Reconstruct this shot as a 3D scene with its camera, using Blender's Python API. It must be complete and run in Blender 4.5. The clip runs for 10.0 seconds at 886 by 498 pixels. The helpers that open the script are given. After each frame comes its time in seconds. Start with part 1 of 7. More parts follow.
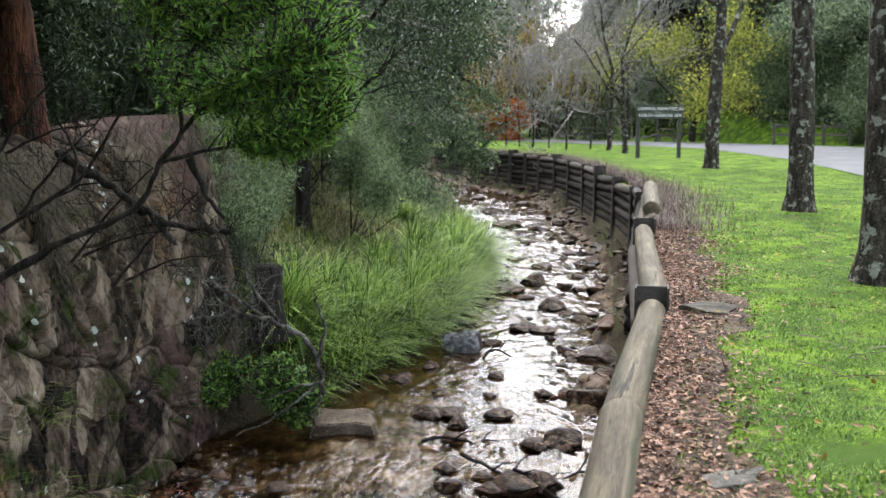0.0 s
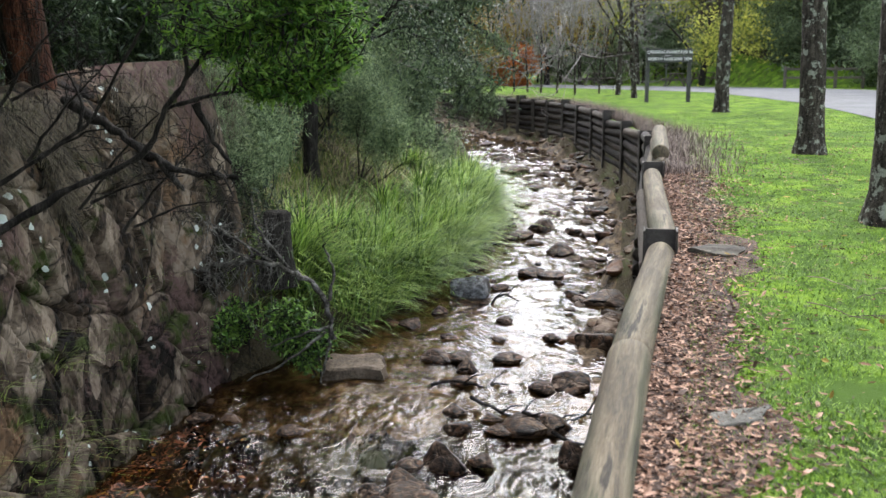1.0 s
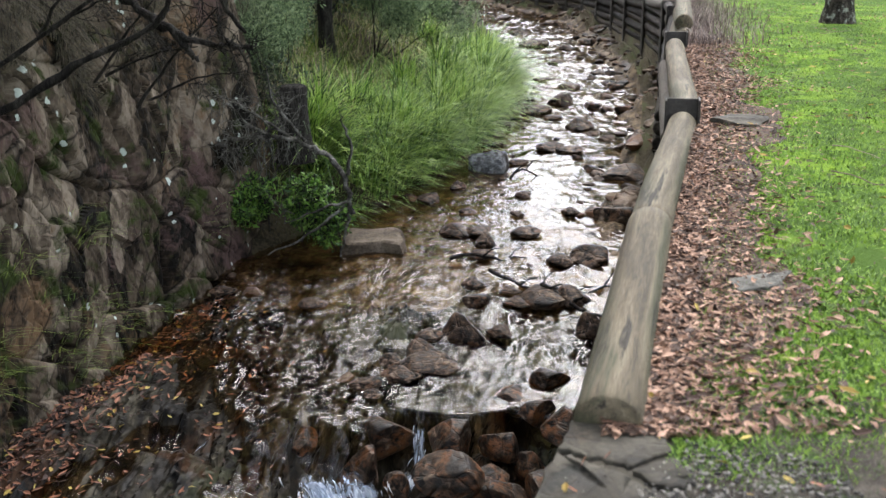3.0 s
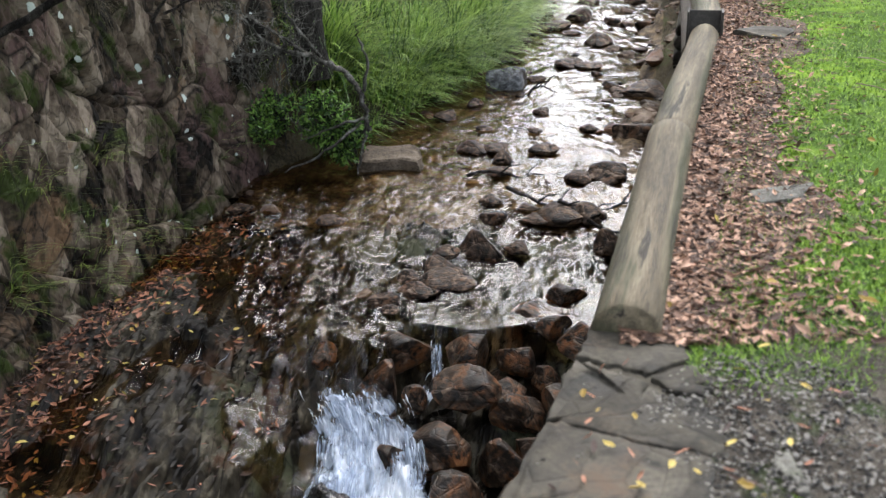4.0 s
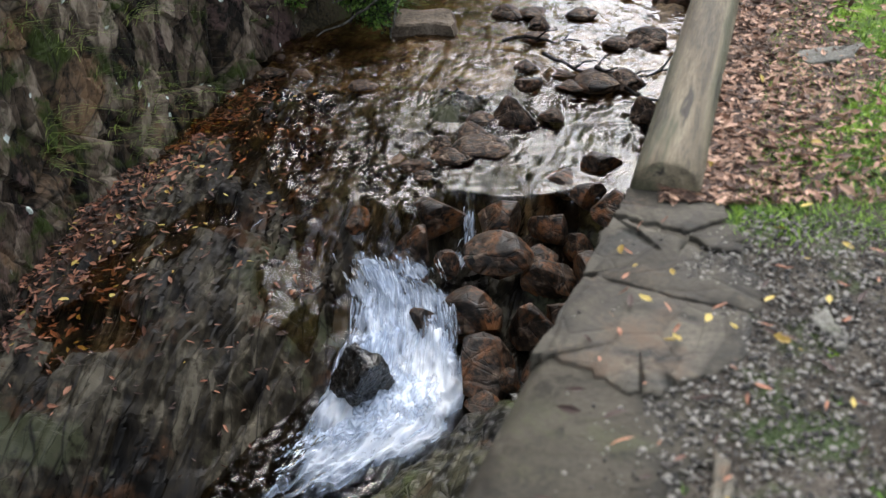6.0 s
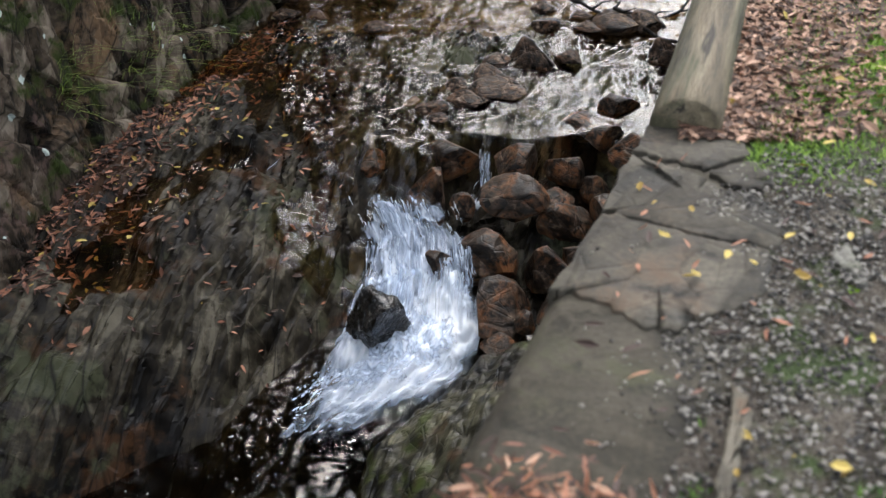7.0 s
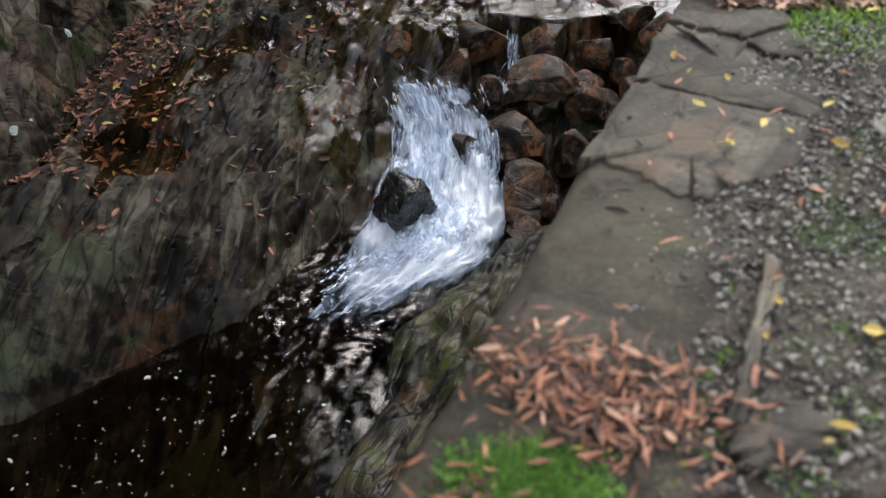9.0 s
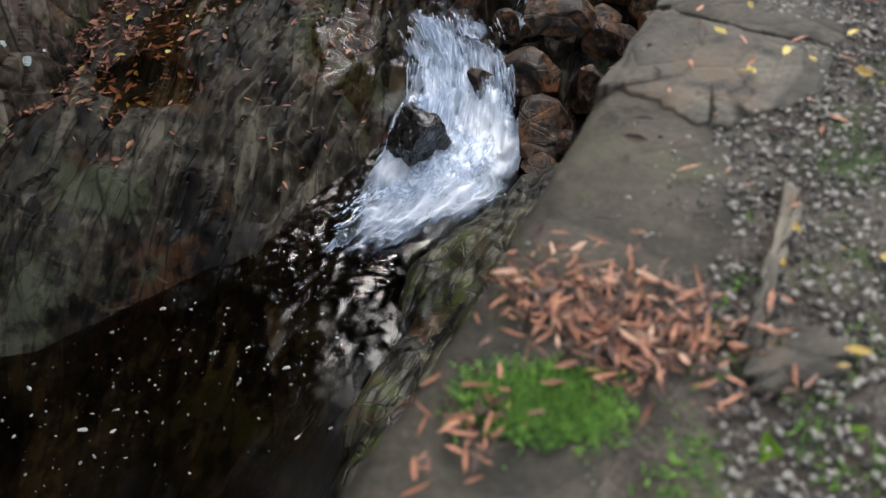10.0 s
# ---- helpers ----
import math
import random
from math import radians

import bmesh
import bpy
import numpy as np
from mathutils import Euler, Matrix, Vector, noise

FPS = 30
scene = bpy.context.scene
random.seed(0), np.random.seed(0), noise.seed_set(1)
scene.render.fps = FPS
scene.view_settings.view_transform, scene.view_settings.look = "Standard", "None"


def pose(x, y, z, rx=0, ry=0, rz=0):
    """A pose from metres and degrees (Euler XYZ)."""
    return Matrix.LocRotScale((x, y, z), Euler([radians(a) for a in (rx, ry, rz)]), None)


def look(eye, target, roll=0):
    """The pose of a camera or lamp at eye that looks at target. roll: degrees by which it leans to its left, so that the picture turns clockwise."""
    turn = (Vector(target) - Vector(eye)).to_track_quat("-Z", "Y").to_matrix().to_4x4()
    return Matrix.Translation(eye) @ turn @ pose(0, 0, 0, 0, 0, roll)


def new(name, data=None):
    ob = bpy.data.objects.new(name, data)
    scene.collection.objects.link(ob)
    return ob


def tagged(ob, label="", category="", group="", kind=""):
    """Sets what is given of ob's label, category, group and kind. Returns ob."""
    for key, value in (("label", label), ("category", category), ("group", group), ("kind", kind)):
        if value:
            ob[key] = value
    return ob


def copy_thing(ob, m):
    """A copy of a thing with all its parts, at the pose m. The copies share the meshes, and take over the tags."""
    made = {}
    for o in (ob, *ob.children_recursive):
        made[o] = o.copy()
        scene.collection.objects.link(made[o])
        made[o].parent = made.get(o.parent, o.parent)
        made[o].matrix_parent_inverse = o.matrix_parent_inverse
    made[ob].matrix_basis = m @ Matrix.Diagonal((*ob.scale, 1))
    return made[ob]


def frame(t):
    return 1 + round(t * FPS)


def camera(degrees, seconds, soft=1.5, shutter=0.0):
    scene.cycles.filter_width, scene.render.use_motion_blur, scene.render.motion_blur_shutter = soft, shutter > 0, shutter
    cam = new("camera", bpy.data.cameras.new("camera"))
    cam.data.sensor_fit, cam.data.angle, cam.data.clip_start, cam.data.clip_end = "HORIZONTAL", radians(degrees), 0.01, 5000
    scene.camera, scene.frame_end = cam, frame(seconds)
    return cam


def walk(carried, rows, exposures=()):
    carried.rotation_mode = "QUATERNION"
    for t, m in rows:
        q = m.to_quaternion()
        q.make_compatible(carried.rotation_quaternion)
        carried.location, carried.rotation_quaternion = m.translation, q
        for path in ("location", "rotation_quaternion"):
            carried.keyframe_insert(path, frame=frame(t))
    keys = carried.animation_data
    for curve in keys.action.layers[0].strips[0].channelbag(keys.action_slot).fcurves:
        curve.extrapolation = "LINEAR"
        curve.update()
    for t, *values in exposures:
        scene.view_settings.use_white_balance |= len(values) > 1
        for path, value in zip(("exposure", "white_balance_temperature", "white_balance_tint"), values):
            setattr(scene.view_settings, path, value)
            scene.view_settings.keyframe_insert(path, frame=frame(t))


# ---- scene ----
cam = camera(49.0, 10.0)
cam.data.dof.use_dof = True
cam.data.dof.focus_distance = 9.0
cam.data.dof.aperture_fstop = 2.8
PATH = [
    (0, (0.057, -0.450, 1.802), (0.018, 1.531, 1.534), 0.11),
    (0.5, (0.056, -0.451, 1.785), (0.005, 1.523, 1.464), -0.19),
    (1, (0.059, -0.449, 1.771), (0.003, 1.515, 1.397), -0.39),
    (1.5, (0.055, -0.447, 1.753), (-0.006, 1.505, 1.323), -0.50),
    (2, (0.058, -0.439, 1.733), (-0.014, 1.498, 1.243), -0.70),
    (2.5, (0.052, -0.440, 1.721), (-0.028, 1.482, 1.174), -0.81),
    (4, (0.036, -0.445, 1.661), (-0.090, 1.399, 0.896), -1.43),
    (4.5, (0.030, -0.441, 1.640), (-0.112, 1.369, 0.803), -1.55),
    (5, (0.026, -0.441, 1.624), (-0.132, 1.340, 0.727), -1.65),
    (5.5, (0.020, -0.444, 1.607), (-0.152, 1.309, 0.659), -1.66),
    (7, (0.003, -0.456, 1.561), (-0.209, 1.208, 0.472), -2.19),
    (7.5, (0.004, -0.459, 1.541), (-0.221, 1.173, 0.407), -2.60),
    (8, (0.001, -0.462, 1.530), (-0.235, 1.138, 0.353), -3.02),
    (8.5, (-0.001, -0.468, 1.511), (-0.248, 1.098, 0.292), -3.13),
    (9, (-0.006, -0.473, 1.494), (-0.261, 1.055, 0.228), -3.35),
    (9.5, (-0.008, -0.480, 1.477), (-0.273, 1.005, 0.165), -3.57),
    (10, (-0.012, -0.495, 1.464), (-0.286, 0.949, 0.108), -3.60),
]
walk(cam, [(t, look(eye, target, roll)) for t, eye, target, roll in PATH], exposures=[(0, 2.82), (5, 2.72), (10, 2.55)])

# ---- light ----
SUN_EL, SUN_ROT = 54.0, 6.0
world = bpy.data.worlds.new("world")
scene.world = world
world.use_nodes = True
wn = world.node_tree
wn.nodes.clear()
sky = wn.nodes.new("ShaderNodeTexSky")
sky.sky_type = "NISHITA"
sky.sun_disc = False
sky.sun_elevation, sky.sun_rotation = radians(SUN_EL), radians(SUN_ROT)
sky.dust_density, sky.air_density, sky.ozone_density = 2.0, 1.0, 1.0
pale = wn.nodes.new("ShaderNodeHueSaturation")
pale.inputs["Saturation"].default_value = 0.42
bg = wn.nodes.new("ShaderNodeBackground")
bg.inputs["Strength"].default_value = 0.15
wo = wn.nodes.new("ShaderNodeOutputWorld")
wn.links.new(sky.outputs[0], pale.inputs["Color"])
wn.links.new(pale.outputs[0], bg.inputs["Color"])
wn.links.new(bg.outputs[0], wo.inputs["Surface"])
sun = new("sun", bpy.data.lights.new("sun", "SUN"))
sun.data.energy, sun.data.angle, sun.data.color = 0.5, radians(80), (1.0, 0.98, 0.95)
sun.matrix_world = look((0, 0, 0), (-math.sin(radians(SUN_ROT)) * math.cos(radians(SUN_EL)), -math.cos(radians(SUN_ROT)) * math.cos(radians(SUN_EL)), -math.sin(radians(SUN_EL))))


# ---- noise ----
def hash3(i, j, k, seed=0):
    h = (i.astype(np.int64) * 374761393 + j.astype(np.int64) * 668265263 + k.astype(np.int64) * 2147483647 + seed * 1274126177) & 0xFFFFFFFF
    h = ((h ^ (h >> 13)) * 1274126177) & 0xFFFFFFFF
    h = ((h ^ (h >> 16)) * 2246822519) & 0xFFFFFFFF
    return ((h ^ (h >> 15)) & 0xFFFFFF) / float(0xFFFFFF)


def vnoise(x, y, z, seed=0):
    x, y, z = np.broadcast_arrays(np.asarray(x, float), np.asarray(y, float), np.asarray(z, float))
    i, j, k = np.floor(x), np.floor(y), np.floor(z)
    u, v, w = [a * a * (3 - 2 * a) for a in (x - i, y - j, z - k)]
    out = 0
    for a in (0, 1):
        for b in (0, 1):
            for c in (0, 1):
                out = out + hash3(i + a, j + b, k + c, seed) * (u if a else 1 - u) * (v if b else 1 - v) * (w if c else 1 - w)
    return out * 2 - 1


def fbm(x, y, z, octaves=4, seed=0):
    out, amp = 0, 1.0
    for o in range(octaves):
        out = out + amp * vnoise(np.asarray(x) * 2 ** o, np.asarray(y) * 2 ** o, np.asarray(z) * 2 ** o, seed + o)
        amp *= 0.5
    return out


def cells(x, y, z, seed=0):
    """Random value of the nearest scattered point, the nearness of the border to the next one, and a tilted facet."""
    x, y, z = np.broadcast_arrays(np.asarray(x, float), np.asarray(y, float), np.asarray(z, float))
    i, j, k = np.floor(x), np.floor(y), np.floor(z)
    f1, f2, val, tilt = np.full(x.shape, 9.0), np.full(x.shape, 9.0), np.zeros(x.shape), np.zeros(x.shape)
    for a in (-1, 0, 1):
        for b in (-1, 0, 1):
            for c in (-1, 0, 1):
                p, q, r = i + a, j + b, k + c
                d = np.sqrt((p + hash3(p, q, r, seed) - x) ** 2 + (q + hash3(p, q, r, seed + 7) - y) ** 2 + (r + hash3(p, q, r, seed + 13) - z) ** 2)
                near = d < f1
                f2 = np.where(near, f1, np.minimum(f2, d))
                val = np.where(near, hash3(p, q, r, seed + 29), val)
                slope = (hash3(p, q, r, seed + 41) - 0.5) * (q + hash3(p, q, r, seed + 7) - y) + (hash3(p, q, r, seed + 43) - 0.5) * (r + hash3(p, q, r, seed + 13) - z)
                tilt = np.where(near, slope, tilt)
                f1 = np.where(near, d, f1)
    return val, f2 - f1, tilt


rng = np.random.default_rng(7)


# ---- materials ----
def material(name, colours, scale=4.0, fine=60.0, rough=0.8, bump=0.3, bump_scale=None, metal=0.0, spots=None, stretch=(1, 1, 1), island=0.0, spec=0.4, thin=0.0, rot=0.0, iso=False):
    """Colours mixed by coarse and fine noise, with relief; spots: (colour, scale, low, high) for stains or lichen."""
    m = bpy.data.materials.new(name)
    m.use_nodes = True
    t, n, l = m.node_tree, m.node_tree.nodes, m.node_tree.links
    b = n["Principled BSDF"]
    co = n.new("ShaderNodeTexCoord")
    mp = n.new("ShaderNodeMapping")
    mp.vector_type = "TEXTURE"
    mp.inputs["Scale"].default_value = [1 / q for q in stretch]
    mp.inputs["Rotation"].default_value = (0, 0, radians(rot))
    l.new(co.outputs["Object"], mp.inputs[0])

    def noise_node(sc, detail, raw=False):
        q = n.new("ShaderNodeTexNoise")
        q.inputs["Scale"].default_value, q.inputs["Detail"].default_value, q.inputs["Roughness"].default_value = sc, detail, 0.62
        l.new(co.outputs["Object"] if raw else mp.outputs[0], q.inputs["Vector"])
        return q

    def maths(op, a, c):
        q = n.new("ShaderNodeMath")
        q.operation = op
        for i, v in ((0, a), (1, c)):
            if isinstance(v, (int, float)):
                q.inputs[i].default_value = v
            else:
                l.new(v, q.inputs[i])
        return q.outputs[0]

    coarse, grain = noise_node(scale, 5), noise_node(fine, 4, iso)
    f = maths("ADD", maths("MULTIPLY", coarse.outputs[0], 0.62), maths("MULTIPLY", grain.outputs[0], 0.38))
    if island:
        g = n.new("ShaderNodeNewGeometry")
        oi = n.new("ShaderNodeObjectInfo")
        r = maths("FRACT", maths("ADD", g.outputs["Random Per Island"], oi.outputs["Random"]), 0)
        f = maths("ADD", maths("MULTIPLY", f, 1 - island), maths("MULTIPLY", maths("ADD", maths("MULTIPLY", r, 0.7), 0.15), island))
    ramp = n.new("ShaderNodeValToRGB")
    e = ramp.color_ramp.elements
    while len(e) < len(colours):
        e.new(0.5)
    for i, c in enumerate(colours):
        e[i].position = 0.40 + 0.20 * i / max(1, len(colours) - 1)
        e[i].color = (*c, 1)
    l.new(f, ramp.inputs[0])
    col = ramp.outputs[0]
    for sp in (spots or ()):
        c, sc, lo, hi = sp
        q = noise_node(sc, 6, iso)
        mr = n.new("ShaderNodeMapRange")
        mr.inputs[1].default_value, mr.inputs[2].default_value = lo, hi
        l.new(q.outputs[0], mr.inputs[0])
        mx = n.new("ShaderNodeMix")
        mx.data_type = "RGBA"
        l.new(mr.outputs[0], mx.inputs[0])
        l.new(col, mx.inputs[6])
        mx.inputs[7].default_value = (*c, 1)
        col = mx.outputs[2]
    l.new(col, b.inputs["Base Color"])
    rr = maths("ADD", maths("MULTIPLY", maths("SUBTRACT", grain.outputs[0], 0.5), 0.35), rough)
    l.new(rr, b.inputs["Roughness"])
    b.inputs["Metallic"].default_value = metal
    b.inputs["Specular IOR Level"].default_value = spec
    if bump:
        bn = noise_node(bump_scale or fine, 6, iso)
        bp = n.new("ShaderNodeBump")
        bp.inputs["Strength"].default_value = bump
        bp.inputs["Distance"].default_value = 0.05
        l.new(maths("ADD", bn.outputs[0], maths("MULTIPLY", coarse.outputs[0], 0.6)), bp.inputs["Height"])
        l.new(bp.outputs[0], b.inputs["Normal"])
    if thin:
        tr = n.new("ShaderNodeBsdfTranslucent")
        l.new(col, tr.inputs[0])
        ms = n.new("ShaderNodeMixShader")
        ms.inputs[0].default_value = thin
        l.new(b.outputs[0], ms.inputs[1])
        l.new(tr.outputs[0], ms.inputs[2])
        l.new(ms.outputs[0], n["Material Output"].inputs[0])
    return m


def rock_material(name, colours, foliation=(1, 1, 1), rot=(0, 0, 0), scale=1.4, fine=22.0, block=2.2, crack=0.5, crack_colour=(0.006, 0.005, 0.004), rough=(0.6, 0.9), spec=0.3, bump=0.8, relief=0.05, stains=(), lichen=0.0, contrast=0.55, blocks=0.12):
    """Foliated, jointed rock: beds drawn out along one direction, blocks of differing tone, dark lines along joints,
    stains, moss and lichen.
    """
    m = bpy.data.materials.new(name)
    m.use_nodes = True
    n, l = m.node_tree.nodes, m.node_tree.links
    b = n["Principled BSDF"]
    co = n.new("ShaderNodeTexCoord")
    mp = n.new("ShaderNodeMapping")
    mp.inputs["Rotation"].default_value = [radians(a) for a in rot]
    st = n.new("ShaderNodeMapping")
    st.inputs["Scale"].default_value = foliation
    l.new(co.outputs["Object"], mp.inputs[0])
    l.new(mp.outputs[0], st.inputs[0])

    def noise_node(sc, detail, vec, dist=0.0, r=0.62):
        q = n.new("ShaderNodeTexNoise")
        q.inputs["Scale"].default_value, q.inputs["Detail"].default_value, q.inputs["Roughness"].default_value, q.inputs["Distortion"].default_value = sc, detail, r, dist
        l.new(vec, q.inputs["Vector"])
        return q.outputs[0]

    def maths(op, a, c, clamp=False):
        q = n.new("ShaderNodeMath")
        q.operation, q.use_clamp = op, clamp
        for i, v in ((0, a), (1, c)):
            if isinstance(v, (int, float)):
                q.inputs[i].default_value = v
            else:
                l.new(v, q.inputs[i])
        return q.outputs[0]

    def span(v, lo, hi, a=0.0, c=1.0):
        q = n.new("ShaderNodeMapRange")
        for i, w in enumerate((lo, hi, a, c)):
            q.inputs[i + 1].default_value = w
        l.new(v, q.inputs[0])
        return q.outputs[0]

    def mix(f, a, c):
        q = n.new("ShaderNodeMix")
        q.data_type = "RGBA"
        l.new(f, q.inputs[0])
        l.new(a, q.inputs[6])
        if isinstance(c, tuple):
            q.inputs[7].default_value = (*c, 1)
        else:
            l.new(c, q.inputs[7])
        return q.outputs[2]

    coarse = noise_node(scale, 4, mp.outputs[0])
    beds = noise_node(scale * 2.2, 4, st.outputs[0], 0.0, 0.6)
    grain = noise_node(fine, 3, mp.outputs[0], 0.0, 0.6)
    warp = n.new("ShaderNodeVectorMath")
    warp.operation = "MULTIPLY_ADD"
    wv_ = n.new("ShaderNodeTexNoise")
    wv_.inputs["Scale"].default_value, wv_.inputs["Detail"].default_value = block * 1.5, 4
    l.new(st.outputs[0], wv_.inputs["Vector"])
    l.new(wv_.outputs["Color"], warp.inputs[0])
    warp.inputs[1].default_value = (0.05 / block,) * 3
    l.new(st.outputs[0], warp.inputs[2])
    cell = n.new("ShaderNodeTexVoronoi")
    cell.inputs["Scale"].default_value = block
    l.new(warp.outputs[0], cell.inputs["Vector"])
    gap = n.new("ShaderNodeTexVoronoi")
    gap.feature = "DISTANCE_TO_EDGE"
    gap.inputs["Scale"].default_value = block
    l.new(warp.outputs[0], gap.inputs["Vector"])
    gap2 = n.new("ShaderNodeTexVoronoi")
    gap2.feature = "DISTANCE_TO_EDGE"
    gap2.inputs["Scale"].default_value = block * 2.7
    l.new(warp.outputs[0], gap2.inputs["Vector"])
    cell2 = n.new("ShaderNodeTexVoronoi")
    cell2.inputs["Scale"].default_value = block * 2.7
    l.new(warp.outputs[0], cell2.inputs["Vector"])
    tone2 = n.new("ShaderNodeSeparateColor")
    l.new(cell2.outputs["Color"], tone2.inputs[0])
    tone = n.new("ShaderNodeSeparateColor")
    l.new(cell.outputs["Color"], tone.inputs[0])
    f = maths("ADD", maths("ADD", maths("MULTIPLY", coarse, 0.4), maths("MULTIPLY", beds, 0.35)), maths("ADD", maths("MULTIPLY", grain, 0.25), maths("MULTIPLY", maths("ADD", maths("SUBTRACT", tone.outputs[0], 0.5), maths("MULTIPLY", maths("SUBTRACT", tone2.outputs[1], 0.5), 0.7)), blocks)))
    ramp = n.new("ShaderNodeValToRGB")
    e = ramp.color_ramp.elements
    while len(e) < len(colours):
        e.new(0.5)
    for i, c in enumerate(colours):
        e[i].position = 0.5 + (i / max(1, len(colours) - 1) - 0.5) * 0.34 * (1 - contrast)
        e[i].color = (*c, 1)
    l.new(f, ramp.inputs[0])
    col = ramp.outputs[0]
    for c, sc, lo, hi in stains:
        col = mix(span(maths("ADD", maths("MULTIPLY", noise_node(sc, 6, mp.outputs[0], 0.4), 0.8), maths("MULTIPLY", grain, 0.2)), lo, hi), col, c)
    open_ = noise_node(scale * 1.7, 3, mp.outputs[0])
    seam = maths("MULTIPLY", maths("MAXIMUM", span(gap.outputs[0], 0.0, 0.035, 1, 0), maths("MULTIPLY", span(gap2.outputs[0], 0.0, 0.05, 1, 0), 0.6)), span(open_, 0.38, 0.54), True)
    if crack:
        col = mix(maths("MULTIPLY", seam, crack), col, crack_colour)
    if lichen:
        sp = n.new("ShaderNodeTexVoronoi")
        sp.inputs["Scale"].default_value = 9.0
        wl = n.new("ShaderNodeVectorMath")
        wl.operation = "MULTIPLY_ADD"
        wn_ = n.new("ShaderNodeTexNoise")
        wn_.inputs["Scale"].default_value, wn_.inputs["Detail"].default_value = 16, 3
        l.new(mp.outputs[0], wn_.inputs["Vector"])
        l.new(wn_.outputs["Color"], wl.inputs[0])
        wl.inputs[1].default_value = (0.07,) * 3
        l.new(mp.outputs[0], wl.inputs[2])
        l.new(wl.outputs[0], sp.inputs["Vector"])
        where = maths("MULTIPLY", span(sp.outputs["Distance"], 0.3, 0.33, 1, 0), span(noise_node(1.3, 2, mp.outputs[0]), 0.64 - 0.12 * lichen, 0.66 - 0.12 * lichen))
        pick = n.new("ShaderNodeSeparateColor")
        l.new(sp.outputs["Color"], pick.inputs[0])
        where = maths("MULTIPLY", where, span(pick.outputs[1], 0.78, 0.8))
        col = mix(where, col, (0.36, 0.4, 0.36))
    l.new(col, b.inputs["Base Color"])
    l.new(span(maths("ADD", maths("MULTIPLY", beds, 0.6), maths("MULTIPLY", grain, 0.4)), 0.38, 0.62, rough[0], rough[1]), b.inputs["Roughness"])
    b.inputs["Specular IOR Level"].default_value = spec
    h = maths("SUBTRACT", maths("ADD", maths("MULTIPLY", beds, 1.0), maths("ADD", maths("MULTIPLY", grain, 0.35), maths("MULTIPLY", tone.outputs[0], 0.25))), maths("MULTIPLY", seam, 0.5))
    bp = n.new("ShaderNodeBump")
    bp.inputs["Strength"].default_value, bp.inputs["Distance"].default_value = bump, relief
    l.new(h, bp.inputs["Height"])
    l.new(bp.outputs[0], b.inputs["Normal"])
    return m


M_LAWN = material("lawn_moss", [(0.02, 0.042, 0.004), (0.07, 0.135, 0.010), (0.15, 0.24, 0.02)], 2.2, 19, 0.95, 0.7, 60, spots=[((0.075, 0.064, 0.034), 4.5, 0.575, 0.64), ((0.045, 0.085, 0.012), 0.7, 0.5, 0.62)], spec=0.1)
M_BANK = material("bank_soil", [(0.022, 0.019, 0.012), (0.055, 0.044, 0.027), (0.045, 0.056, 0.02)], 1.2, 30, 0.95, 0.8, 25, spec=0.1)
# wet rock, its colours lowered further to hold the shade over the shelf
M_BED = rock_material("shaded_wet_bedrock", [(0.0008, 0.0006, 0.0004), (0.0034, 0.0026, 0.0016), (0.010, 0.0078, 0.0048), (0.025, 0.021, 0.0137), (0.072, 0.063, 0.045)], (5.0, 0.6, 1.4), (0, 0, -5), 1.3, 12, 0.9, 0.9, (0.002, 0.0015, 0.001), (0.35, 0.75), 0.1, 0.4, 0.01, [((0.03, 0.014, 0.006), 0.9, 0.54, 0.60), ((0.034, 0.036, 0.02), 1.2, 0.54, 0.60)], contrast=0.3)
M_CREEKBED = material("creek_gravel", [(0.014, 0.009, 0.005), (0.055, 0.036, 0.018), (0.13, 0.092, 0.05)], 4, 20, 0.8, 0.6, 20, spec=0.2)
M_APRON = rock_material("mossy_apron_rock", [(0.0015, 0.0013, 0.0008), (0.008, 0.0072, 0.004), (0.028, 0.026, 0.014), (0.07, 0.065, 0.038)], (2.5, 1, 1.4), (0, 0, 20), 2.0, 12, 2.0, 0.7, (0.003, 0.002, 0.0015), (0.3, 0.7), 0.25, 0.7, 0.02, [((0.03, 0.038, 0.008), 2, 0.52, 0.58), ((0.04, 0.022, 0.010), 2.5, 0.56, 0.62)], contrast=0.3)
M_CLIFF = rock_material("cliff_rock", [(0.004, 0.0031, 0.0021), (0.019, 0.0137, 0.009), (0.046, 0.034, 0.0232), (0.086, 0.067, 0.048), (0.15, 0.122, 0.091)], (1.0, 1.7, 0.9), (24, 0, 0), 1.4, 11, 1.5, 0.95, (0.006, 0.005, 0.004), (0.7, 0.95), 0.1, 0.45, 0.012, [((0.105, 0.066, 0.037), 0.7, 0.53, 0.60), ((0.07, 0.044, 0.038), 0.8, 0.53, 0.60), ((0.022, 0.03, 0.007), 2.2, 0.535, 0.61)], 1.0, 0.3, 0.22)
M_ROCK = rock_material("creek_rock", [(0.0025, 0.0019, 0.0014), (0.0105, 0.0067, 0.0045), (0.034, 0.021, 0.0135), (0.08, 0.053, 0.035), (0.17, 0.13, 0.098)], (1.3, 1.0, 1.5), (15, 10, 0), 1.3, 6, 0.7, 0.3, (0.004, 0.003, 0.002), (0.5, 0.85), 0.15, 0.7, 0.02, [((0.075, 0.036, 0.017), 0.9, 0.53, 0.62), ((0.005, 0.004, 0.003), 1.5, 0.55, 0.6)], contrast=0.25)
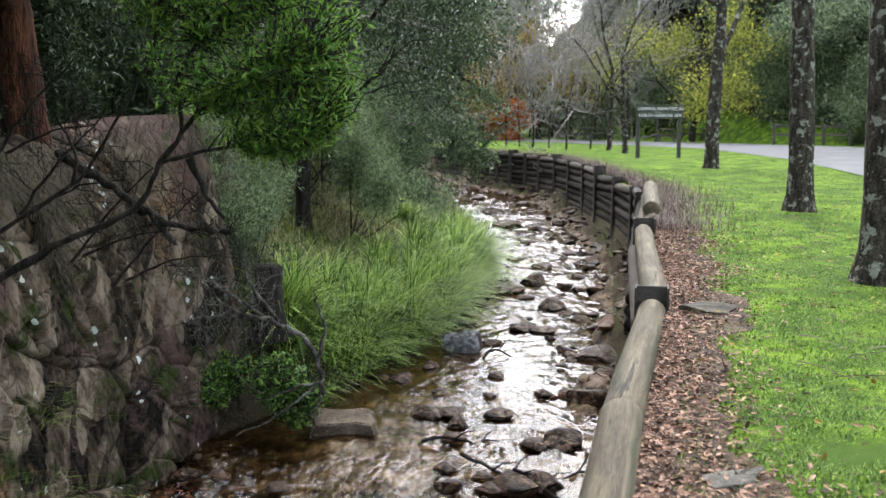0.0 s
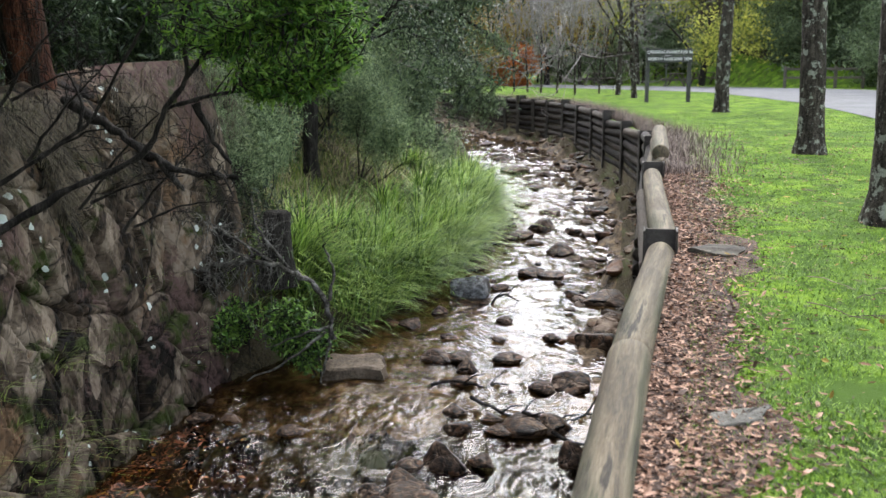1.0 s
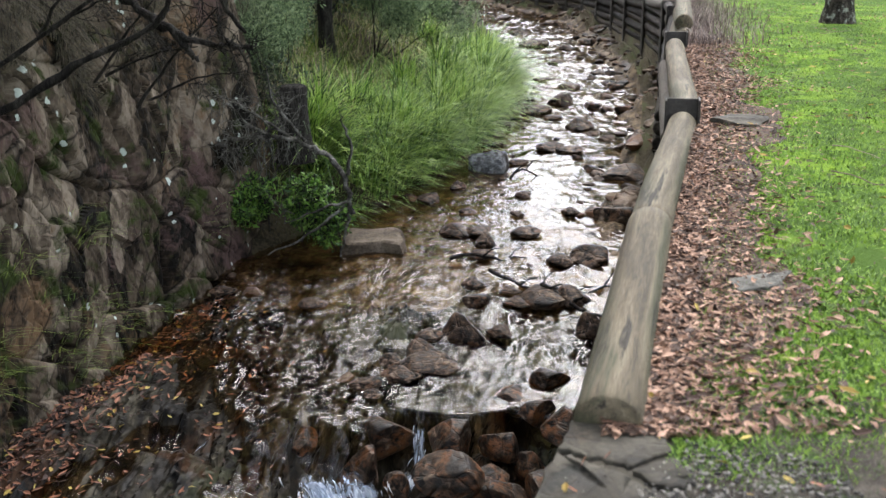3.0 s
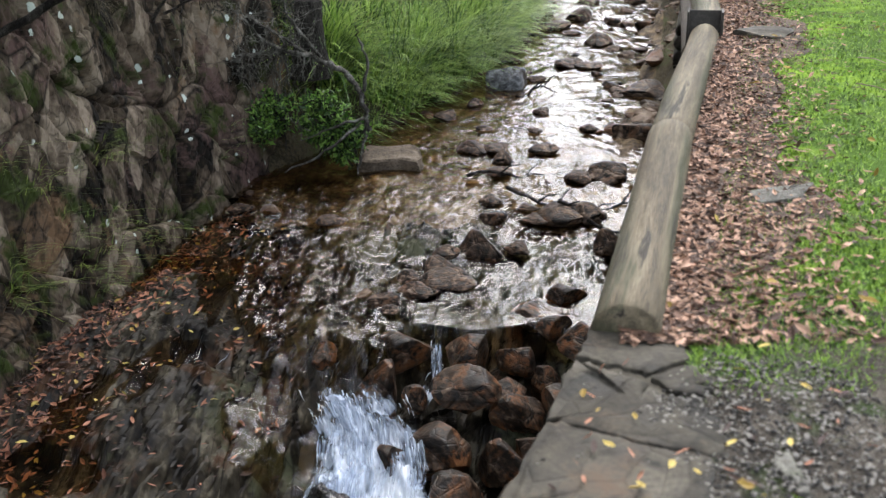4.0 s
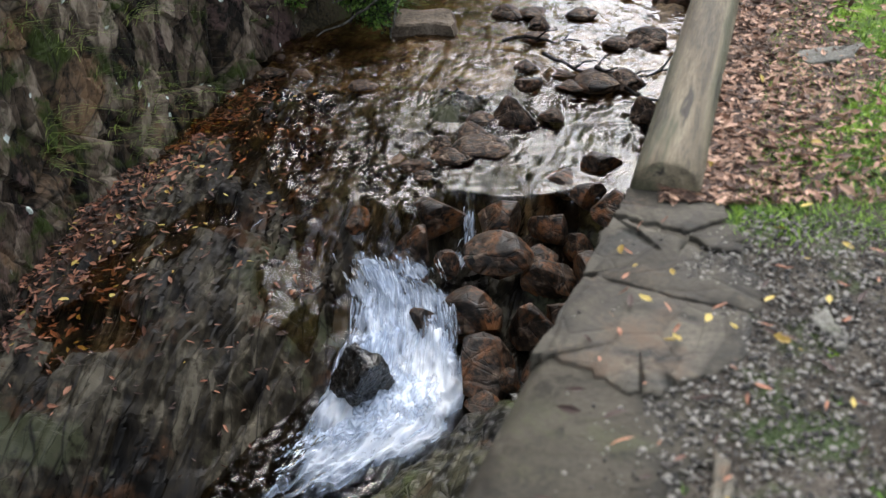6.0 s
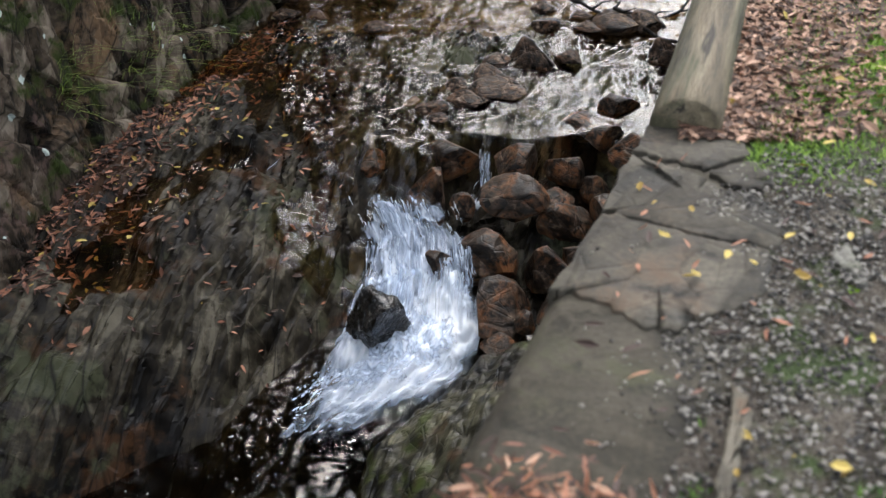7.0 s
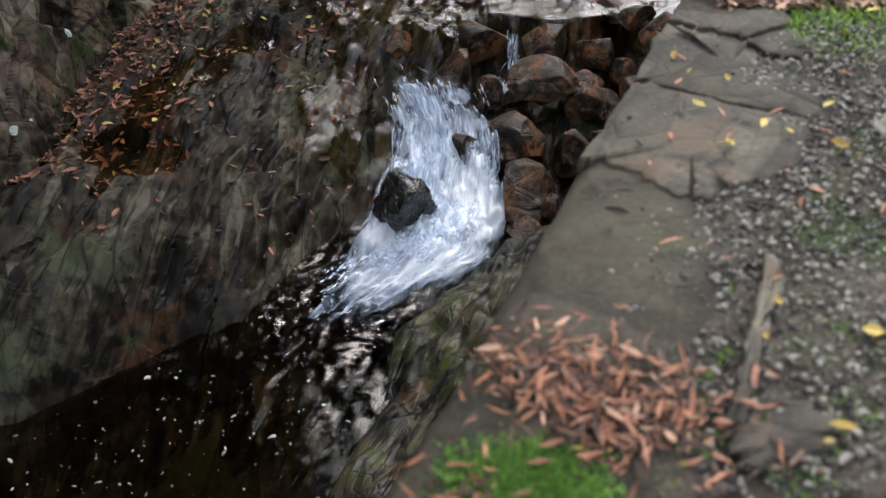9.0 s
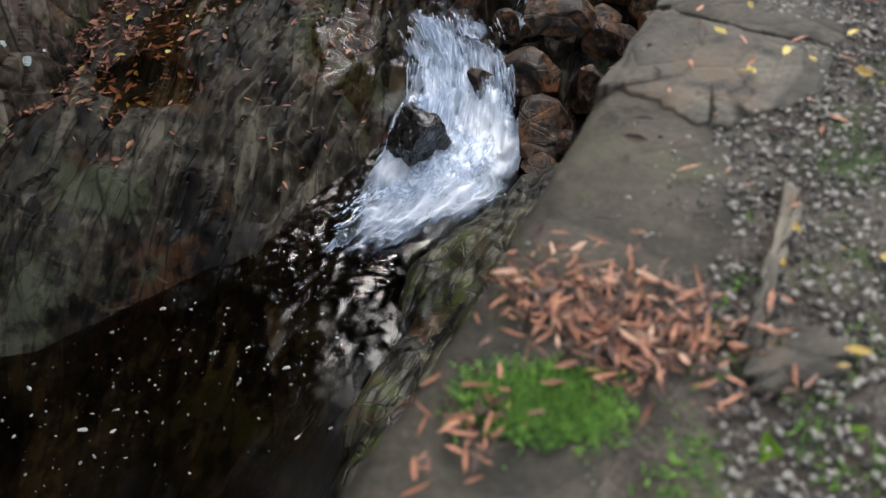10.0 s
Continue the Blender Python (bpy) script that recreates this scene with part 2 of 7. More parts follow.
M_BOULDER = rock_material("wet_boulder", [(0.002, 0.0015, 0.0011), (0.0085, 0.0056, 0.0038), (0.027, 0.0175, 0.0115), (0.068, 0.045, 0.03), (0.16, 0.122, 0.09)], (1.3, 1.0, 1.5), (15, 10, 0), 1.3, 6, 0.7, 0.3, (0.004, 0.003, 0.002), (0.38, 0.75), 0.2, 0.6, 0.02, [((0.11, 0.045, 0.017), 0.9, 0.49, 0.58), ((0.005, 0.004, 0.003), 1.5, 0.55, 0.6)], contrast=0.25)
M_CAP = rock_material("wall_stone", [(0.010, 0.0085, 0.0062), (0.027, 0.0235, 0.0175), (0.051, 0.045, 0.034), (0.09, 0.08, 0.062)], (1.6, 1.0, 1.0), (0, 0, 35), 2.4, 46, 1.8, 0.35, (0.012, 0.010, 0.008), (0.7, 0.95), 0.22, 0.6, 0.014, [((0.07, 0.05, 0.034), 2.2, 0.53, 0.62), ((0.02, 0.019, 0.016), 4.0, 0.54, 0.62)], contrast=0.25)
M_MORTAR = rock_material("wall_mortar", [(0.010, 0.0085, 0.006), (0.026, 0.0225, 0.016), (0.047, 0.041, 0.03), (0.078, 0.07, 0.054)], (1, 1, 1), (0, 0, 0), 2.2, 60, 1.3, 0.35, (0.014, 0.012, 0.009), (0.75, 0.95), 0.2, 0.5, 0.012, [((0.04, 0.042, 0.022), 2.0, 0.53, 0.62), ((0.022, 0.019, 0.014), 5.0, 0.55, 0.62)], contrast=0.25)
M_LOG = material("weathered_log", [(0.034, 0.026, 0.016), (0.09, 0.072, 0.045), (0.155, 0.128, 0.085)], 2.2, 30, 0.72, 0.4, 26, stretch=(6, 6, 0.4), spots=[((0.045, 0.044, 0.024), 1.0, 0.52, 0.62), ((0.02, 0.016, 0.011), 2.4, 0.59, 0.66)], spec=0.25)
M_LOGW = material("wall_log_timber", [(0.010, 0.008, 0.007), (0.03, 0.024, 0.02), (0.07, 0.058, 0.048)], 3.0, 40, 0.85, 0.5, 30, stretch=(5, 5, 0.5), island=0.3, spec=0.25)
M_POST = material("dark_post_steel", [(0.02, 0.017, 0.014), (0.05, 0.043, 0.036)], 5.0, 40, 0.7, 0.3, 30)
M_ROAD = material("asphalt", [(0.075, 0.077, 0.081), (0.115, 0.118, 0.124)], 0.8, 120, 0.9, 0.2, 150)
M_BARK = material("grey_bark", [(0.010, 0.008, 0.006), (0.034, 0.028, 0.022), (0.075, 0.064, 0.052)], 6, 40, 0.9, 1.0, 20, stretch=(2.6, 2.6, 0.7), spots=[((0.2, 0.21, 0.175), 7, 0.555, 0.6)], spec=0.15, iso=True)
M_BARKD = material("dark_bark", [(0.006, 0.005, 0.0045), (0.017, 0.0145, 0.012), (0.04, 0.036, 0.031)], 6, 35, 0.9, 0.9, 28, stretch=(2.5, 2.5, 0.6), spec=0.15)
M_BARKR = material("red_bark", [(0.010, 0.0055, 0.004), (0.055, 0.022, 0.013), (0.15, 0.06, 0.034)], 4, 22, 0.9, 1.0, 10, stretch=(3, 3, 0.6), spots=[((0.014, 0.012, 0.009), 2.0, 0.5, 0.58)], spec=0.1)
M_TWIG = material("pale_twig", [(0.15, 0.135, 0.12), (0.27, 0.25, 0.23)], 5, 40, 0.9, 0.2)
M_LEAFG = material("leaf_bright_green", [(0.035, 0.095, 0.010), (0.075, 0.17, 0.018), (0.14, 0.25, 0.032)], 1, 8, 0.45, 0, island=0.8, thin=0.5)
M_LEAFD = material("leaf_dark_green", [(0.012, 0.024, 0.010), (0.03, 0.054, 0.021), (0.058, 0.09, 0.034)], 0.6, 6, 0.5, 0, island=0.7, thin=0.2)
M_FEATHER = material("feathery_leaf", [(0.045, 0.075, 0.034), (0.135, 0.2, 0.09), (0.26, 0.34, 0.17)], 0.8, 6, 0.6, 0, island=0.9, thin=0.3)
M_DEAD = material("dead_lichened_wood", [(0.02, 0.018, 0.015), (0.07, 0.066, 0.056), (0.16, 0.157, 0.14)], 7, 30, 0.9, 0.8, 24, spec=0.15)
M_TURF = material("turf_blades", [(0.03, 0.065, 0.006), (0.09, 0.175, 0.014), (0.165, 0.265, 0.028)], 1.2, 5, 0.7, 0, island=0.75, thin=0.2)
M_MOSS = material("green_moss", [(0.015, 0.05, 0.004), (0.045, 0.115, 0.008), (0.085, 0.175, 0.015)], 1.2, 5, 0.8, 0, island=0.5, thin=0.2)
M_TUSSOCK = material("tussock_blades", [(0.024, 0.065, 0.007), (0.13, 0.255, 0.028), (0.31, 0.44, 0.10)], 1, 5, 0.5, 0, island=0.85, thin=0.3)
M_LEAFM = material("leaf_mid_green", [(0.04, 0.064, 0.028), (0.1, 0.15, 0.066), (0.17, 0.225, 0.105)], 0.6, 6, 0.55, 0, island=0.8, thin=0.25)
M_LEAFY = material("leaf_yellow_green", [(0.14, 0.17, 0.03), (0.27, 0.3, 0.05), (0.4, 0.4, 0.08)], 0.6, 6, 0.6, 0, island=0.7, thin=0.5)
M_LEAFW = material("woodland_leaf", [(0.06, 0.09, 0.05), (0.15, 0.2, 0.11), (0.24, 0.3, 0.17)], 0.4, 6, 0.6, 0, island=0.8, thin=0.45)
M_LEAFO = material("leaf_orange", [(0.11, 0.06, 0.01), (0.22, 0.14, 0.015), (0.26, 0.2, 0.03)], 0.6, 6, 0.6, 0, island=0.7, thin=0.3)
M_LEAFR = material("leaf_rust", [(0.25, 0.06, 0.01), (0.4, 0.12, 0.02)], 0.6, 6, 0.6, 0, island=0.7, thin=0.3)
M_GRASS = material("grass_bright", [(0.045, 0.08, 0.008), (0.125, 0.19, 0.02), (0.22, 0.28, 0.05)], 1, 5, 0.55, 0, island=0.6, thin=0.25)
M_GRASSD = material("grass_dry", [(0.06, 0.06, 0.028), (0.2, 0.18, 0.095), (0.38, 0.33, 0.19)], 1, 5, 0.8, 0, island=0.8, thin=0.2)
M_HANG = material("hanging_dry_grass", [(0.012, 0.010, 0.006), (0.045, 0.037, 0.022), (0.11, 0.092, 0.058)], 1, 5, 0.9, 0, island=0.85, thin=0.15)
M_LITTER = material("dead_leaves", [(0.045, 0.023, 0.014), (0.165, 0.085, 0.052), (0.33, 0.2, 0.135)], 3, 20, 0.75, 0.1, island=0.85, spots=[((0.055, 0.033, 0.02), 3, 0.55, 0.7)])
M_YELLOW = material("yellow_leaves", [(0.2, 0.13, 0.02), (0.33, 0.25, 0.06)], 3, 20, 0.7, 0.1, island=0.8)
M_GRAVEL = material("gravel", [(0.012, 0.010, 0.008), (0.044, 0.038, 0.032), (0.135, 0.124, 0.108)], 3, 30, 0.8, 0.2, island=0.9)


# ---- meshes ----
def mesh_ob(name, verts, faces, mat, parent=None, smooth=False, label=""):
    me = bpy.data.meshes.new(name)
    verts = np.asarray(verts, dtype=np.float32)
    if isinstance(faces, np.ndarray):
        nf, k = faces.shape
        me.vertices.add(len(verts))
        me.vertices.foreach_set("co", verts.ravel())
        me.loops.add(nf * k)
        me.loops.foreach_set("vertex_index", faces.astype(np.int32).ravel())
        me.polygons.add(nf)
        me.polygons.foreach_set("loop_start", np.arange(0, nf * k, k, dtype=np.int32))
        me.update(calc_edges=True)
    else:
        me.from_pydata([tuple(v) for v in verts.tolist()], [], faces)
    me.shade_smooth() if smooth else me.shade_flat()
    for q in (mat if isinstance(mat, (list, tuple)) else [mat]):
        me.materials.append(q)
    ob = new(name, me)
    if parent:
        ob.parent = parent
    if label:
        tagged(ob, label)
    return ob


def empty(name, place=(0, 0, 0), label="", category="", group="", kind=""):
    ob = new(name)
    ob.location = place
    return tagged(ob, label, category, group, kind)


def grid_faces(rows, cols):
    i = np.arange(rows - 1)[:, None] * cols + np.arange(cols - 1)[None, :]
    return np.stack([i, i + 1, i + cols + 1, i + cols], -1).reshape(-1, 4)


class Tubes:
    """Collects tapered tubes into one mesh."""

    def __init__(self, sides=6):
        self.v, self.f, self.n, self.s = [], [], 0, sides

    def add(self, pts, rads, sides=None, cap=True):
        s = sides or self.s
        pts = np.asarray(pts, float)
        tan = np.gradient(pts, axis=0)
        tan /= np.linalg.norm(tan, axis=1)[:, None] + 1e-9
        ref = np.array([1.0, 0, 0]) if abs(tan[0][0]) < 0.8 else np.array([0, 1.0, 0])
        a = np.cross(tan, ref)
        a /= np.linalg.norm(a, axis=1)[:, None] + 1e-9
        b = np.cross(tan, a)
        th = np.arange(s) * 2 * math.pi / s
        ring = pts[:, None] + np.asarray(rads)[:, None, None] * (np.cos(th)[None, :, None] * a[:, None] + np.sin(th)[None, :, None] * b[:, None])
        self.v.append(ring.reshape(-1, 3))
        k = len(pts)
        i = np.arange(k - 1)[:, None] * s + np.arange(s)[None, :]
        j = np.arange(k - 1)[:, None] * s + (np.arange(s)[None, :] + 1) % s
        self.f.append(np.stack([i, j, j + s, i + s], -1).reshape(-1, 4) + self.n)
        self.n += k * s

    def build(self, name, mat, parent=None, smooth=True):
        return mesh_ob(name, np.concatenate(self.v), np.concatenate(self.f), mat, parent, smooth)


def unit(v):
    return v / (np.linalg.norm(v, axis=-1, keepdims=True) + 1e-9)


def leaves(name, centres, size, mat, parent=None, aspect=0.4, droop=0.3, axis=None, fold=True, jitter=0.35):
    """Many small folded leaves round the given centres."""
    c = np.asarray(centres, float)
    n = len(c)
    ax = unit(rng.normal(size=(n, 3)) + np.array([0, 0, -droop])) if axis is None else unit(axis + rng.normal(size=(n, 3)) * 0.25)
    side = unit(np.cross(ax, rng.normal(size=(n, 3))))
    up = np.cross(side, ax)
    s = (size * (1 + jitter * rng.normal(size=n))).clip(size * 0.35, size * 2)[:, None]
    w = s * aspect * 0.5
    if fold:
        v = np.stack([c, c + ax * s * 0.45 + side * w + up * w * 0.4, c + ax * s - up * w * 0.3, c + ax * s * 0.45 - side * w + up * w * 0.4], 1).reshape(-1, 3)
        base = np.arange(n)[:, None] * 4
        f = np.concatenate([base + np.array([[0, 1, 2]]), base + np.array([[0, 2, 3]])], 0)
    else:
        v = np.stack([c, c + ax * s * 0.5 + side * w, c + ax * s, c + ax * s * 0.5 - side * w], 1).reshape(-1, 3)
        f = np.arange(n * 4).reshape(n, 4)
    return mesh_ob(name, v, f, mat, parent)


def blades(name, roots, height, mat, parent=None, width=0.008, lean=0.5, spread=None, kind="", label="", segs=3, droop=0.0):
    """Bent tapering grass blades."""
    r = np.asarray(roots, float)
    n = len(r)
    h = (height * (1 + 0.3 * rng.normal(size=n))).clip(height * 0.3, height * 1.8)[:, None]
    d = rng.normal(size=(n, 3)) * [1, 1, 0] if spread is None else spread + rng.normal(size=(n, 3)) * [0.35, 0.35, 0]
    d = unit(d)
    ln = (np.abs(lean * (1 + 0.4 * rng.normal(size=n))))[:, None]
    side = unit(np.cross(d, [0, 0, 1.0])) * width * 0.5
    rows = []
    for i in range(segs + 1):
        q = i / segs
        p = r + d * h * ln * q ** 1.8 + np.array([0, 0, 1.0]) * h * (q - (0.45 * np.minimum(ln, 1.6) + droop) * q ** 2.2)
        rows.append((p - side * (1 - 0.9 * q), p + side * (1 - 0.9 * q)))
    v = np.stack([np.stack(x, 1) for x in rows], 1).reshape(n, -1, 3)
    k = (segs + 1) * 2
    f = np.concatenate([np.arange(n)[:, None] * k + np.array([[2 * i, 2 * i + 1, 2 * i + 3, 2 * i + 2]]) for i in range(segs)], 0)
    ob = mesh_ob(name, v.reshape(-1, 3), f, mat, parent)
    return tagged(ob, label, "grass" if label else "", "", kind)


def rock_mesh(name, seed, size, mat, sub=3, rough=0.22, blocky=0.5, cuts=9):
    bm = bmesh.new()
    bmesh.ops.create_icosphere(bm, subdivisions=sub, radius=1.0)
    p = np.array([v.co for v in bm.verts])
    r = np.random.default_rng(seed)
    for _ in range(cuts):
        n = unit(r.normal(size=3))
        d = p @ n
        lim = r.uniform(0.42, 0.72)
        p = p - np.outer(np.maximum(0, d - lim) * (0.85 + 0.15 * blocky), n)
    p = p * (1 + rough * 0.35 * fbm(p[:, 0] * 1.7 + seed, p[:, 1] * 1.7, p[:, 2] * 1.7, 6 if sub > 3 else 4, seed)[:, None])
    p = p * np.asarray(size)
    for v, q in zip(bm.verts, p):
        v.co = q
    me = bpy.data.meshes.new(name)
    bm.to_mesh(me)
    bm.free()
    me.materials.append(mat)
    me.shade_smooth()
    me.set_sharp_from_angle(angle=radians(38))
    return me


# ---- the lie of the land ----
def curve(xs, ys):
    return lambda q: np.interp(q, xs, ys)


water_z = curve([6.4, 6.9, 8.2, 10, 12, 14.5, 20, 30, 45, 80], [-2.24, -2.17, -2.06, -1.79, -1.7, -1.6, -1.42, -1.15, -0.85, -0.4])
POOL = -3.0
wall_x = curve([-40, -3, 0.4, 0.92, 1.62, 2.06, 2.7, 4, 5.5, 7.2, 8.1, 12.8, 17, 20, 23, 25.6, 29, 33, 35.5, 37.5, 39.5, 41.2, 42.5, 46, 60, 300],
               [-14, -1.64, -0.372, -0.182, 0.032, 0.172, 0.385, 0.73, 1.08, 1.5, 1.75, 2.55, 3.3, 3.72, 3.78, 3.72, 3.7, 3.28, 2.7, 1.7, 0.9, 0.2, -0.1, -1.5, -6, -60])
left_x = curve([-40, -3, 1, 3, 4.6, 6.2, 7.5, 8.5, 9.6, 10.7, 12.5, 15, 18.7, 21.3, 23.8, 29.5, 36.7, 41.8, 60, 300],
               [-18, -5.4, -4.8, -4.4, -4.15, -3.95, -3.65, -3.5, -3.15, -2.3, -1.31, -0.28, 0.43, 0.6, 0.52, 0.1, -0.33, -1.4, -9, -66])
pool_edge_y = curve([-6, -3.3, -2.5, -2.18, -1.89, -1.65, -1.2, -0.5, 0.2, 2], [2.0, 3.07, 3.84, 4.0, 4.7, 5.2, 5.7, 5.5, 5.2, 5.0])


def lawn_z(x, y):
    base = np.interp(y, [-40, 3, 8, 16, 30, 50, 300], [0, 0.03, 0.12, 0.25, 0.35, 0.4, 0.5])
    s = 0.55 * x + 0.83 * y
    hill = np.maximum(0, s - np.interp(x, [10, 15, 18], [66, 62, 55.5]) + 1.5 * vnoise(x * 0.08, y * 0.08, 0, 3)) * 0.5
    rise = np.maximum(0, x - 22) * 0.42
    hill = hill * np.clip((x - 7 - 0.05 * (y - 60)) / 8, 0, 1)
    far = np.maximum(0, y - 110) * 0.05
    return base + np.maximum(np.minimum(np.maximum(hill, rise), 15), np.minimum(far, 10)) + 0.03 * fbm(x * 0.7, y * 0.7, 0, 3, 11) * np.clip((24 - y) / 8, 0.15, 1)


def bank_rise(d, y):
    cliff = np.interp(d, [0, 0.25, 0.5, 0.8, 1.6, 4, 10, 30, 150], [0, 1.6, 2.5, 3.0, 3.6, 5.4, 10, 24, 70])
    scrub = np.interp(d, [0, 0.5, 1.0, 2, 4, 10, 30, 150], [0, 0.8, 1.5, 2.2, 3.8, 8, 22, 70])
    grassy = np.interp(d, [0, 0.3, 1.5, 3, 6, 12, 40, 150], [0.02, 0.2, 0.7, 1.3, 3.0, 7, 24, 70])
    a, b = np.clip((y - 9.2) / 1.2, 0, 1), np.clip((y - 11.5) / 3, 0, 1)
    far = 1 - 0.55 * np.clip((y - 60) / 40, 0, 1)
    return ((cliff * (1 - a) + scrub * a) * (1 - b) + grassy * b) * far


def shelf_z(x, y):
    up = y - pool_edge_y(x)
    return np.interp(up, [-1.5, -0.4, 0, 0.25, 0.6, 0.9, 1.4, 3, 5], [-3.9, -3.5, -3.04, -2.8, -2.55, -2.42, -2.36, -2.14, -1.95])


def bed_z(x, y):
    """Rock bed of the creek: shelf, drop and pool."""
    across, along = -x + 0.10 * y - 0.06 * np.clip(5 - y, 0, 2) ** 2, y
    n = fbm(across * 2.2, along * 0.9, 0, 4, 21)
    bent = across + 0.10 * vnoise(along * 0.9, across * 0.7, 0, 27)
    w = 1.9 * np.abs(vnoise(bent * 3.6, along * 0.5, 0, 31)) + 1.2 * np.abs(vnoise(bent * 9, along * 0.9, 0, 32)) + 0.7 * np.abs(vnoise(bent * 19, along * 1.6, 0, 33)) - 1.25
    w = w * (0.6 + 0.7 * np.clip(vnoise(across * 1.3, along * 1.0, 0, 35) + 0.4, 0, 1)) + 0.9 * np.abs(vnoise(bent * 1.8, along * 2.4, 0, 37)) - 0.3
    tooth = sum(a * (np.mod(bent * f_ + 0.5 * vnoise(along * 0.35, 0 * along, f_, 91), 1.0) ** 1.7 - 0.4) * (0.35 + np.clip(0.6 + 1.2 * vnoise(bent * f_ * 0.7, along * (0.5 + 0.15 * f_), f_, 92), 0, 1.3)) for f_, a in ((2.1, 0.9), (5.3, 0.5), (12.0, 0.26)))
    joint = np.abs(vnoise(bent * 1.6 + along * 0.8, along * 1.9 - bent * 0.7, 0, 93))
    w = w * 0.55 + tooth * 1.15 - 0.25 * np.exp(-(joint / 0.04) ** 2)
    va, ea, ta = cells(bent * 4.2, along * 1.1, bent * 1.5 + along * 0.4, 94)
    w = w * 0.62 + 1.1 * ta + 0.25 * (va - 0.5)
    ribs = np.exp(-((y - 7.9) / 1.7) ** 2) * np.clip((0.5 - x) / 1.0, 0, 1) * np.clip((x + 3.2) / 0.6, 0, 1)
    creek = water_z(y) - 0.10 + 0.07 * n + 0.045 * w * np.clip((13 - y) / 4, 0.2, 1) + ribs * (0.06 * w + 0.07 * fbm(x * 3.2, y * 2.6, 0, 4, 39) + 0.02)
    up = y - pool_edge_y(x)
    tall = np.clip((-1.5 - x) / 1.0, 0, 1)
    shelf = shelf_z(x, y) + (0.08 * n + 0.062 * w + 0.06 * fbm(x * 3, y * 2.2, 0, 4, 36)) * np.clip(up * 3, 0.3, 1) - (1 - tall) * 0.25 * np.clip(up * 2, 0, 1)
    for px0, py0, ra, rb in ((-3.15, 5.1, 0.42, 0.24), (-2.6, 6.6, 0.3, 0.2), (-2.75, 8.0, 0.4, 0.5)):
        shelf = shelf - 0.17 * np.exp(-(((x - px0) / ra) ** 2 + ((y - py0) / rb) ** 2) ** 2)
    k = np.clip((y - np.interp(x, [-2.7, -2.2, -0.95, -0.7], [7.2, 6.15, 6.15, 6.95])) / np.interp(x, [-2.7, -2.2], [1.4, 0.5]), 0, 1)
    z = shelf * (1 - k) + creek * k
    edge = np.clip((x - (wall_x(y) - 1.0)) / 0.8, 0, 1) * np.clip((y - 9) / 4, 0, 1)
    inset = x - np.interp(y, [1.0, 3.2, 4.05, 4.9, 5.5], [-1.3, -1.15, -1.05, -0.5, 0.1]) + 0.1 * n
    apron = np.interp(inset, [-0.3, -0.05, 0.0, 0.12, 0.5, 1.2], [-4.8, -3.6, -3.03, -2.9, -2.68, -2.45]) + 0.03 * n + 0.02 * w + 0.07 * fbm(x * 3.5, y * 3.5, 0, 4, 38)
    return np.where(y < 5.6, np.maximum(z, apron), z) + 0.34 * edge * (1 + 0.5 * n)


# ---- ground, one sheet ----
gy = np.concatenate([np.linspace(-40, -3, 20)[:-1], np.arange(-3, 3.2, 0.1), np.arange(3.2, 9.2, 0.019), np.arange(9.2, 12, 0.055), np.arange(12, 50, 0.22), 50 * 1.055 ** np.arange(0, 36)])
bank_d = np.concatenate([np.arange(0, 4, 0.09), 4 * 1.12 ** np.arange(0, 34)])[::-1]
creek_u = np.linspace(0, 1, 290)[1:]
lawn_d = np.concatenate([np.arange(0.0, 3, 0.06), 3 * 1.08 ** np.arange(0, 58)])
X, Z = [], []
yy = gy[:, None]
xl, xw = left_x(yy), wall_x(yy)
xb = xl - bank_d[None, :]
zb = np.where(yy > 7, np.maximum(water_z(yy), -2.05), bed_z(xl, yy)) + bank_rise(bank_d[None, :], yy) + 0.12 * np.clip(bank_d, 0, 1.5) * fbm(xb * 0.9, yy * 0.9, 0, 4, 41)
xc = xl + (xw - 0.12 - xl) * creek_u[None, :]
zc = bed_z(xc, yy + 0 * xc)
xr = xw + 0.03 + lawn_d[None, :]
zr = lawn_z(xr, yy + 0 * xr) - 0.02 - 0.12 * ((xr < xw + 0.58) & (yy < 2.74))
GX = np.concatenate([xb, xc, xr], 1)
GZ = np.concatenate([zb, zc, zr], 1)
GV = np.stack([GX, np.broadcast_to(yy, GX.shape), GZ], -1).reshape(-1, 3)
gf = grid_faces(*GX.shape)
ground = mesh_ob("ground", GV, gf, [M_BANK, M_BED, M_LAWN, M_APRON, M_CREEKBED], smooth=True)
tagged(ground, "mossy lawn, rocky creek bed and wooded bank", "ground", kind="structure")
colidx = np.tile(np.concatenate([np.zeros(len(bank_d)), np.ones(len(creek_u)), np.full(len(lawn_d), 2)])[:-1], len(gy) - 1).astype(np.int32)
row_x = GX[:-1, :-1].ravel()
row_y = np.repeat(gy[:-1], GX.shape[1] - 1)
apron_face = (colidx == 1) & (row_y < 5.5) & (row_x > np.interp(row_y, [1.0, 3.2, 4.05, 4.9, 5.5], [-1.45, -1.3, -1.2, -0.65, -0.05]))
colidx[apron_face] = 3
hill_face = (colidx == 2) & (row_y > 30) & (lawn_z(row_x, row_y) > 0.8)
colidx[hill_face] = 0
colidx[(colidx == 1) & (row_y > 9.0 + 0.4 * vnoise(row_x * 2, row_y * 2, 0, 97))] = 4
margin = (colidx == 4) & (row_y > 12) & (row_x > wall_x(row_y) - 0.5)
colidx[margin] = 0
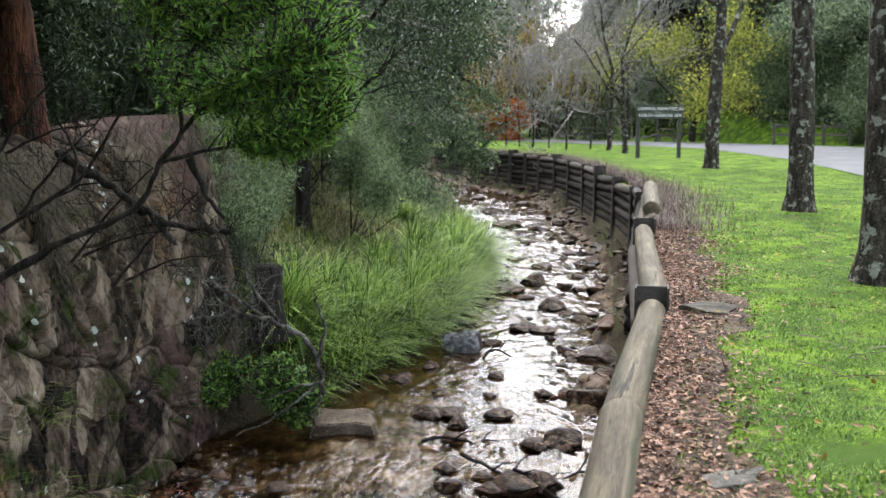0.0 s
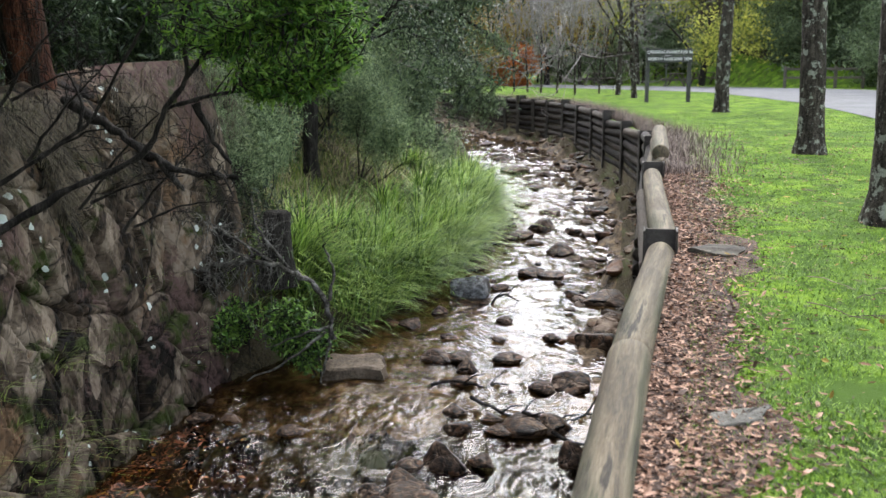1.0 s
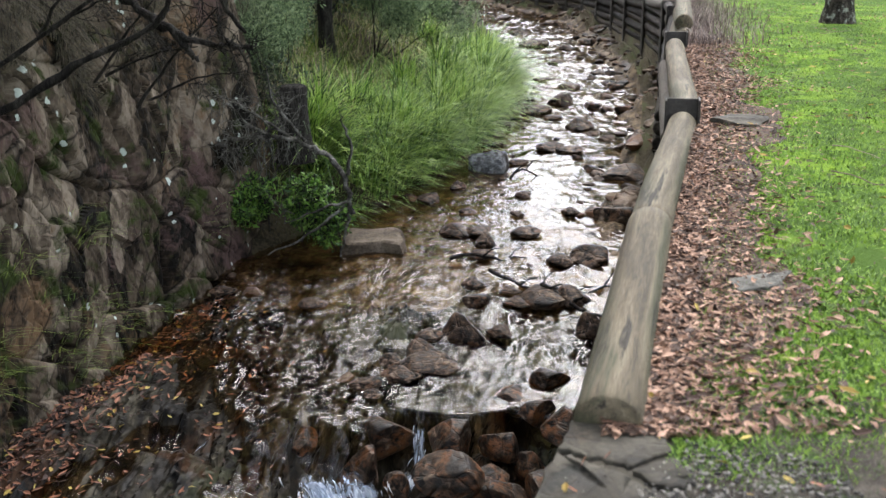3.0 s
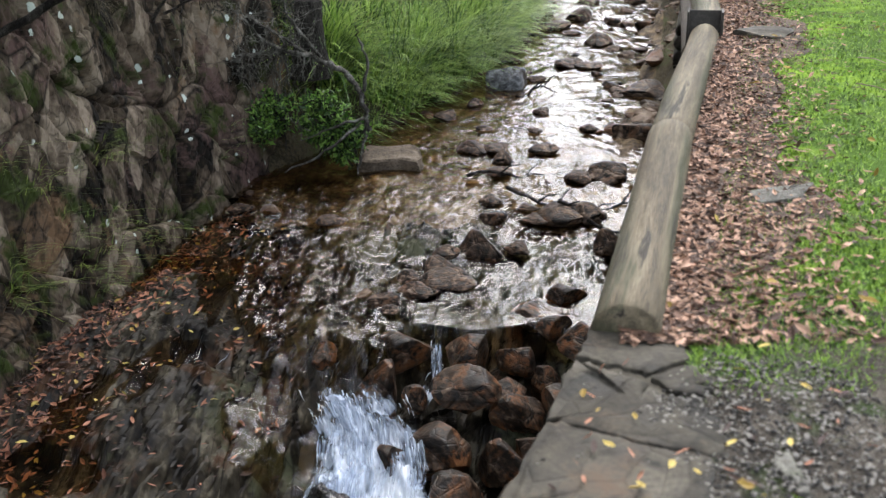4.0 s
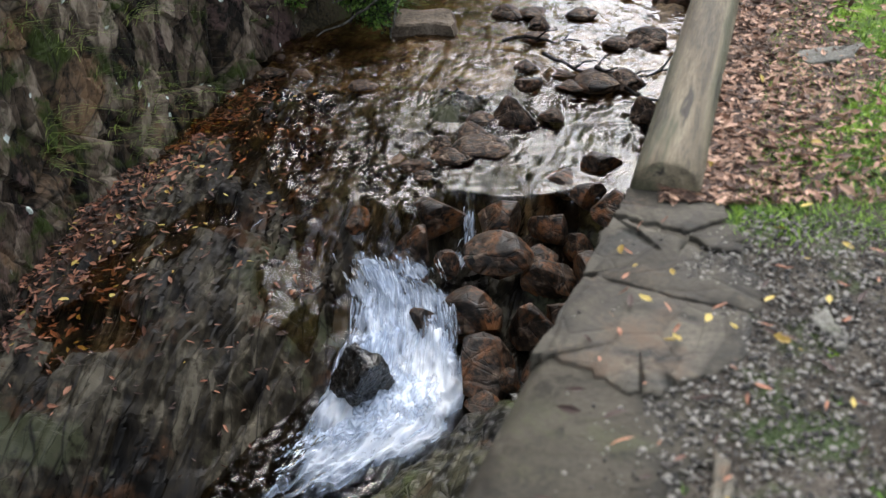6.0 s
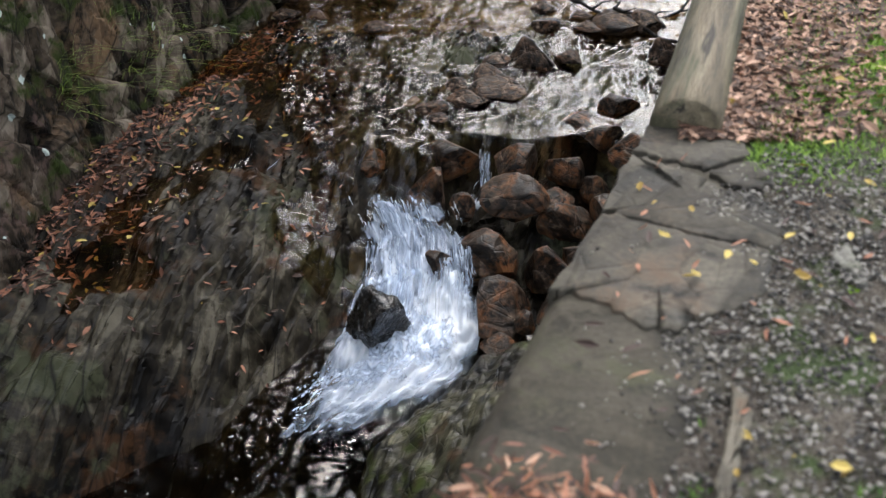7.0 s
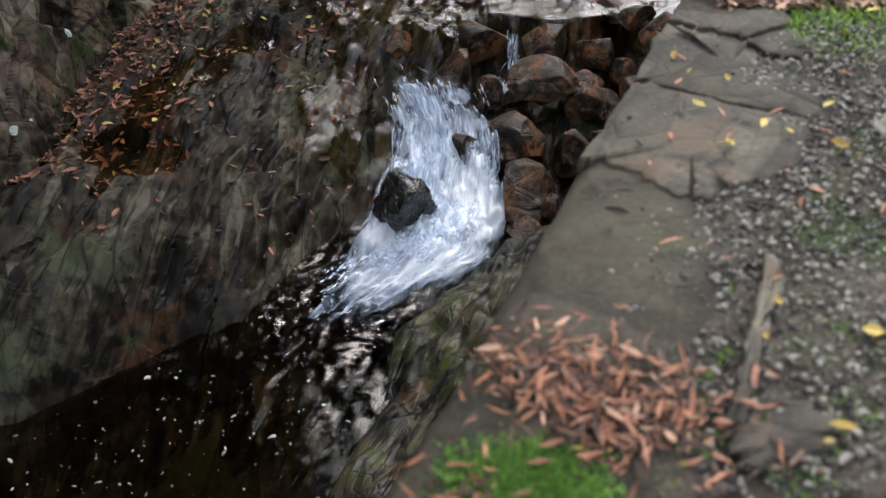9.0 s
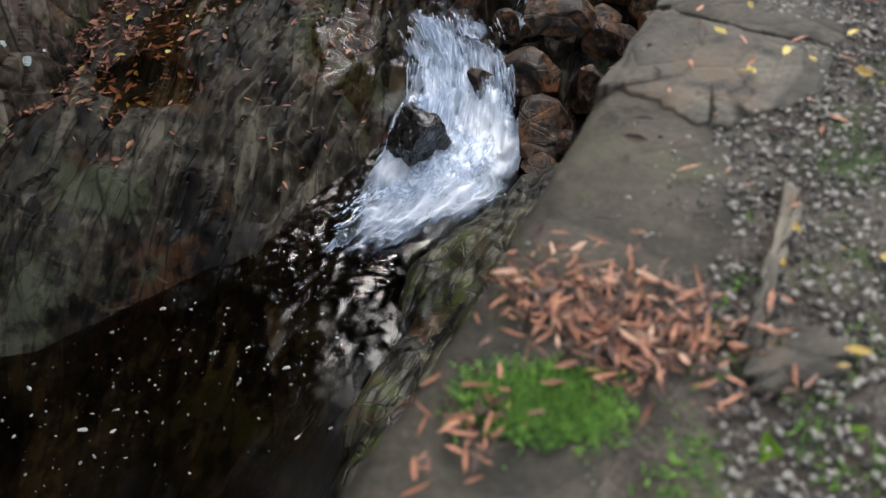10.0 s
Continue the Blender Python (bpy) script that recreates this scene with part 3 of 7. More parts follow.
ground.data.polygons.foreach_set("material_index", colidx)
ground.data.polygons.foreach_set("use_smooth", ~(((colidx == 1) | (colidx == 3)) & (row_y > 2.5) & (row_y < 9.2)))


def ground_z(x, y):
    x, y = np.asarray(x, float), np.asarray(y, float)
    d = left_x(y) - x
    lb = np.where(y > 7, np.maximum(water_z(y), -2.05), bed_z(left_x(y), y)) + bank_rise(np.maximum(d, 0), y)
    return np.where(x > wall_x(y), lawn_z(x, y) - 0.02, np.where(d > 0, lb, bed_z(x, y)))


# ---- water ----
def water_material(name, tint, scale, strength, rough):
    m = bpy.data.materials.new(name)
    m.use_nodes = True
    n, l = m.node_tree.nodes, m.node_tree.links
    b = n["Principled BSDF"]
    b.inputs["Base Color"].default_value = (*tint, 1)
    b.inputs["Roughness"].default_value = rough
    b.inputs["IOR"].default_value = 1.33
    b.inputs["Transmission Weight"].default_value = 1.0
    co = n.new("ShaderNodeTexCoord")
    mp = n.new("ShaderNodeMapping")
    mp.inputs["Scale"].default_value = (1.6, 0.8, 1)
    q = n.new("ShaderNodeTexNoise")
    q.inputs["Scale"].default_value, q.inputs["Detail"].default_value, q.inputs["Distortion"].default_value = scale, 4, 1.2
    bp = n.new("ShaderNodeBump")
    bp.inputs["Strength"].default_value, bp.inputs["Distance"].default_value = strength, 0.012
    l.new(co.outputs["Object"], mp.inputs[0])
    l.new(mp.outputs[0], q.inputs["Vector"])
    l.new(q.outputs[0], bp.inputs["Height"])
    l.new(bp.outputs[0], b.inputs["Normal"])
    return m


M_WATER = water_material("creek_water", (0.46, 0.33, 0.17), 12.0, 0.3, 0.0)
M_POOL = water_material("pool_water", (0.08, 0.048, 0.019), 5.0, 0.3, 0.0)
M_PUDDLE = water_material("puddle_water", (0.5, 0.33, 0.17), 6.0, 0.3, 0.02)

wy = np.concatenate([np.arange(5.5, 12, 0.016), np.arange(12, 24, 0.04), np.arange(24, 46, 0.08), np.arange(46, 70, 0.3)])
wu = np.linspace(0, 1, 260)
WXl, WXr = left_x(wy)[:, None] - 0.3, wall_x(wy)[:, None] - 0.1
WX = WXl + (WXr - WXl) * wu[None, :]
WY = np.broadcast_to(wy[:, None], WX.shape)
flow = WX + 0.35 * np.sin(WY * 1.1)
choppy = 0.6 + 0.6 * np.clip((WY - 17) / 6, 0, 1) + 1.1 * np.clip(0.7 + 1.1 * vnoise(WX * 1.3, WY * 1.1, 0, 68), 0.25, 1.4) * np.exp(-((WY - 8.4) / 2.2) ** 2) + 0.45 * np.clip(vnoise(WX * 0.9, WY * 0.5, 0, 63), 0, 1)
warp_x, warp_y = 0.06 * vnoise(WX * 5, WY * 5, 0, 81), 0.06 * vnoise(WX * 5, WY * 5, 3, 82)
fine_ = np.clip((16 - WY) / 5, 0, 1)
near_ = 0.011 * (0.6 - np.abs(vnoise((flow + warp_x) * 7.5, (WY + warp_y) * 8.5, 0, 62)) * 1.6) + 0.0062 * (0.6 - np.abs(vnoise((flow + warp_x) * 14, (WY + warp_y) * 19, 0, 64)) * 1.6)
far_ = 0.017 * (0.6 - np.abs(vnoise((flow + warp_x) * 5.2, (WY + warp_y) * 4.4, 0, 62)) * 1.6) + 0.0075 * (0.6 - np.abs(vnoise((flow + warp_x) * 8, (WY + warp_y) * 13, 0, 65)) * 1.6)
riff = 0.012 * fbm(flow * 2.6, WY * 2.0, 0, 2, 61) + near_ * fine_ + far_ * (1 - fine_)
choppy = choppy * (1 + 0.6 * np.clip((-0.2 - WX) / 1.0, 0, 1) * np.clip((10.5 - WY) / 1.5, 0, 1))
riff = riff * (choppy + 1.3 * np.clip(7.2 - WY, 0, 1))
lim = np.interp(WX, [-2.7, -2.3, -1.9, -1.0, -0.85], [7.6, 7.1, 6.45, 6.3, 6.95]) + np.where(WX > -0.9, 0.06, 0.25) * vnoise(WX * 3.5, WY * 2, 0, 66)
film = shelf_z(WX, WY) - (1 - np.clip((-1.5 - WX) / 1.0, 0, 1)) * 0.25 * np.clip((WY - pool_edge_y(WX)) * 2, 0, 1)
film = film + 0.02 - 1.5 * np.clip((-2.05 - WX + 0.15 * vnoise(WY * 3, WX, 0, 67)) * 4, 0, 1) - 1.5 * np.clip((WX + 0.95) * 6, 0, 1)
over = np.clip((WY - lim) / np.where(WX > -0.9, 0.16, 0.5) + 0.5, 0, 1)
WZ = (water_z(WY) * over + film * (1 - over)) + riff
creek_water = mesh_ob("water_creek", np.stack([WX, WY, WZ], -1).reshape(-1, 3), grid_faces(*WX.shape), M_WATER, smooth=True)
tagged(creek_water, "shallow rippling brown creek water reflecting the sky", "water", kind="structure")
creek_water.visible_shadow = False
px_ = np.concatenate([np.linspace(-6, -3.2, 30)[:-1], np.linspace(-3.2, 0.6, 190)])
py_ = np.concatenate([np.linspace(-6, 2.4, 60)[:-1], np.linspace(2.4, 6.2, 190)])
PX, PY = np.meshgrid(px_, py_)
stir = np.exp(-(((PX + 1.5) / 0.9) ** 2 + ((PY - 4.3) / 0.9) ** 2))
PZ = POOL + 0.008 * fbm(PX * 4, PY * 4, 0, 3, 71) * np.clip(PY - 2.5, 0.15, 1.2) + 0.018 * stir * (0.5 - np.abs(vnoise(PX * 9, PY * 9, 0, 72)) - 0.5 * np.abs(vnoise(PX * 17, PY * 17, 0, 73)))
pool_water = mesh_ob("water_pool", np.stack([PX, PY, PZ], -1).reshape(-1, 3), grid_faces(*PX.shape), M_POOL, smooth=True)
tagged(pool_water, "dark brown still pool below the falls", "water", kind="structure")
pool_water.visible_shadow = False
sx_, sy_ = np.linspace(-4.3, -2.5, 70), np.linspace(4.6, 8.2, 100)
SX, SY = np.meshgrid(sx_, sy_)
SZ = shelf_z(SX, SY) - 0.035 + 0.006 * fbm(SX * 6, SY * 6, 0, 2, 77) - 0.3 * np.clip((pool_edge_y(SX) + 1.3 - SY) * 4, 0, 1)
shelf_water = mesh_ob("water_shelf", np.stack([SX, SY, SZ], -1).reshape(-1, 3), grid_faces(*SX.shape), M_PUDDLE, smooth=True)
tagged(shelf_water, "thin brown puddles in hollows of the bedrock", "water", kind="structure")
shelf_water.visible_shadow = False

# ---- cliff ----
cs = np.arange(1.0, 11.0, 0.016)
ch = np.arange(-0.6, 3.6, 0.016)
CY, CH = np.meshgrid(cs, ch)
CX = left_x(CY) + 0.12 - 0.15 * CH - 0.05 * np.clip(CH - 2, 0, 2) ** 2 + 0.1
CZ = np.where(CY > 7, water_z(CY), bed_z(left_x(CY), CY)) + CH
dip = CZ * 0.42
v1, e1, t1 = cells(CX * 0.4, CY * 0.85 + dip, CZ * 0.7 - 0.25 * CY, 5)
v2, e2, t2 = cells(CX * 1.0, CY * 2.3 + 2.3 * dip, CZ * 1.25 - 0.4 * CY, 6)
v3, e3, t3 = cells(CX * 2.0, CY * 6.2 + 6 * dip, CZ * 2.9 - 1.0 * CY, 9)
v4, e4, t4 = cells(CX * 4.0, CY * 15 + 15 * dip, CZ * 6 - 2.0 * CY, 19)
disp = 0.2 * (v1 - 0.5) + 0.36 * t1 + 0.10 * (v2 - 0.5) + 0.2 * t2 + 0.03 * (v3 - 0.5) + 0.08 * t3 + 0.012 * (v4 - 0.5) + 0.02 * t4
disp = disp - 0.09 * np.exp(-e1 * 45) - 0.055 * np.exp(-e2 * 40) * (v1 > 0.3) - 0.02 * np.exp(-e3 * 30)
disp = disp * 0.62
fade = np.clip((11.0 - CY) / 1.5, 0, 1) * np.clip((3.7 - CH) / 0.5, 0, 1)
cliff = mesh_ob("cliff", np.stack([CX + disp * fade - 0.5 * (1 - fade), CY + 0.2 * disp, CZ], -1).reshape(-1, 3), grid_faces(*CX.shape), M_CLIFF)
tagged(cliff, "fractured brown and grey rock cliff with lichen and moss", "cliff", kind="structure")

# ---- rocks ----
ROCKS = [rock_mesh("rock", 100 + i, (1, 0.85 + 0.03 * i, 0.62 + 0.04 * (i % 3)), M_ROCK, 4, 0.3) for i in range(8)]
count = 0


def rock(x, y, z, size, squash=1.0, turn=None, name="rock", label="wet brown creek rock", group="stream rocks", mesh=None):
    global count
    me = ROCKS[count % 8] if mesh is None else mesh
    ob = new(name, me)
    count += 1
    t = (count * 137.5) % 360 if turn is None else turn
    ob.matrix_world = pose(x, y, z, 0, 0, t) @ Matrix.Diagonal((size * 0.64, size * 0.58, size * 0.56 * squash, 1))
    return tagged(ob, label, "rock", group)



def boulder(x, y, z, size, squash):
    me = BOULDERS[count % 7]
    return rock(x, y, z, size, squash, name="boulder", label="wet dark brown boulder beside the falls", group="boulders by the falls", mesh=me)


BOULDERS = [rock_mesh("boulder", 300 + i, (1, 0.9, 0.85), M_BOULDER, 5, 0.2, 0.5, 7) for i in range(7)]
rock(-0.76, 12.26, water_z(12.26) + 0.02, 0.41, 0.68)
rock(-0.95, 13.22, water_z(13.22) + 0.02, 0.28, 0.81)
rock(-0.39, 12.81, water_z(12.81) + 0.02, 0.26, 0.81)
rock(0.52, 14.07, water_z(14.07) + 0.02, 0.28, 0.81)
rock(1.43, 26.91, water_z(26.91) + 0.02, 0.83, 0.94)
rock(0.97, 29.64, water_z(29.64) + 0.02, 0.57, 0.54)
rock(0.60, 34.03, water_z(34.03) + 0.02, 0.65, 0.54)
rock(1.67, 35.97, water_z(35.97) + 0.02, 0.64, 0.54)
rock(1.70, 23.88, water_z(23.88) + 0.02, 0.56, 0.54)
rock(2.04, 18.24, water_z(18.24) + 0.02, 0.38, 0.94)
rock(1.62, 16.54, water_z(16.54) + 0.02, 0.59, 0.68)
rock(0.64, 18.75, water_z(18.75) + 0.02, 0.32, 1.08)
rock(1.08, 17.89, water_z(17.89) + 0.02, 0.54, 0.94)
rock(1.49, 18.63, water_z(18.63) + 0.02, 0.49, 1.08)
rock(0.82, 17.67, water_z(17.67) + 0.02, 0.42, 0.81)
rock(1.82, 20.22, water_z(20.22) + 0.02, 0.45, 0.68)
rock(2.57, 22.08, water_z(22.08) + 0.02, 0.49, 0.68)
rock(2.69, 20.31, water_z(20.31) + 0.02, 0.45, 0.68)
rock(2.66, 17.84, water_z(17.84) + 0.02, 0.35, 0.81)
rock(1.03, 15.01, water_z(15.01) + 0.02, 0.50, 0.68)
rock(1.41, 14.89, water_z(14.89) + 0.02, 0.45, 0.54)
rock(2.08, 13.37, water_z(13.37) + 0.02, 0.72, 0.47)
rock(1.66, 13.28, water_z(13.28) + 0.02, 0.11, 1.08)
rock(0.55, 12.36, water_z(12.36) + 0.02, 0.22, 0.81)
rock(1.11, 11.64, water_z(11.64) + 0.02, 0.27, 0.81)
rock(1.60, 11.45, water_z(11.45) + 0.02, 0.53, 1.08)
rock(-0.38, 10.92, water_z(10.92) + 0.02, 0.45, 0.54)
rock(-0.07, 10.93, water_z(10.93) + 0.02, 0.37, 0.54)
rock(0.53, 10.93, water_z(10.93) + 0.02, 0.36, 0.68)
rock(0.03, 10.49, water_z(10.49) + 0.02, 0.27, 1.08)
rock(1.24, 9.97, water_z(9.97) + 0.02, 0.49, 0.81)
rock(0.89, 9.94, water_z(9.94) + 0.02, 0.28, 0.68)
rock(-0.09, 9.37, water_z(9.37) + 0.02, 0.30, 0.94)
rock(-0.11, 9.04, water_z(9.04) + 0.02, 0.27, 0.94)
rock(-0.24, 8.39, water_z(8.39) + 0.02, 0.47, 1.15)
rock(0.16, 8.40, water_z(8.40) + 0.02, 0.28, 1.08)
rock(-0.53, 8.37, water_z(8.37) + 0.02, 0.26, 0.94)
rock(-0.58, 8.07, water_z(8.07) + 0.02, 0.33, 0.68)
rock(-0.84, 7.82, water_z(7.82) + 0.02, 0.22, 1.08)
rock(-0.45, 7.83, water_z(7.83) + 0.02, 0.48, 0.41)
rock(-0.73, 7.60, water_z(7.60) + 0.02, 0.41, 0.54)
rock(-1.09, 7.45, water_z(7.45) + 0.02, 0.29, 0.54)
rock(1.03, 8.45, water_z(8.45) + 0.02, 0.40, 1.22)
rock(0.35, 9.00, water_z(9.00) + 0.02, 0.32, 0.54)
rock(0.62, 9.16, water_z(9.16) + 0.02, 0.52, 0.68)
rock(0.94, 9.09, water_z(9.09) + 0.02, 0.36, 0.94)
rock(-0.95, 7.26, water_z(7.26) + 0.02, 0.18, 0.54)
rock(-1.76, 8.99, water_z(8.99) + 0.02, 0.28, 0.41)
rock(-2.78, 9.24, water_z(9.24) + 0.02, 0.32, 0.54)
rock(-1.58, 12.11, water_z(12.11) + 0.02, 0.21, 1.30)
rock(-1.43, 11.98, water_z(11.98) + 0.02, 0.21, 0.81)
rock(0.27, 9.25, water_z(9.25) + 0.02, 0.26, 0.54)
rock(-0.03, 10.15, water_z(10.15) + 0.02, 0.29, 0.54)
rock(0.43, 11.57, water_z(11.57) + 0.02, 0.19, 0.54)
rock(-0.19, 11.69, water_z(11.69) + 0.02, 0.24, 0.41)
rock(2.44, 14.70, water_z(14.70) + 0.02, 0.39, 0.68)
rock(2.68, 15.85, water_z(15.85) + 0.02, 0.46, 0.68)
rock(2.53, 14.18, water_z(14.18) + 0.02, 0.32, 0.81)
rock(3.04, 18.93, water_z(18.93) + 0.02, 0.42, 0.68)
rock(3.27, 21.74, water_z(21.74) + 0.02, 0.48, 0.68)
rock(3.37, 24.89, water_z(24.89) + 0.02, 0.58, 0.68)
rock(0.38, 16.71, water_z(16.71) + 0.02, 0.33, 0.68)
rock(0.22, 15.95, water_z(15.95) + 0.02, 0.36, 0.68)
rock(2.98, 27.47, water_z(27.47) + 0.02, 0.71, 0.54)
rock(2.81, 31.17, water_z(31.17) + 0.02, 0.72, 0.68)
rock(2.07, 32.24, water_z(32.24) + 0.02, 0.62, 0.54)
rock(2.15, 26.10, water_z(26.10) + 0.02, 0.50, 0.54)
rock(1.22, 21.23, water_z(21.23) + 0.02, 0.36, 0.54)
rock(1.22, 17.33, water_z(17.33) + 0.02, 0.32, 0.54)
boulder(-0.97, 6.50, -2.48, 0.46, 1.20)
boulder(-0.82, 6.84, -2.33, 0.46, 1.00)
boulder(-0.27, 6.88, -2.33, 0.43, 0.86)
boulder(0.15, 6.84, -2.38, 0.32, 1.25)
boulder(-0.28, 6.35, -2.43, 0.56, 0.89)
boulder(0.15, 6.26, -2.56, 0.41, 1.25)
boulder(-0.41, 5.87, -2.68, 0.57, 0.94)
boulder(0.00, 5.77, -2.67, 0.39, 1.20)
boulder(-0.35, 5.34, -2.79, 0.49, 1.18)
boulder(-0.82, 5.73, -2.64, 0.28, 1.08)
boulder(0.35, 7.32, -2.20, 0.42, 0.60)
boulder(0.45, 7.03, -2.16, 0.31, 1.00)
boulder(-1.49, 6.74, -2.29, 0.29, 0.77)
boulder(-0.69, 6.26, -2.43, 0.22, 1.25)
boulder(0.07, 6.45, -2.43, 0.30, 0.52)
boulder(-0.15, 5.19, -2.75, 0.17, 1.25)
boulder(0.37, 6.64, -2.48, 0.25, 1.25)
boulder(-0.33, 5.00, -2.84, 0.26, 0.68)
boulder(0.48, 6.25, -2.45, 0.36, 1.0)
boulder(0.32, 5.85, -2.62, 0.40, 0.9)
boulder(0.12, 5.35, -2.72, 0.42, 0.9)
boulder(0.66, 6.85, -2.2, 0.36, 0.9)
boulder(0.6, 7.55, -2.12, 0.34, 0.8)
boulder(-0.12, 4.85, -2.86, 0.36, 0.7)

M_WETBLACK = rock_material("wet_black_rock", [(0.0015, 0.0013, 0.0012), (0.005, 0.0042, 0.0036), (0.014, 0.011, 0.009), (0.04, 0.033, 0.026)], (1, 1, 1.4), (0, 0, 0), 4.0, 40, 3.0, 0.2, (0.002, 0.002, 0.002), (0.12, 0.4), 0.6, 1.0, 0.03, [((0.03, 0.016, 0.008), 3.0, 0.55, 0.64)], contrast=0.3)
M_BLUEGREY = rock_material("pale_blue_grey_rock", [(0.03, 0.03, 0.031), (0.075, 0.077, 0.08), (0.14, 0.145, 0.15), (0.23, 0.235, 0.24)], (1, 1, 1.4), (20, 0, 0), 3.0, 16, 2.5, 0.4, (0.01, 0.01, 0.01), (0.5, 0.8), 0.25, 0.6, 0.02, [((0.05, 0.04, 0.028), 2.0, 0.53, 0.62)], contrast=0.3)
rock(0.05, 13.8, water_z(13.8) + 0.04, 0.62, 1.25, 15, label="pale blue grey rock standing in the creek", mesh=rock_mesh("rock", 141, (1, 0.85, 0.7), M_BLUEGREY, 4, 0.3, 0.6, 8))
midfall = new("boulder", rock_mesh("boulder", 331, (0.3, 0.27, 0.37), M_WETBLACK, 5, 0.5, 0.6, 9))
midfall.matrix_world = pose(-1.2, 5.1, -2.84, 6, -4, 30)
tagged(midfall, "wet black boulder standing amid the white water", "rock", "boulders by the falls")
# ---- road ----
near_e = [(9.5, 10), (10.0, 18), (10.5, 25), (11.0, 28.9), (11.6, 34), (11.6, 39.5), (11.2, 46), (8.3, 50.6), (4.7, 56), (1.9, 61.4), (-4, 70), (-12, 80)]
far_e = [(22, 10), (22, 18), (22, 25), (21.8, 30), (21.5, 36), (20.8, 42), (19.4, 48.5), (14.5, 54.5), (8, 61), (4.5, 65), (-2, 74), (-10, 86)]
rv, nn = [], 40
for i in range(nn + 1):
    q = i / nn * (len(near_e) - 1)
    a = [np.interp(q, range(len(near_e)), [p[k] for p in near_e]) for k in (0, 1)]
    b = [np.interp(q, range(len(far_e)), [p[k] for p in far_e]) for k in (0, 1)]
    for j in range(9):
        x, y = a[0] + (b[0] - a[0]) * j / 8, a[1] + (b[1] - a[1]) * j / 8
        rv.append((x, y, float(np.interp(y, [-40, 3, 8, 16, 30, 50, 300], [0, 0.03, 0.12, 0.25, 0.35, 0.4, 0.5])) + 0.002))
road = mesh_ob("road", rv, grid_faces(nn + 1, 9), M_ROAD, smooth=True)
tagged(road, "grey asphalt road curving past the lawn", "road", kind="structure")

# ---- stone wall with cap stones ----
capy = np.arange(-6, 2.70, 0.04)
sec = [(0.0, -3.6), (0.0, -0.1), (0.015, -0.02), (0.05, 0.006), (0.12, 0.010), (0.2, 0.012), (0.3, 0.012), (0.38, 0.011), (0.46, 0.009), (0.56, 0.005), (0.58, -0.3)]
wv = []
for y in capy:
    for du, z in sec:
        wv.append((float(wall_x(y)) - 0.05 + du + 0.012 * float(vnoise(y * 6, du * 9, z, 2)), y, z + 0.006 * float(vnoise(y * 5, du * 5, 3, 4))))
stone_wall = mesh_ob("wall_stone", wv, grid_faces(len(capy), len(sec)), M_MORTAR, smooth=True)
tagged(stone_wall, "mortared grey stone retaining wall with a flat cap", "wall", kind="structure")


def cap_stone(corners, top, seed, name="cap_stone", mat=M_CAP, depth=0.09, parent=stone_wall):
    """A flat irregular slab with worn edges, from its corners on the wall (distance from the edge, y)."""
    r = np.random.default_rng(seed)
    pts = [np.array([float(wall_x(y)) - 0.05 + u, y]) for u, y in corners]
    out = []
    for i, p in enumerate(pts):
        q = pts[(i + 1) % len(pts)]
        for k in range(6):
            out.append(p + (q - p) * k / 6 + r.normal(size=2) * 0.007)
    c = sum(out) / len(out)
    bm = bmesh.new()
    rings = []
    for f, z in ((1.0, top - depth), (1.0, top - 0.010), (0.985, top - 0.002), (0.965, top), (0.6, top + 0.001), (0.25, top)):
        rings.append([bm.verts.new((*(c + (p - c) * f), z + 0.003 * float(vnoise(p[0] * 7, p[1] * 7, f * 3, seed)))) for p in out])
    n = len(out)
    for a, b in zip(rings, rings[1:]):
        for i in range(n):
            bm.faces.new((a[i], a[(i + 1) % n], b[(i + 1) % n], b[i]))
    bm.faces.new(rings[-1])
    me = bpy.data.meshes.new(name)
    bm.to_mesh(me)
    bm.free()
    me.materials.append(mat)
    me.shade_smooth()
    ob = new(name, me)
    ob.parent = parent
    return ob


CAPS = [
    [(0.0, 2.75), (0.32, 2.74), (0.39, 2.53), (0.27, 2.415), (0.14, 2.475), (0.0, 2.545)],
    [(0.285, 2.40), (0.41, 2.475), (0.5, 2.34), (0.47, 2.285), (0.36, 2.31)],
    [(0.0, 2.525), (0.13, 2.455), (0.255, 2.39), (0.345, 2.29), (0.465, 2.265), (0.57, 2.1), (0.57, 1.955), (0.34, 2.02), (0.12, 2.115), (0.0, 2.15)],
    [(0.0, 2.14), (0.12, 2.105), (0.34, 2.01), (0.57, 1.945), (0.57, 1.72), (0.46, 1.63), (0.37, 1.56), (0.30, 1.565), (0.18, 1.655), (0.06, 1.705), (0.0, 1.73)],
]
for i, c in enumerate(CAPS):
    cap_stone(c, (0.027, 0.03, 0.022, 0.0205)[i], i)
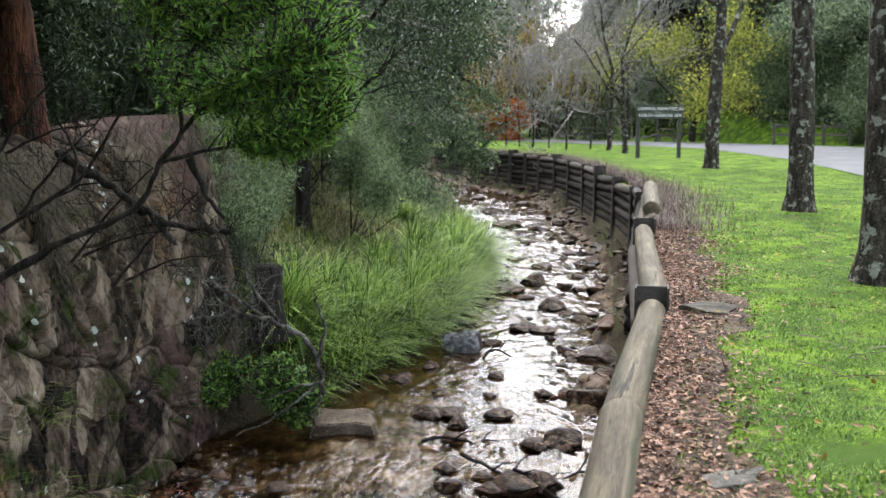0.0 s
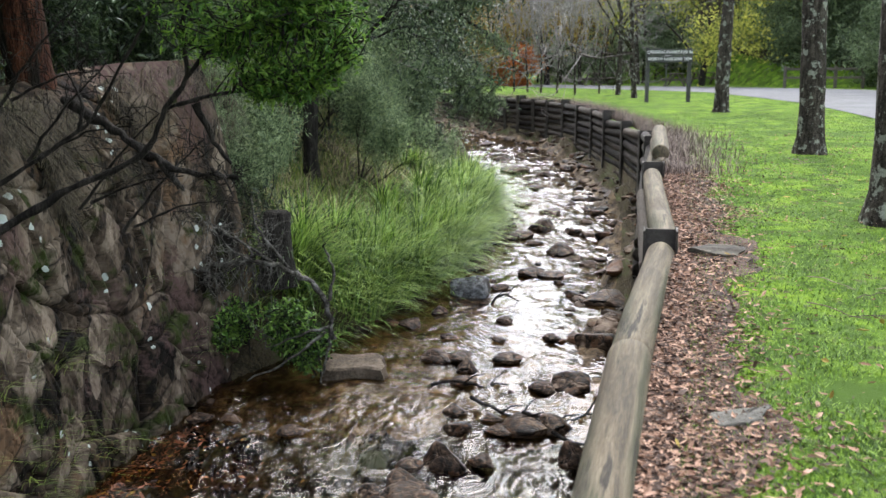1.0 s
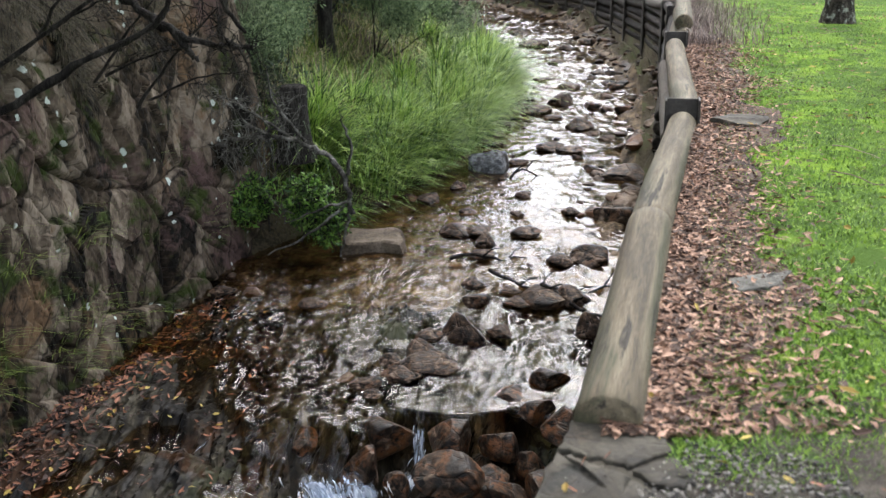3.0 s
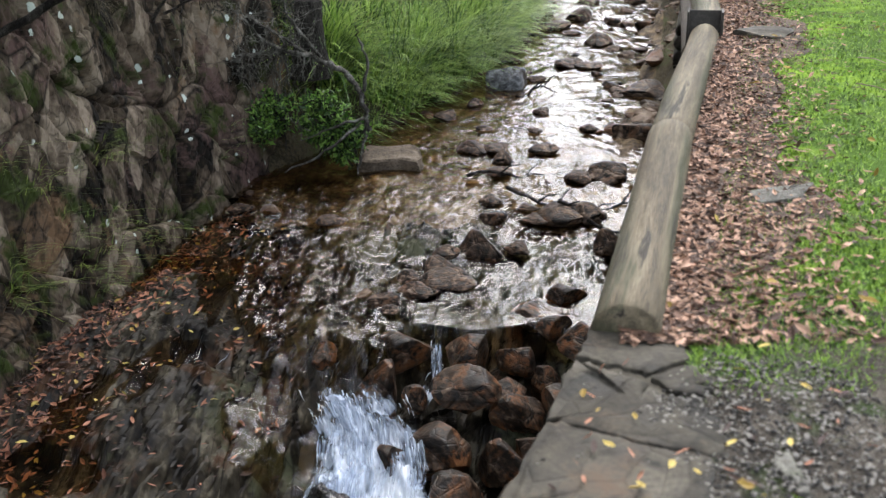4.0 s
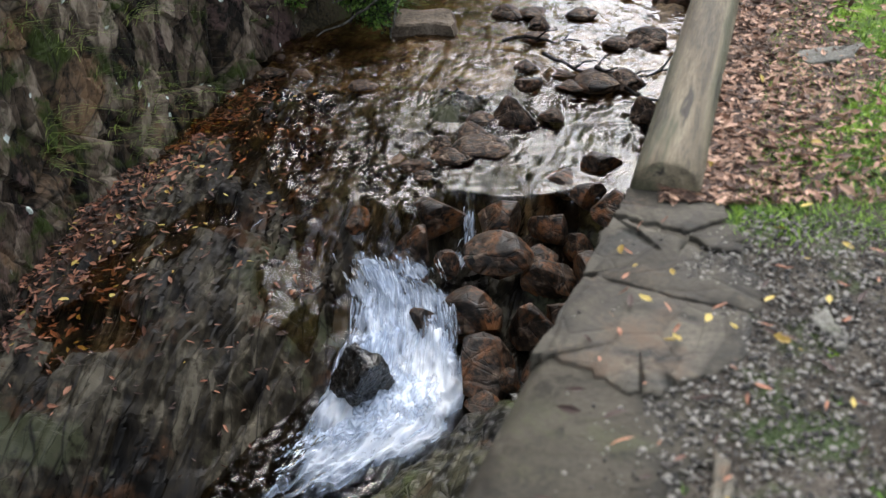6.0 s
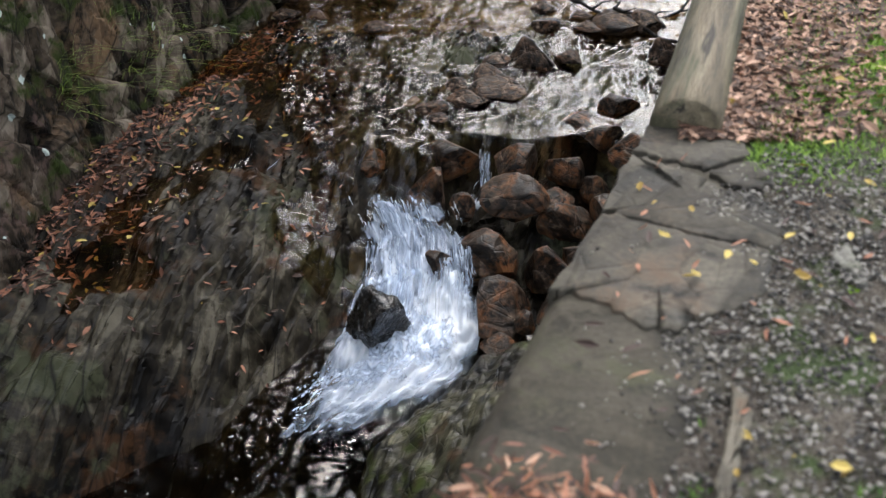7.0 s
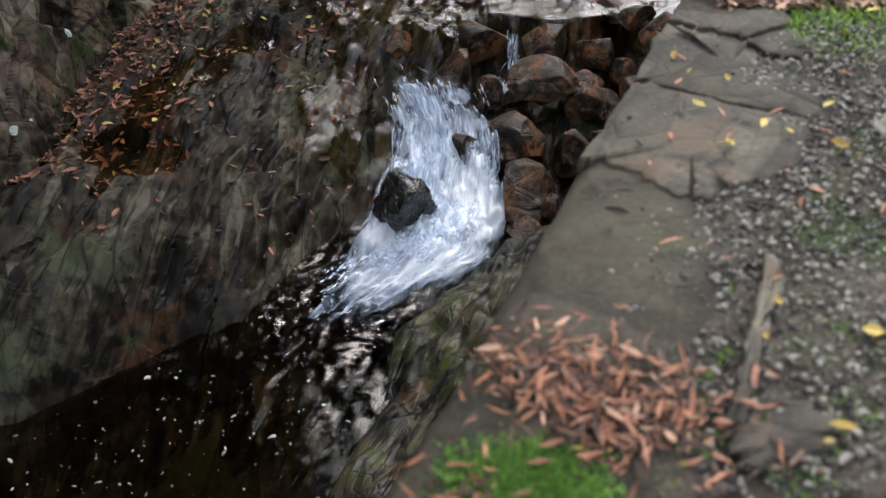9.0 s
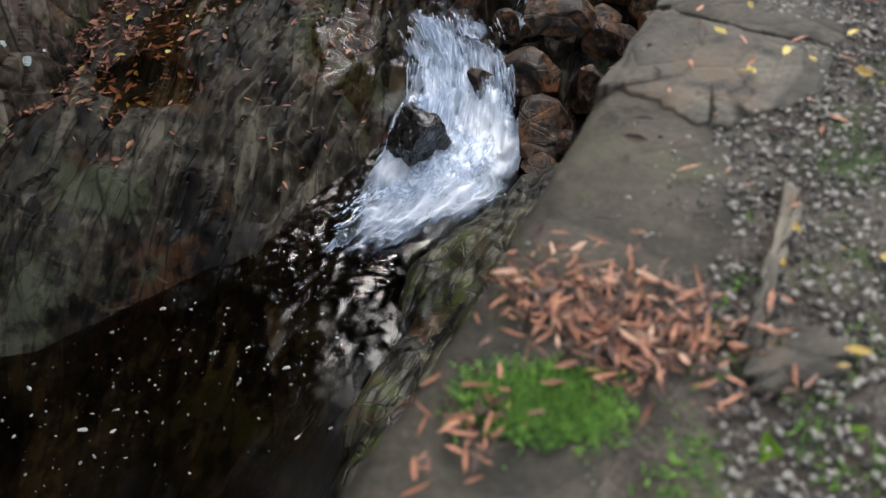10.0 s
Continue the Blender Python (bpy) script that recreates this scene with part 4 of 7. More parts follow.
# edging slab and loose slabs beside the cap
edging = cap_stone([(0.555, 1.34), (0.60, 1.30), (0.608, 0.98), (0.612, 0.81), (0.577, 0.80), (0.572, 1.01)], 0.035, 21, "edging_stone", M_CAP, 0.1, None)
tagged(edging, "long thin grey edging slab sunk in gravel", "stone")
loose = cap_stone([(0.602, 0.796), (0.71, 0.873), (0.779, 0.842), (0.785, 0.758), (0.669, 0.693), (0.607, 0.72)], 0.04, 22, "slab", M_CAP, 0.1, None)
tagged(loose, "flat pale grey stone slab on gravel and moss", "stone")
M_PALE = material("pale_stone", [(0.04, 0.037, 0.03), (0.085, 0.08, 0.067), (0.14, 0.133, 0.115)], 4, 50, 0.9, 0.6, 30, spots=[((0.05, 0.055, 0.03), 4, 0.55, 0.66)])
loose2 = cap_stone([(0.72, 1.955), (0.765, 1.97), (0.83, 1.82), (0.812, 1.777), (0.745, 1.87)], 0.03, 23, "slab", M_PALE, 0.04, None)
tagged(loose2, "narrow grey stone flake lying on gravel", "stone")
lawn_slab = cap_stone([(0.52, 4.2), (0.57, 4.02), (0.70, 4.06), (0.78, 4.12), (0.84, 4.31), (0.68, 4.28)], 0.052, 24, "slab", M_PALE, 0.12, None)
tagged(lawn_slab, "flat grey stone slab set in the moss", "stone")
hump = new("stone", rock_mesh("stone", 77, (0.31, 0.17, 0.11), M_CAP, 4, 0.5, 0.2, 3))
hump.matrix_world = pose(2.24, 8.0, 0.1, 0, 0, 8)
tagged(hump, "long low grey stone half buried in dead leaves", "stone")

# ---- log rail and log wall ----
log_wall = empty("wall_log", (0, 0, 0), "curved retaining wall of stacked logs between steel posts", "wall", kind="structure")


def log_mesh(name, length, radius, mat, seed):
    n, s = max(8, int(length / 0.12)), 20
    zz = np.linspace(0, length, n)
    th = np.arange(s) * 2 * math.pi / s
    v = []
    ends = [(0.0, 0.001), (0.0, radius * 0.93), (0.012, radius)]
    prof = ends + [(z, radius) for z in zz[1:-1]] + [(length - 0.012, radius), (length, radius * 0.93), (length, 0.001)]
    for z, q in prof:
        wob = 0.018 * vnoise(z * 1.3, seed, 0, 3)
        for a in th:
            q2 = q * (1 + 0.035 * float(vnoise(math.cos(a) * 1.5 + seed, math.sin(a) * 1.5, z * 1.2, 5)))
            v.append((q2 * math.cos(a) + wob, q2 * math.sin(a), z))
    f = []
    for i in range(len(prof) - 1):
        for j in range(s):
            f.append((i * s + j, i * s + (j + 1) % s, (i + 1) * s + (j + 1) % s, (i + 1) * s + j))
    me = bpy.data.meshes.new(name)
    me.from_pydata(v, [], f)
    me.materials.append(mat)
    me.shade_smooth()
    return me


def log_between(a, b, radius, mat, seed, parent=None, name="log", mesh=None):
    a, b = Vector(a), Vector(b)
    me = mesh or log_mesh(name, (b - a).length, radius, mat, seed)
    ob = new(name, me)
    m = Matrix.Translation(a) @ (b - a).to_track_quat("Z", "X").to_matrix().to_4x4()
    if mesh:
        m = m @ Matrix.Diagonal((1, 1, (b - a).length / 2.5, 1))
    ob.parent = parent
    ob.matrix_basis = (Matrix.Translation(-parent.location) @ m) if parent else m
    return ob


def i_post(x, y, top, bottom, turn, parent):
    """Steel section with two flanges and a web, in which the log ends sit."""
    bm = bmesh.new()
    for cx, cy, w, d in ((0, -0.14, 0.24, 0.018), (0, 0.14, 0.24, 0.018), (0, 0, 0.018, 0.26)):
        g = bmesh.ops.create_cube(bm, size=1.0)["verts"]
        bmesh.ops.transform(bm, matrix=pose(cx, cy, (top + bottom) / 2) @ Matrix.Diagonal((w, d, top - bottom, 1)), verts=g)
    bmesh.ops.bevel(bm, geom=list(bm.edges), offset=0.003, segments=1, affect="EDGES")
    me = bpy.data.meshes.new("post")
    bm.to_mesh(me)
    bm.free()
    me.materials.append(M_POST)
    ob = new("post", me)
    ob.parent = parent
    ob.matrix_world = pose(x, y, 0, 0, 0, turn)
    return ob


# rail of round logs, then the bays of the wall behind it
bays = [2.66, 8.05, 13.0, 17.0, 19.9, 22.8, 25.6, 28.2, 30.6, 32.8, 34.6, 35.9, 36.9, 37.9, 39.1, 40.3, 41.6, 43.2, 45.2]
WLOGS = [log_mesh("log", 2.5, 0.098 + 0.006 * (i % 3), M_LOGW, 50 + i) for i in range(6)]
lr = np.random.default_rng(12)
for bi, (y0, y1) in enumerate(zip(bays, bays[1:])):
    p0, p1 = Vector((float(wall_x(y0)), y0, 0)), Vector((float(wall_x(y1)), y1, 0))
    along_ = (p1 - p0).normalized()
    turn = math.degrees(math.atan2(along_.y, along_.x))
    base_top = float(lawn_z(p0.x + 0.5, y0))
    foot_z = float(min(water_z(max(y0, 7)), -0.2)) - 0.25
    if bi > 0:
        i_post(p0.x, p0.y, base_top + (0.20 if bi < 3 else 0.12 + 0.1 * (bi % 3 == 0)), foot_z, turn, log_wall)
    z = base_top - 0.02
    k = 0
    if bi < 2:
        z -= 0.22
    while z > foot_z:
        tilt = 0.0
        if bi in (3, 4, 5):
            tilt = lr.uniform(-0.12, 0.05)
        sag = 0.0
        if bi == 2:
            sag = lr.uniform(0.42, 0.6) if k < 5 else 0.2
            if z - sag < foot_z:
                break
        e0, e1 = lr.uniform(-0.02, 0.02), lr.uniform(-0.02, 0.02)
        a = p0 + along_ * (0.03 + 0.5 * sag) + Vector((-along_.y * e0 - 0.25 * sag, along_.x * e0, z - sag))
        b = p1 - along_ * 0.03 + Vector((-along_.y * e1, along_.x * e1, z + (float(lawn_z(p1.x + 0.5, y1)) - base_top) + tilt))
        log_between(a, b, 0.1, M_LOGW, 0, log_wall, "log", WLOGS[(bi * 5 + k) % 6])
        z -= 0.197
        k += 1
rail = empty("rail", (0.45, 2.7, 0.05), "thick weathered round log rail along the wall top", "rail")
log_between((0.47, 2.70, 0.005), (0.985, 5.03, 0.075), 0.128, M_LOG, 1, rail)
log_between((0.988, 5.045, 0.075), (1.73, 7.98, 0.11), 0.124, M_LOG, 2, rail)
rail2 = empty("rail", (1.8, 8.2, 0.1), "weathered round log rail between two steel posts", "rail")
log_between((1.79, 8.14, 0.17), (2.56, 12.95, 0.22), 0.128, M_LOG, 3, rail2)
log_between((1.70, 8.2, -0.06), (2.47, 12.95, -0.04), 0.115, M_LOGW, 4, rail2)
for a, b in (((2.92, 14.1, 0.22), (3.42, 17.2, 0.38)), ((2.72, 13.9, 0.02), (3.34, 16.8, 0.22)), ((2.95, 14.4, 0.42), (3.5, 17.4, 0.52))):
    ob = log_between(a, b, 0.13, M_LOG, 6)
    tagged(ob, "weathered grey log slipped out of the wall", "log", "slipped logs")
# ---- trees ----
def grow(tb, base, direction, length, radius, depth, tips, r, bend=0.25, splits=3, up=0.15, sides=6, kink=0.12, least=0.0):
    n = 6
    pts, d = [np.array(base, float)], unit(np.array(direction, float))
    for i in range(n):
        d = unit(d + r.normal(size=3) * kink + np.array([0, 0, up]) * 0.3)
        pts.append(pts[-1] + d * length / n)
    rads = np.maximum(np.linspace(radius, radius * 0.55 if depth else radius * 0.2, n + 1), least)
    tb.add(pts, rads, sides)
    if depth == 0:
        tips.extend(pts[2:])
        return
    for k in range(splits):
        i = int(r.integers(n // 2, n + 1)) if k else n
        nd = unit(d + unit(r.normal(size=3)) * (0.5 + bend))
        grow(tb, pts[i], nd, length * r.uniform(0.55, 0.78), rads[i] * r.uniform(0.5, 0.7), depth - 1, tips, r, bend, splits, up, max(4, sides - 1), kink, least)


def tree(place, height, radius, seed, bark, leaf=None, leaf_size=0.09, per_tip=26, clump=0.35, depth=3, splits=3, lean=(0, 0, 1), trunk_share=0.45, label="tree", category="tree", group="", aspect=0.4, up=0.15, kink=0.1, twig=None):
    """A trunk with flared foot, main limbs, finer branches, and a crown of small leaves where leaf is given."""
    r = np.random.default_rng(seed)
    e = empty("tree", place, label, category, group)
    tb, fine, tips = Tubes(12), Tubes(6), []
    n = 14
    d = unit(np.array(lean, float))
    pts = [np.zeros(3) - d * 0.25]
    th = height * trunk_share
    for i in range(n):
        d = unit(d + r.normal(size=3) * [0.014, 0.014, 0])
        pts.append(pts[-1] + d * (th + 0.25) / n)
    rads = np.linspace(1.0, 0.66, n + 1) * radius * (1 + 0.05 * r.normal(size=n + 1))
    rads[0] *= 1.7
    rads[1] *= 1.15
    tb.add(pts, rads, 12)
    tb.build("trunk", bark, e)
    for k in range(splits + 2):
        i = n if k < 2 else int(r.integers(n // 2, n + 1))
        nd = unit(d * (1.0 if k == 0 else 0.5) + unit(r.normal(size=3) * [1, 1, 0.4]) * (0.25 if k == 0 else 0.8))
        lb = Tubes(8)
        length, rad = height * (1 - trunk_share) * r.uniform(0.4, 0.6), rads[i] * (0.8 if k == 0 else 0.5)
        lp, ld = [pts[i]], nd
        for _ in range(6):
            ld = unit(ld + r.normal(size=3) * kink + np.array([0, 0, up]) * 0.3)
            lp.append(lp[-1] + ld * length / 6)
        lr_ = np.linspace(rad, rad * 0.55, 7)
        lb.add(lp, lr_, 8)
        lb.build("limb", bark, e)
        if depth < 2:
            tips.extend(lp[2:])
            continue
        for s in range(splits):
            q = int(r.integers(3, 7)) if s else 6
            grow(fine, lp[q], unit(ld + unit(r.normal(size=3)) * 0.8), length * r.uniform(0.55, 0.78), lr_[q] * r.uniform(0.5, 0.7), depth - 2, tips, r, 0.3, splits, up, 5, kink, 0.011 if twig else 0.0)
    if fine.n:
        tagged(fine.build("branchwork", twig or bark, e), kind="stuff")
    if leaf is not None:
        t = np.array(tips)
        c = np.repeat(t, per_tip, 0) + r.normal(size=(len(t) * per_tip, 3)) * clump * 0.5
        leaves("crown", c, leaf_size, leaf, e, aspect)
    return e


def on(x, y):
    return (x, y, float(ground_z(x, y)))


# ---- falls ----
def foam_material(name, scale, low, high, tone=(0.86, 0.9, 0.95)):
    """White water: opaque where noise drawn out along the flow and the cover given to the mesh are high, clear where they are low."""
    m = bpy.data.materials.new(name)
    m.use_nodes = True
    n, l = m.node_tree.nodes, m.node_tree.links
    b = n["Principled BSDF"]
    b.inputs["Roughness"].default_value = 0.45
    co = n.new("ShaderNodeUVMap")
    at = n.new("ShaderNodeAttribute")
    at.attribute_name = "cover"

    def streaks(sc, detail):
        mp = n.new("ShaderNodeMapping")
        mp.inputs["Scale"].default_value = sc
        q = n.new("ShaderNodeTexNoise")
        q.inputs["Scale"].default_value, q.inputs["Detail"].default_value, q.inputs["Distortion"].default_value, q.inputs["Roughness"].default_value = 1.0, detail, 0.5, 0.6
        l.new(co.outputs[0], mp.inputs[0])
        l.new(mp.outputs[0], q.inputs["Vector"])
        return q.outputs[0]

    def maths(op, a, c):
        q = n.new("ShaderNodeMath")
        q.operation = op
        for i, v in ((0, a), (1, c)):
            if isinstance(v, (int, float)):
                q.inputs[i].default_value = v
            else:
                l.new(v, q.inputs[i])
        return q.outputs[0]

    def span(v, lo, hi):
        q = n.new("ShaderNodeMapRange")
        q.inputs[1].default_value, q.inputs[2].default_value = lo, hi
        l.new(v, q.inputs[0])
        return q.outputs[0]

    broad, thin_ = streaks(scale, 5), streaks((scale[0] * 2.6, scale[1] * 1.3, 1), 4)
    f = maths("ADD", maths("ADD", maths("MULTIPLY", broad, 0.65), maths("MULTIPLY", thin_, 0.35)), at.outputs["Fac"])
    ramp = n.new("ShaderNodeValToRGB")
    e = ramp.color_ramp.elements
    e[0].position, e[0].color = low + 0.1, (tone[0] * 0.62, tone[1] * 0.7, tone[2] * 0.82, 1)
    e[1].position, e[1].color = high + 0.1, (*tone, 1)
    l.new(f, ramp.inputs[0])
    l.new(ramp.outputs[0], b.inputs["Base Color"])
    soft_ = n.new("ShaderNodeBsdfTranslucent")
    l.new(ramp.outputs[0], soft_.inputs[0])
    body = n.new("ShaderNodeMixShader")
    body.inputs[0].default_value = 0.45
    l.new(b.outputs[0], body.inputs[1])
    l.new(soft_.outputs[0], body.inputs[2])
    tr = n.new("ShaderNodeBsdfTransparent")
    ms = n.new("ShaderNodeMixShader")
    l.new(span(f, low, high), ms.inputs[0])
    l.new(tr.outputs[0], ms.inputs[1])
    l.new(body.outputs[0], ms.inputs[2])
    l.new(ms.outputs[0], n["Material Output"].inputs[0])
    return m


def sheet(name, sections, nu, nv, cover, mat, bulge=0.0, seed=0, label="", rough=0.03, parent=None, lift=0.0, fringe=3.6):
    """A falling sheet of water between a left and a right edge, section by section."""
    k = len(sections)
    q = np.linspace(0, k - 1, nv)
    L = np.stack([np.interp(q, range(k), [s[0][i] for s in sections]) for i in range(3)], -1)
    R = np.stack([np.interp(q, range(k), [s[1][i] for s in sections]) for i in range(3)], -1)
    C = np.interp(q, range(k), cover)
    u = np.linspace(0, 1, nu)
    P = L[:, None] + (R - L)[:, None] * u[None, :, None]
    uu, vv = np.meshgrid(u, q)
    P[..., 2] += lift + bulge * np.sin(uu * math.pi) + rough * fbm(uu * 9, vv * 1.6, seed, 4, seed) + rough * 0.6 * vnoise(uu * 25, vv * 5, seed, 4)
    P[..., 1] += rough * fbm(uu * 8, vv * 2, seed + 5, 3, seed)
    ob = mesh_ob(name, P.reshape(-1, 3), grid_faces(nv, nu), mat, parent, True)
    at = ob.data.attributes.new("cover", "FLOAT", "POINT")
    ue = uu + 0.13 * fbm(vv * 1.6, uu * 1.5, seed, 3, 71)
    edge = np.minimum(1, np.minimum(ue, 1 - ue) * fringe * (1 + 0.7 * vnoise(vv * 2.2, uu * 2, seed, 5)))
    at.data.foreach_set("value", (C[:, None] * np.ones_like(uu) - 0.5 * (1 - edge) + 0.1 * vnoise(vv * 1.7, uu * 3, seed, 8)).astype(np.float32).ravel())
    uv = ob.data.uv_layers.new(name="UVMap")
    idx = np.empty(len(ob.data.loops), dtype=np.int32)
    ob.data.loops.foreach_get("vertex_index", idx)
    co = np.stack([uu.ravel(), vv.ravel()], -1)[idx]
    uv.data.foreach_set("uv", co.astype(np.float32).ravel())
    return tagged(ob, label, "waterfall") if label else ob


M_FOAM = foam_material("white_water", (9, 2.2, 1), 0.30, 0.66)
M_STREAK = foam_material("streaked_water", (34, 1.1, 1), 0.50, 0.74)
M_BUBBLE = foam_material("bubbling_foam", (16, 6.5, 1), 0.50, 0.70)
M_TRICKLE = foam_material("trickling_water", (9, 1.2, 1), 0.46, 0.8)
M_FROTH = foam_material("froth", (26, 7, 1), 0.555, 0.62)
M_FLECK = material("foam_fleck", [(0.08, 0.08, 0.072), (0.28, 0.28, 0.26)], 3, 20, 0.6, 0, island=0.7)
M_SPRAY = material("water_strands", [(0.62, 0.68, 0.76), (0.8, 0.85, 0.9)], 3, 20, 0.35, 0, island=0.6, thin=0.5)
FALL = [((-1.7, 6.4, -2.27), (-0.76, 6.3, -2.27)), ((-1.6, 6.1, -2.34), (-0.68, 6.05, -2.34)), ((-1.42, 5.9, -2.52), (-0.6, 5.9, -2.50)),
        ((-1.42, 5.6, -2.70), (-0.5, 5.6, -2.70)), ((-1.5, 5.2, -2.86), (-0.45, 5.2, -2.84)), ((-1.62, 4.75, -2.95), (-0.5, 4.85, -2.94)), ((-1.8, 4.3, -2.985), (-0.9, 4.4, -2.985)), ((-2.0, 4.0, -2.985), (-1.2, 4.1, -2.985))]
falls = empty("waterfall", (0, 0, 0), "white water tumbling between dark boulders into the pool", "waterfall")
sheet("sheet", FALL, 140, 150, [-0.45, -0.16, 0.06, 0.18, 0.26, 0.2, 0.0, -0.3], M_FOAM, 0.03, 3, "", 0.045, falls)
sheet("streaked_sheet", FALL[:6], 120, 120, [-0.3, -0.06, 0.09, 0.06, 0.02, -0.1], M_STREAK, 0.03, 13, "", 0.05, falls, 0.035, 6)
sheet("foam", FALL[2:], 140, 120, [-0.12, 0.02, 0.1, 0.08, 0.0, -0.08], M_BUBBLE, 0.035, 23, "", 0.055, falls, 0.03)


def strands(name, sections, count_, seed, mat, parent, first=0.0, last=3.2):
    """Thin bright threads thrown off along the flow."""
    r_ = np.random.default_rng(seed)
    k = len(sections)
    V, F = [], []
    for i in range(count_):
        u0, v0 = np.clip(0.5 + 0.24 * r_.normal(), 0.04, 0.96), r_.uniform(first, last)
        q = np.clip(v0 + np.linspace(0, r_.uniform(0.1, 0.5), 6), 0, k - 1)
        L = np.stack([np.interp(q, range(k), [p[0][j] for p in sections]) for j in range(3)], -1)
        R = np.stack([np.interp(q, range(k), [p[1][j] for p in sections]) for j in range(3)], -1)
        u = (u0 + np.cumsum(r_.normal(size=6)) * 0.004)[:, None]
        p = L + (R - L) * u + np.array([0, 0, 1.0]) * (r_.uniform(0.0, 0.06) + 0.025 * np.sin(np.linspace(0, 3.1, 6)))[:, None]
        w = np.array([r_.uniform(0.0008, 0.003), r_.normal() * 0.001, 0]) * np.array([0.2, 1, 1.2, 1, 0.7, 0.1])[:, None]
        V.append(np.stack([p - w, p + w], 1).reshape(-1, 3))
        F.append(np.stack([np.arange(0, 10, 2), np.arange(1, 11, 2), np.arange(3, 13, 2), np.arange(2, 12, 2)], -1) + 12 * i)
    return tagged(mesh_ob(name, np.concatenate(V), np.concatenate(F), mat, parent), kind="stuff")


strands("spray", FALL, 260, 14, M_SPRAY, falls, 0.7, 4.2)
TRICKLE = [((-0.60, 7.0, -2.16), (-0.44, 7.0, -2.16)), ((-0.60, 6.8, -2.24), (-0.44, 6.8, -2.24)), ((-0.62, 6.70, -2.5), (-0.46, 6.70, -2.5)), ((-0.74, 6.5, -2.56), (-0.5, 6.5, -2.56)), ((-0.85, 6.25, -2.6), (-0.55, 6.25, -2.6))]
trickle = empty("waterfall", (0, 0, 0), "thin trickle of white water between two boulders", "waterfall")
sheet("sheet", TRICKLE, 30, 60, [-0.25, -0.02, 0.0, 0.12, -0.1], M_TRICKLE, 0.01, 9, "", 0.012, trickle)
strands("spray", TRICKLE, 14, 15, M_SPRAY, trickle, 0.9, 2.0)
CURTAIN = [((-0.78, 5.78, -2.47), (-0.56, 5.82, -2.47)), ((-0.74, 5.62, -2.52), (-0.55, 5.66, -2.5)), ((-0.70, 5.55, -2.66), (-0.54, 5.6, -2.66)), ((-0.74, 5.45, -2.74), (-0.54, 5.5, -2.74))]
curtain = empty("waterfall", (0, 0, 0), "small curtain of water falling off a dark boulder", "waterfall")
sheet("sheet", CURTAIN, 30, 50, [-0.1, 0.0, 0.02, 0.1], M_TRICKLE, 0.01, 19, "", 0.012, curtain)
strands("spray", CURTAIN, 30, 16, M_SPRAY, curtain, 0.4, 2.2)
sheet("froth", [((-1.9, 5.0, -2.985), (-0.6, 4.9, -2.985)), ((-2.1, 4.5, -2.982), (-0.8, 4.4, -2.982)), ((-2.5, 4.0, -2.982), (-1.0, 4.0, -2.982)), ((-2.9, 3.4, -2.982), (-1.2, 3.5, -2.982)), ((-3.0, 2.6, -2.982), (-1.2, 2.8, -2.982))],
      80, 80, [0.04, -0.05, -0.09, -0.12, -0.15], M_FROTH, 0, 5, "streaks of froth drifting on the dark pool", 0.002)
sheet("froth", [((-2.23, 6.68, -2.17), (-2.2, 6.67, -2.17)), ((-2.29, 6.5, -2.2), (-2.25, 6.49, -2.2)), ((-2.36, 6.3, -2.22), (-2.34, 6.29, -2.22))], 10, 20, [-0.05, 0.06, -0.06], M_FROTH, 0, 6, "small patch of white foam against the bedrock", 0.003)

# flecks of foam on the pool
def foam_flecks():
    r_ = np.random.default_rng(28)
    V, F, k = [], [], 0
    for i in range(360):
        a = r_.uniform(0, 1)
        x, y = -1.5 - 1.9 * a ** 0.8 + 0.55 * r_.normal(), 4.2 - 2.6 * a + 0.4 * r_.normal()
        if y > float(pool_edge_y(x)) - 0.1 or x > float(np.interp(y, [1.0, 3.2, 4.05, 4.9, 5.5], [-1.3, -1.15, -1.05, -0.5, 0.1])) - 0.08:
            continue
        rad, turn_ = min(0.03, r_.gamma(1.4, 0.0022)) + 0.0012, r_.uniform(0, 3.14)
        th = np.arange(7) * 2 * math.pi / 7
        q = rad * (1 + 0.3 * r_.normal(size=7))
        lx_, ly_ = q * np.cos(th) * r_.uniform(1, 2.6), q * np.sin(th)
        ca, sa = math.cos(turn_), math.sin(turn_)
        V.append(np.stack([x + lx_ * ca - ly_ * sa, y + lx_ * sa + ly_ * ca, np.full(7, POOL + 0.012)], -1))
        V.append(np.array([[x, y, POOL + 0.012 + rad * 0.4]]))
        F += [(k + j, k + (j + 1) % 7, k + 7) for j in range(7)]
        k += 8
    return mesh_ob("foam_flecks", np.concatenate(V), F, M_FLECK)


tagged(foam_flecks(), "small flecks of white foam drifting on the dark pool", "foam", kind="stuff")

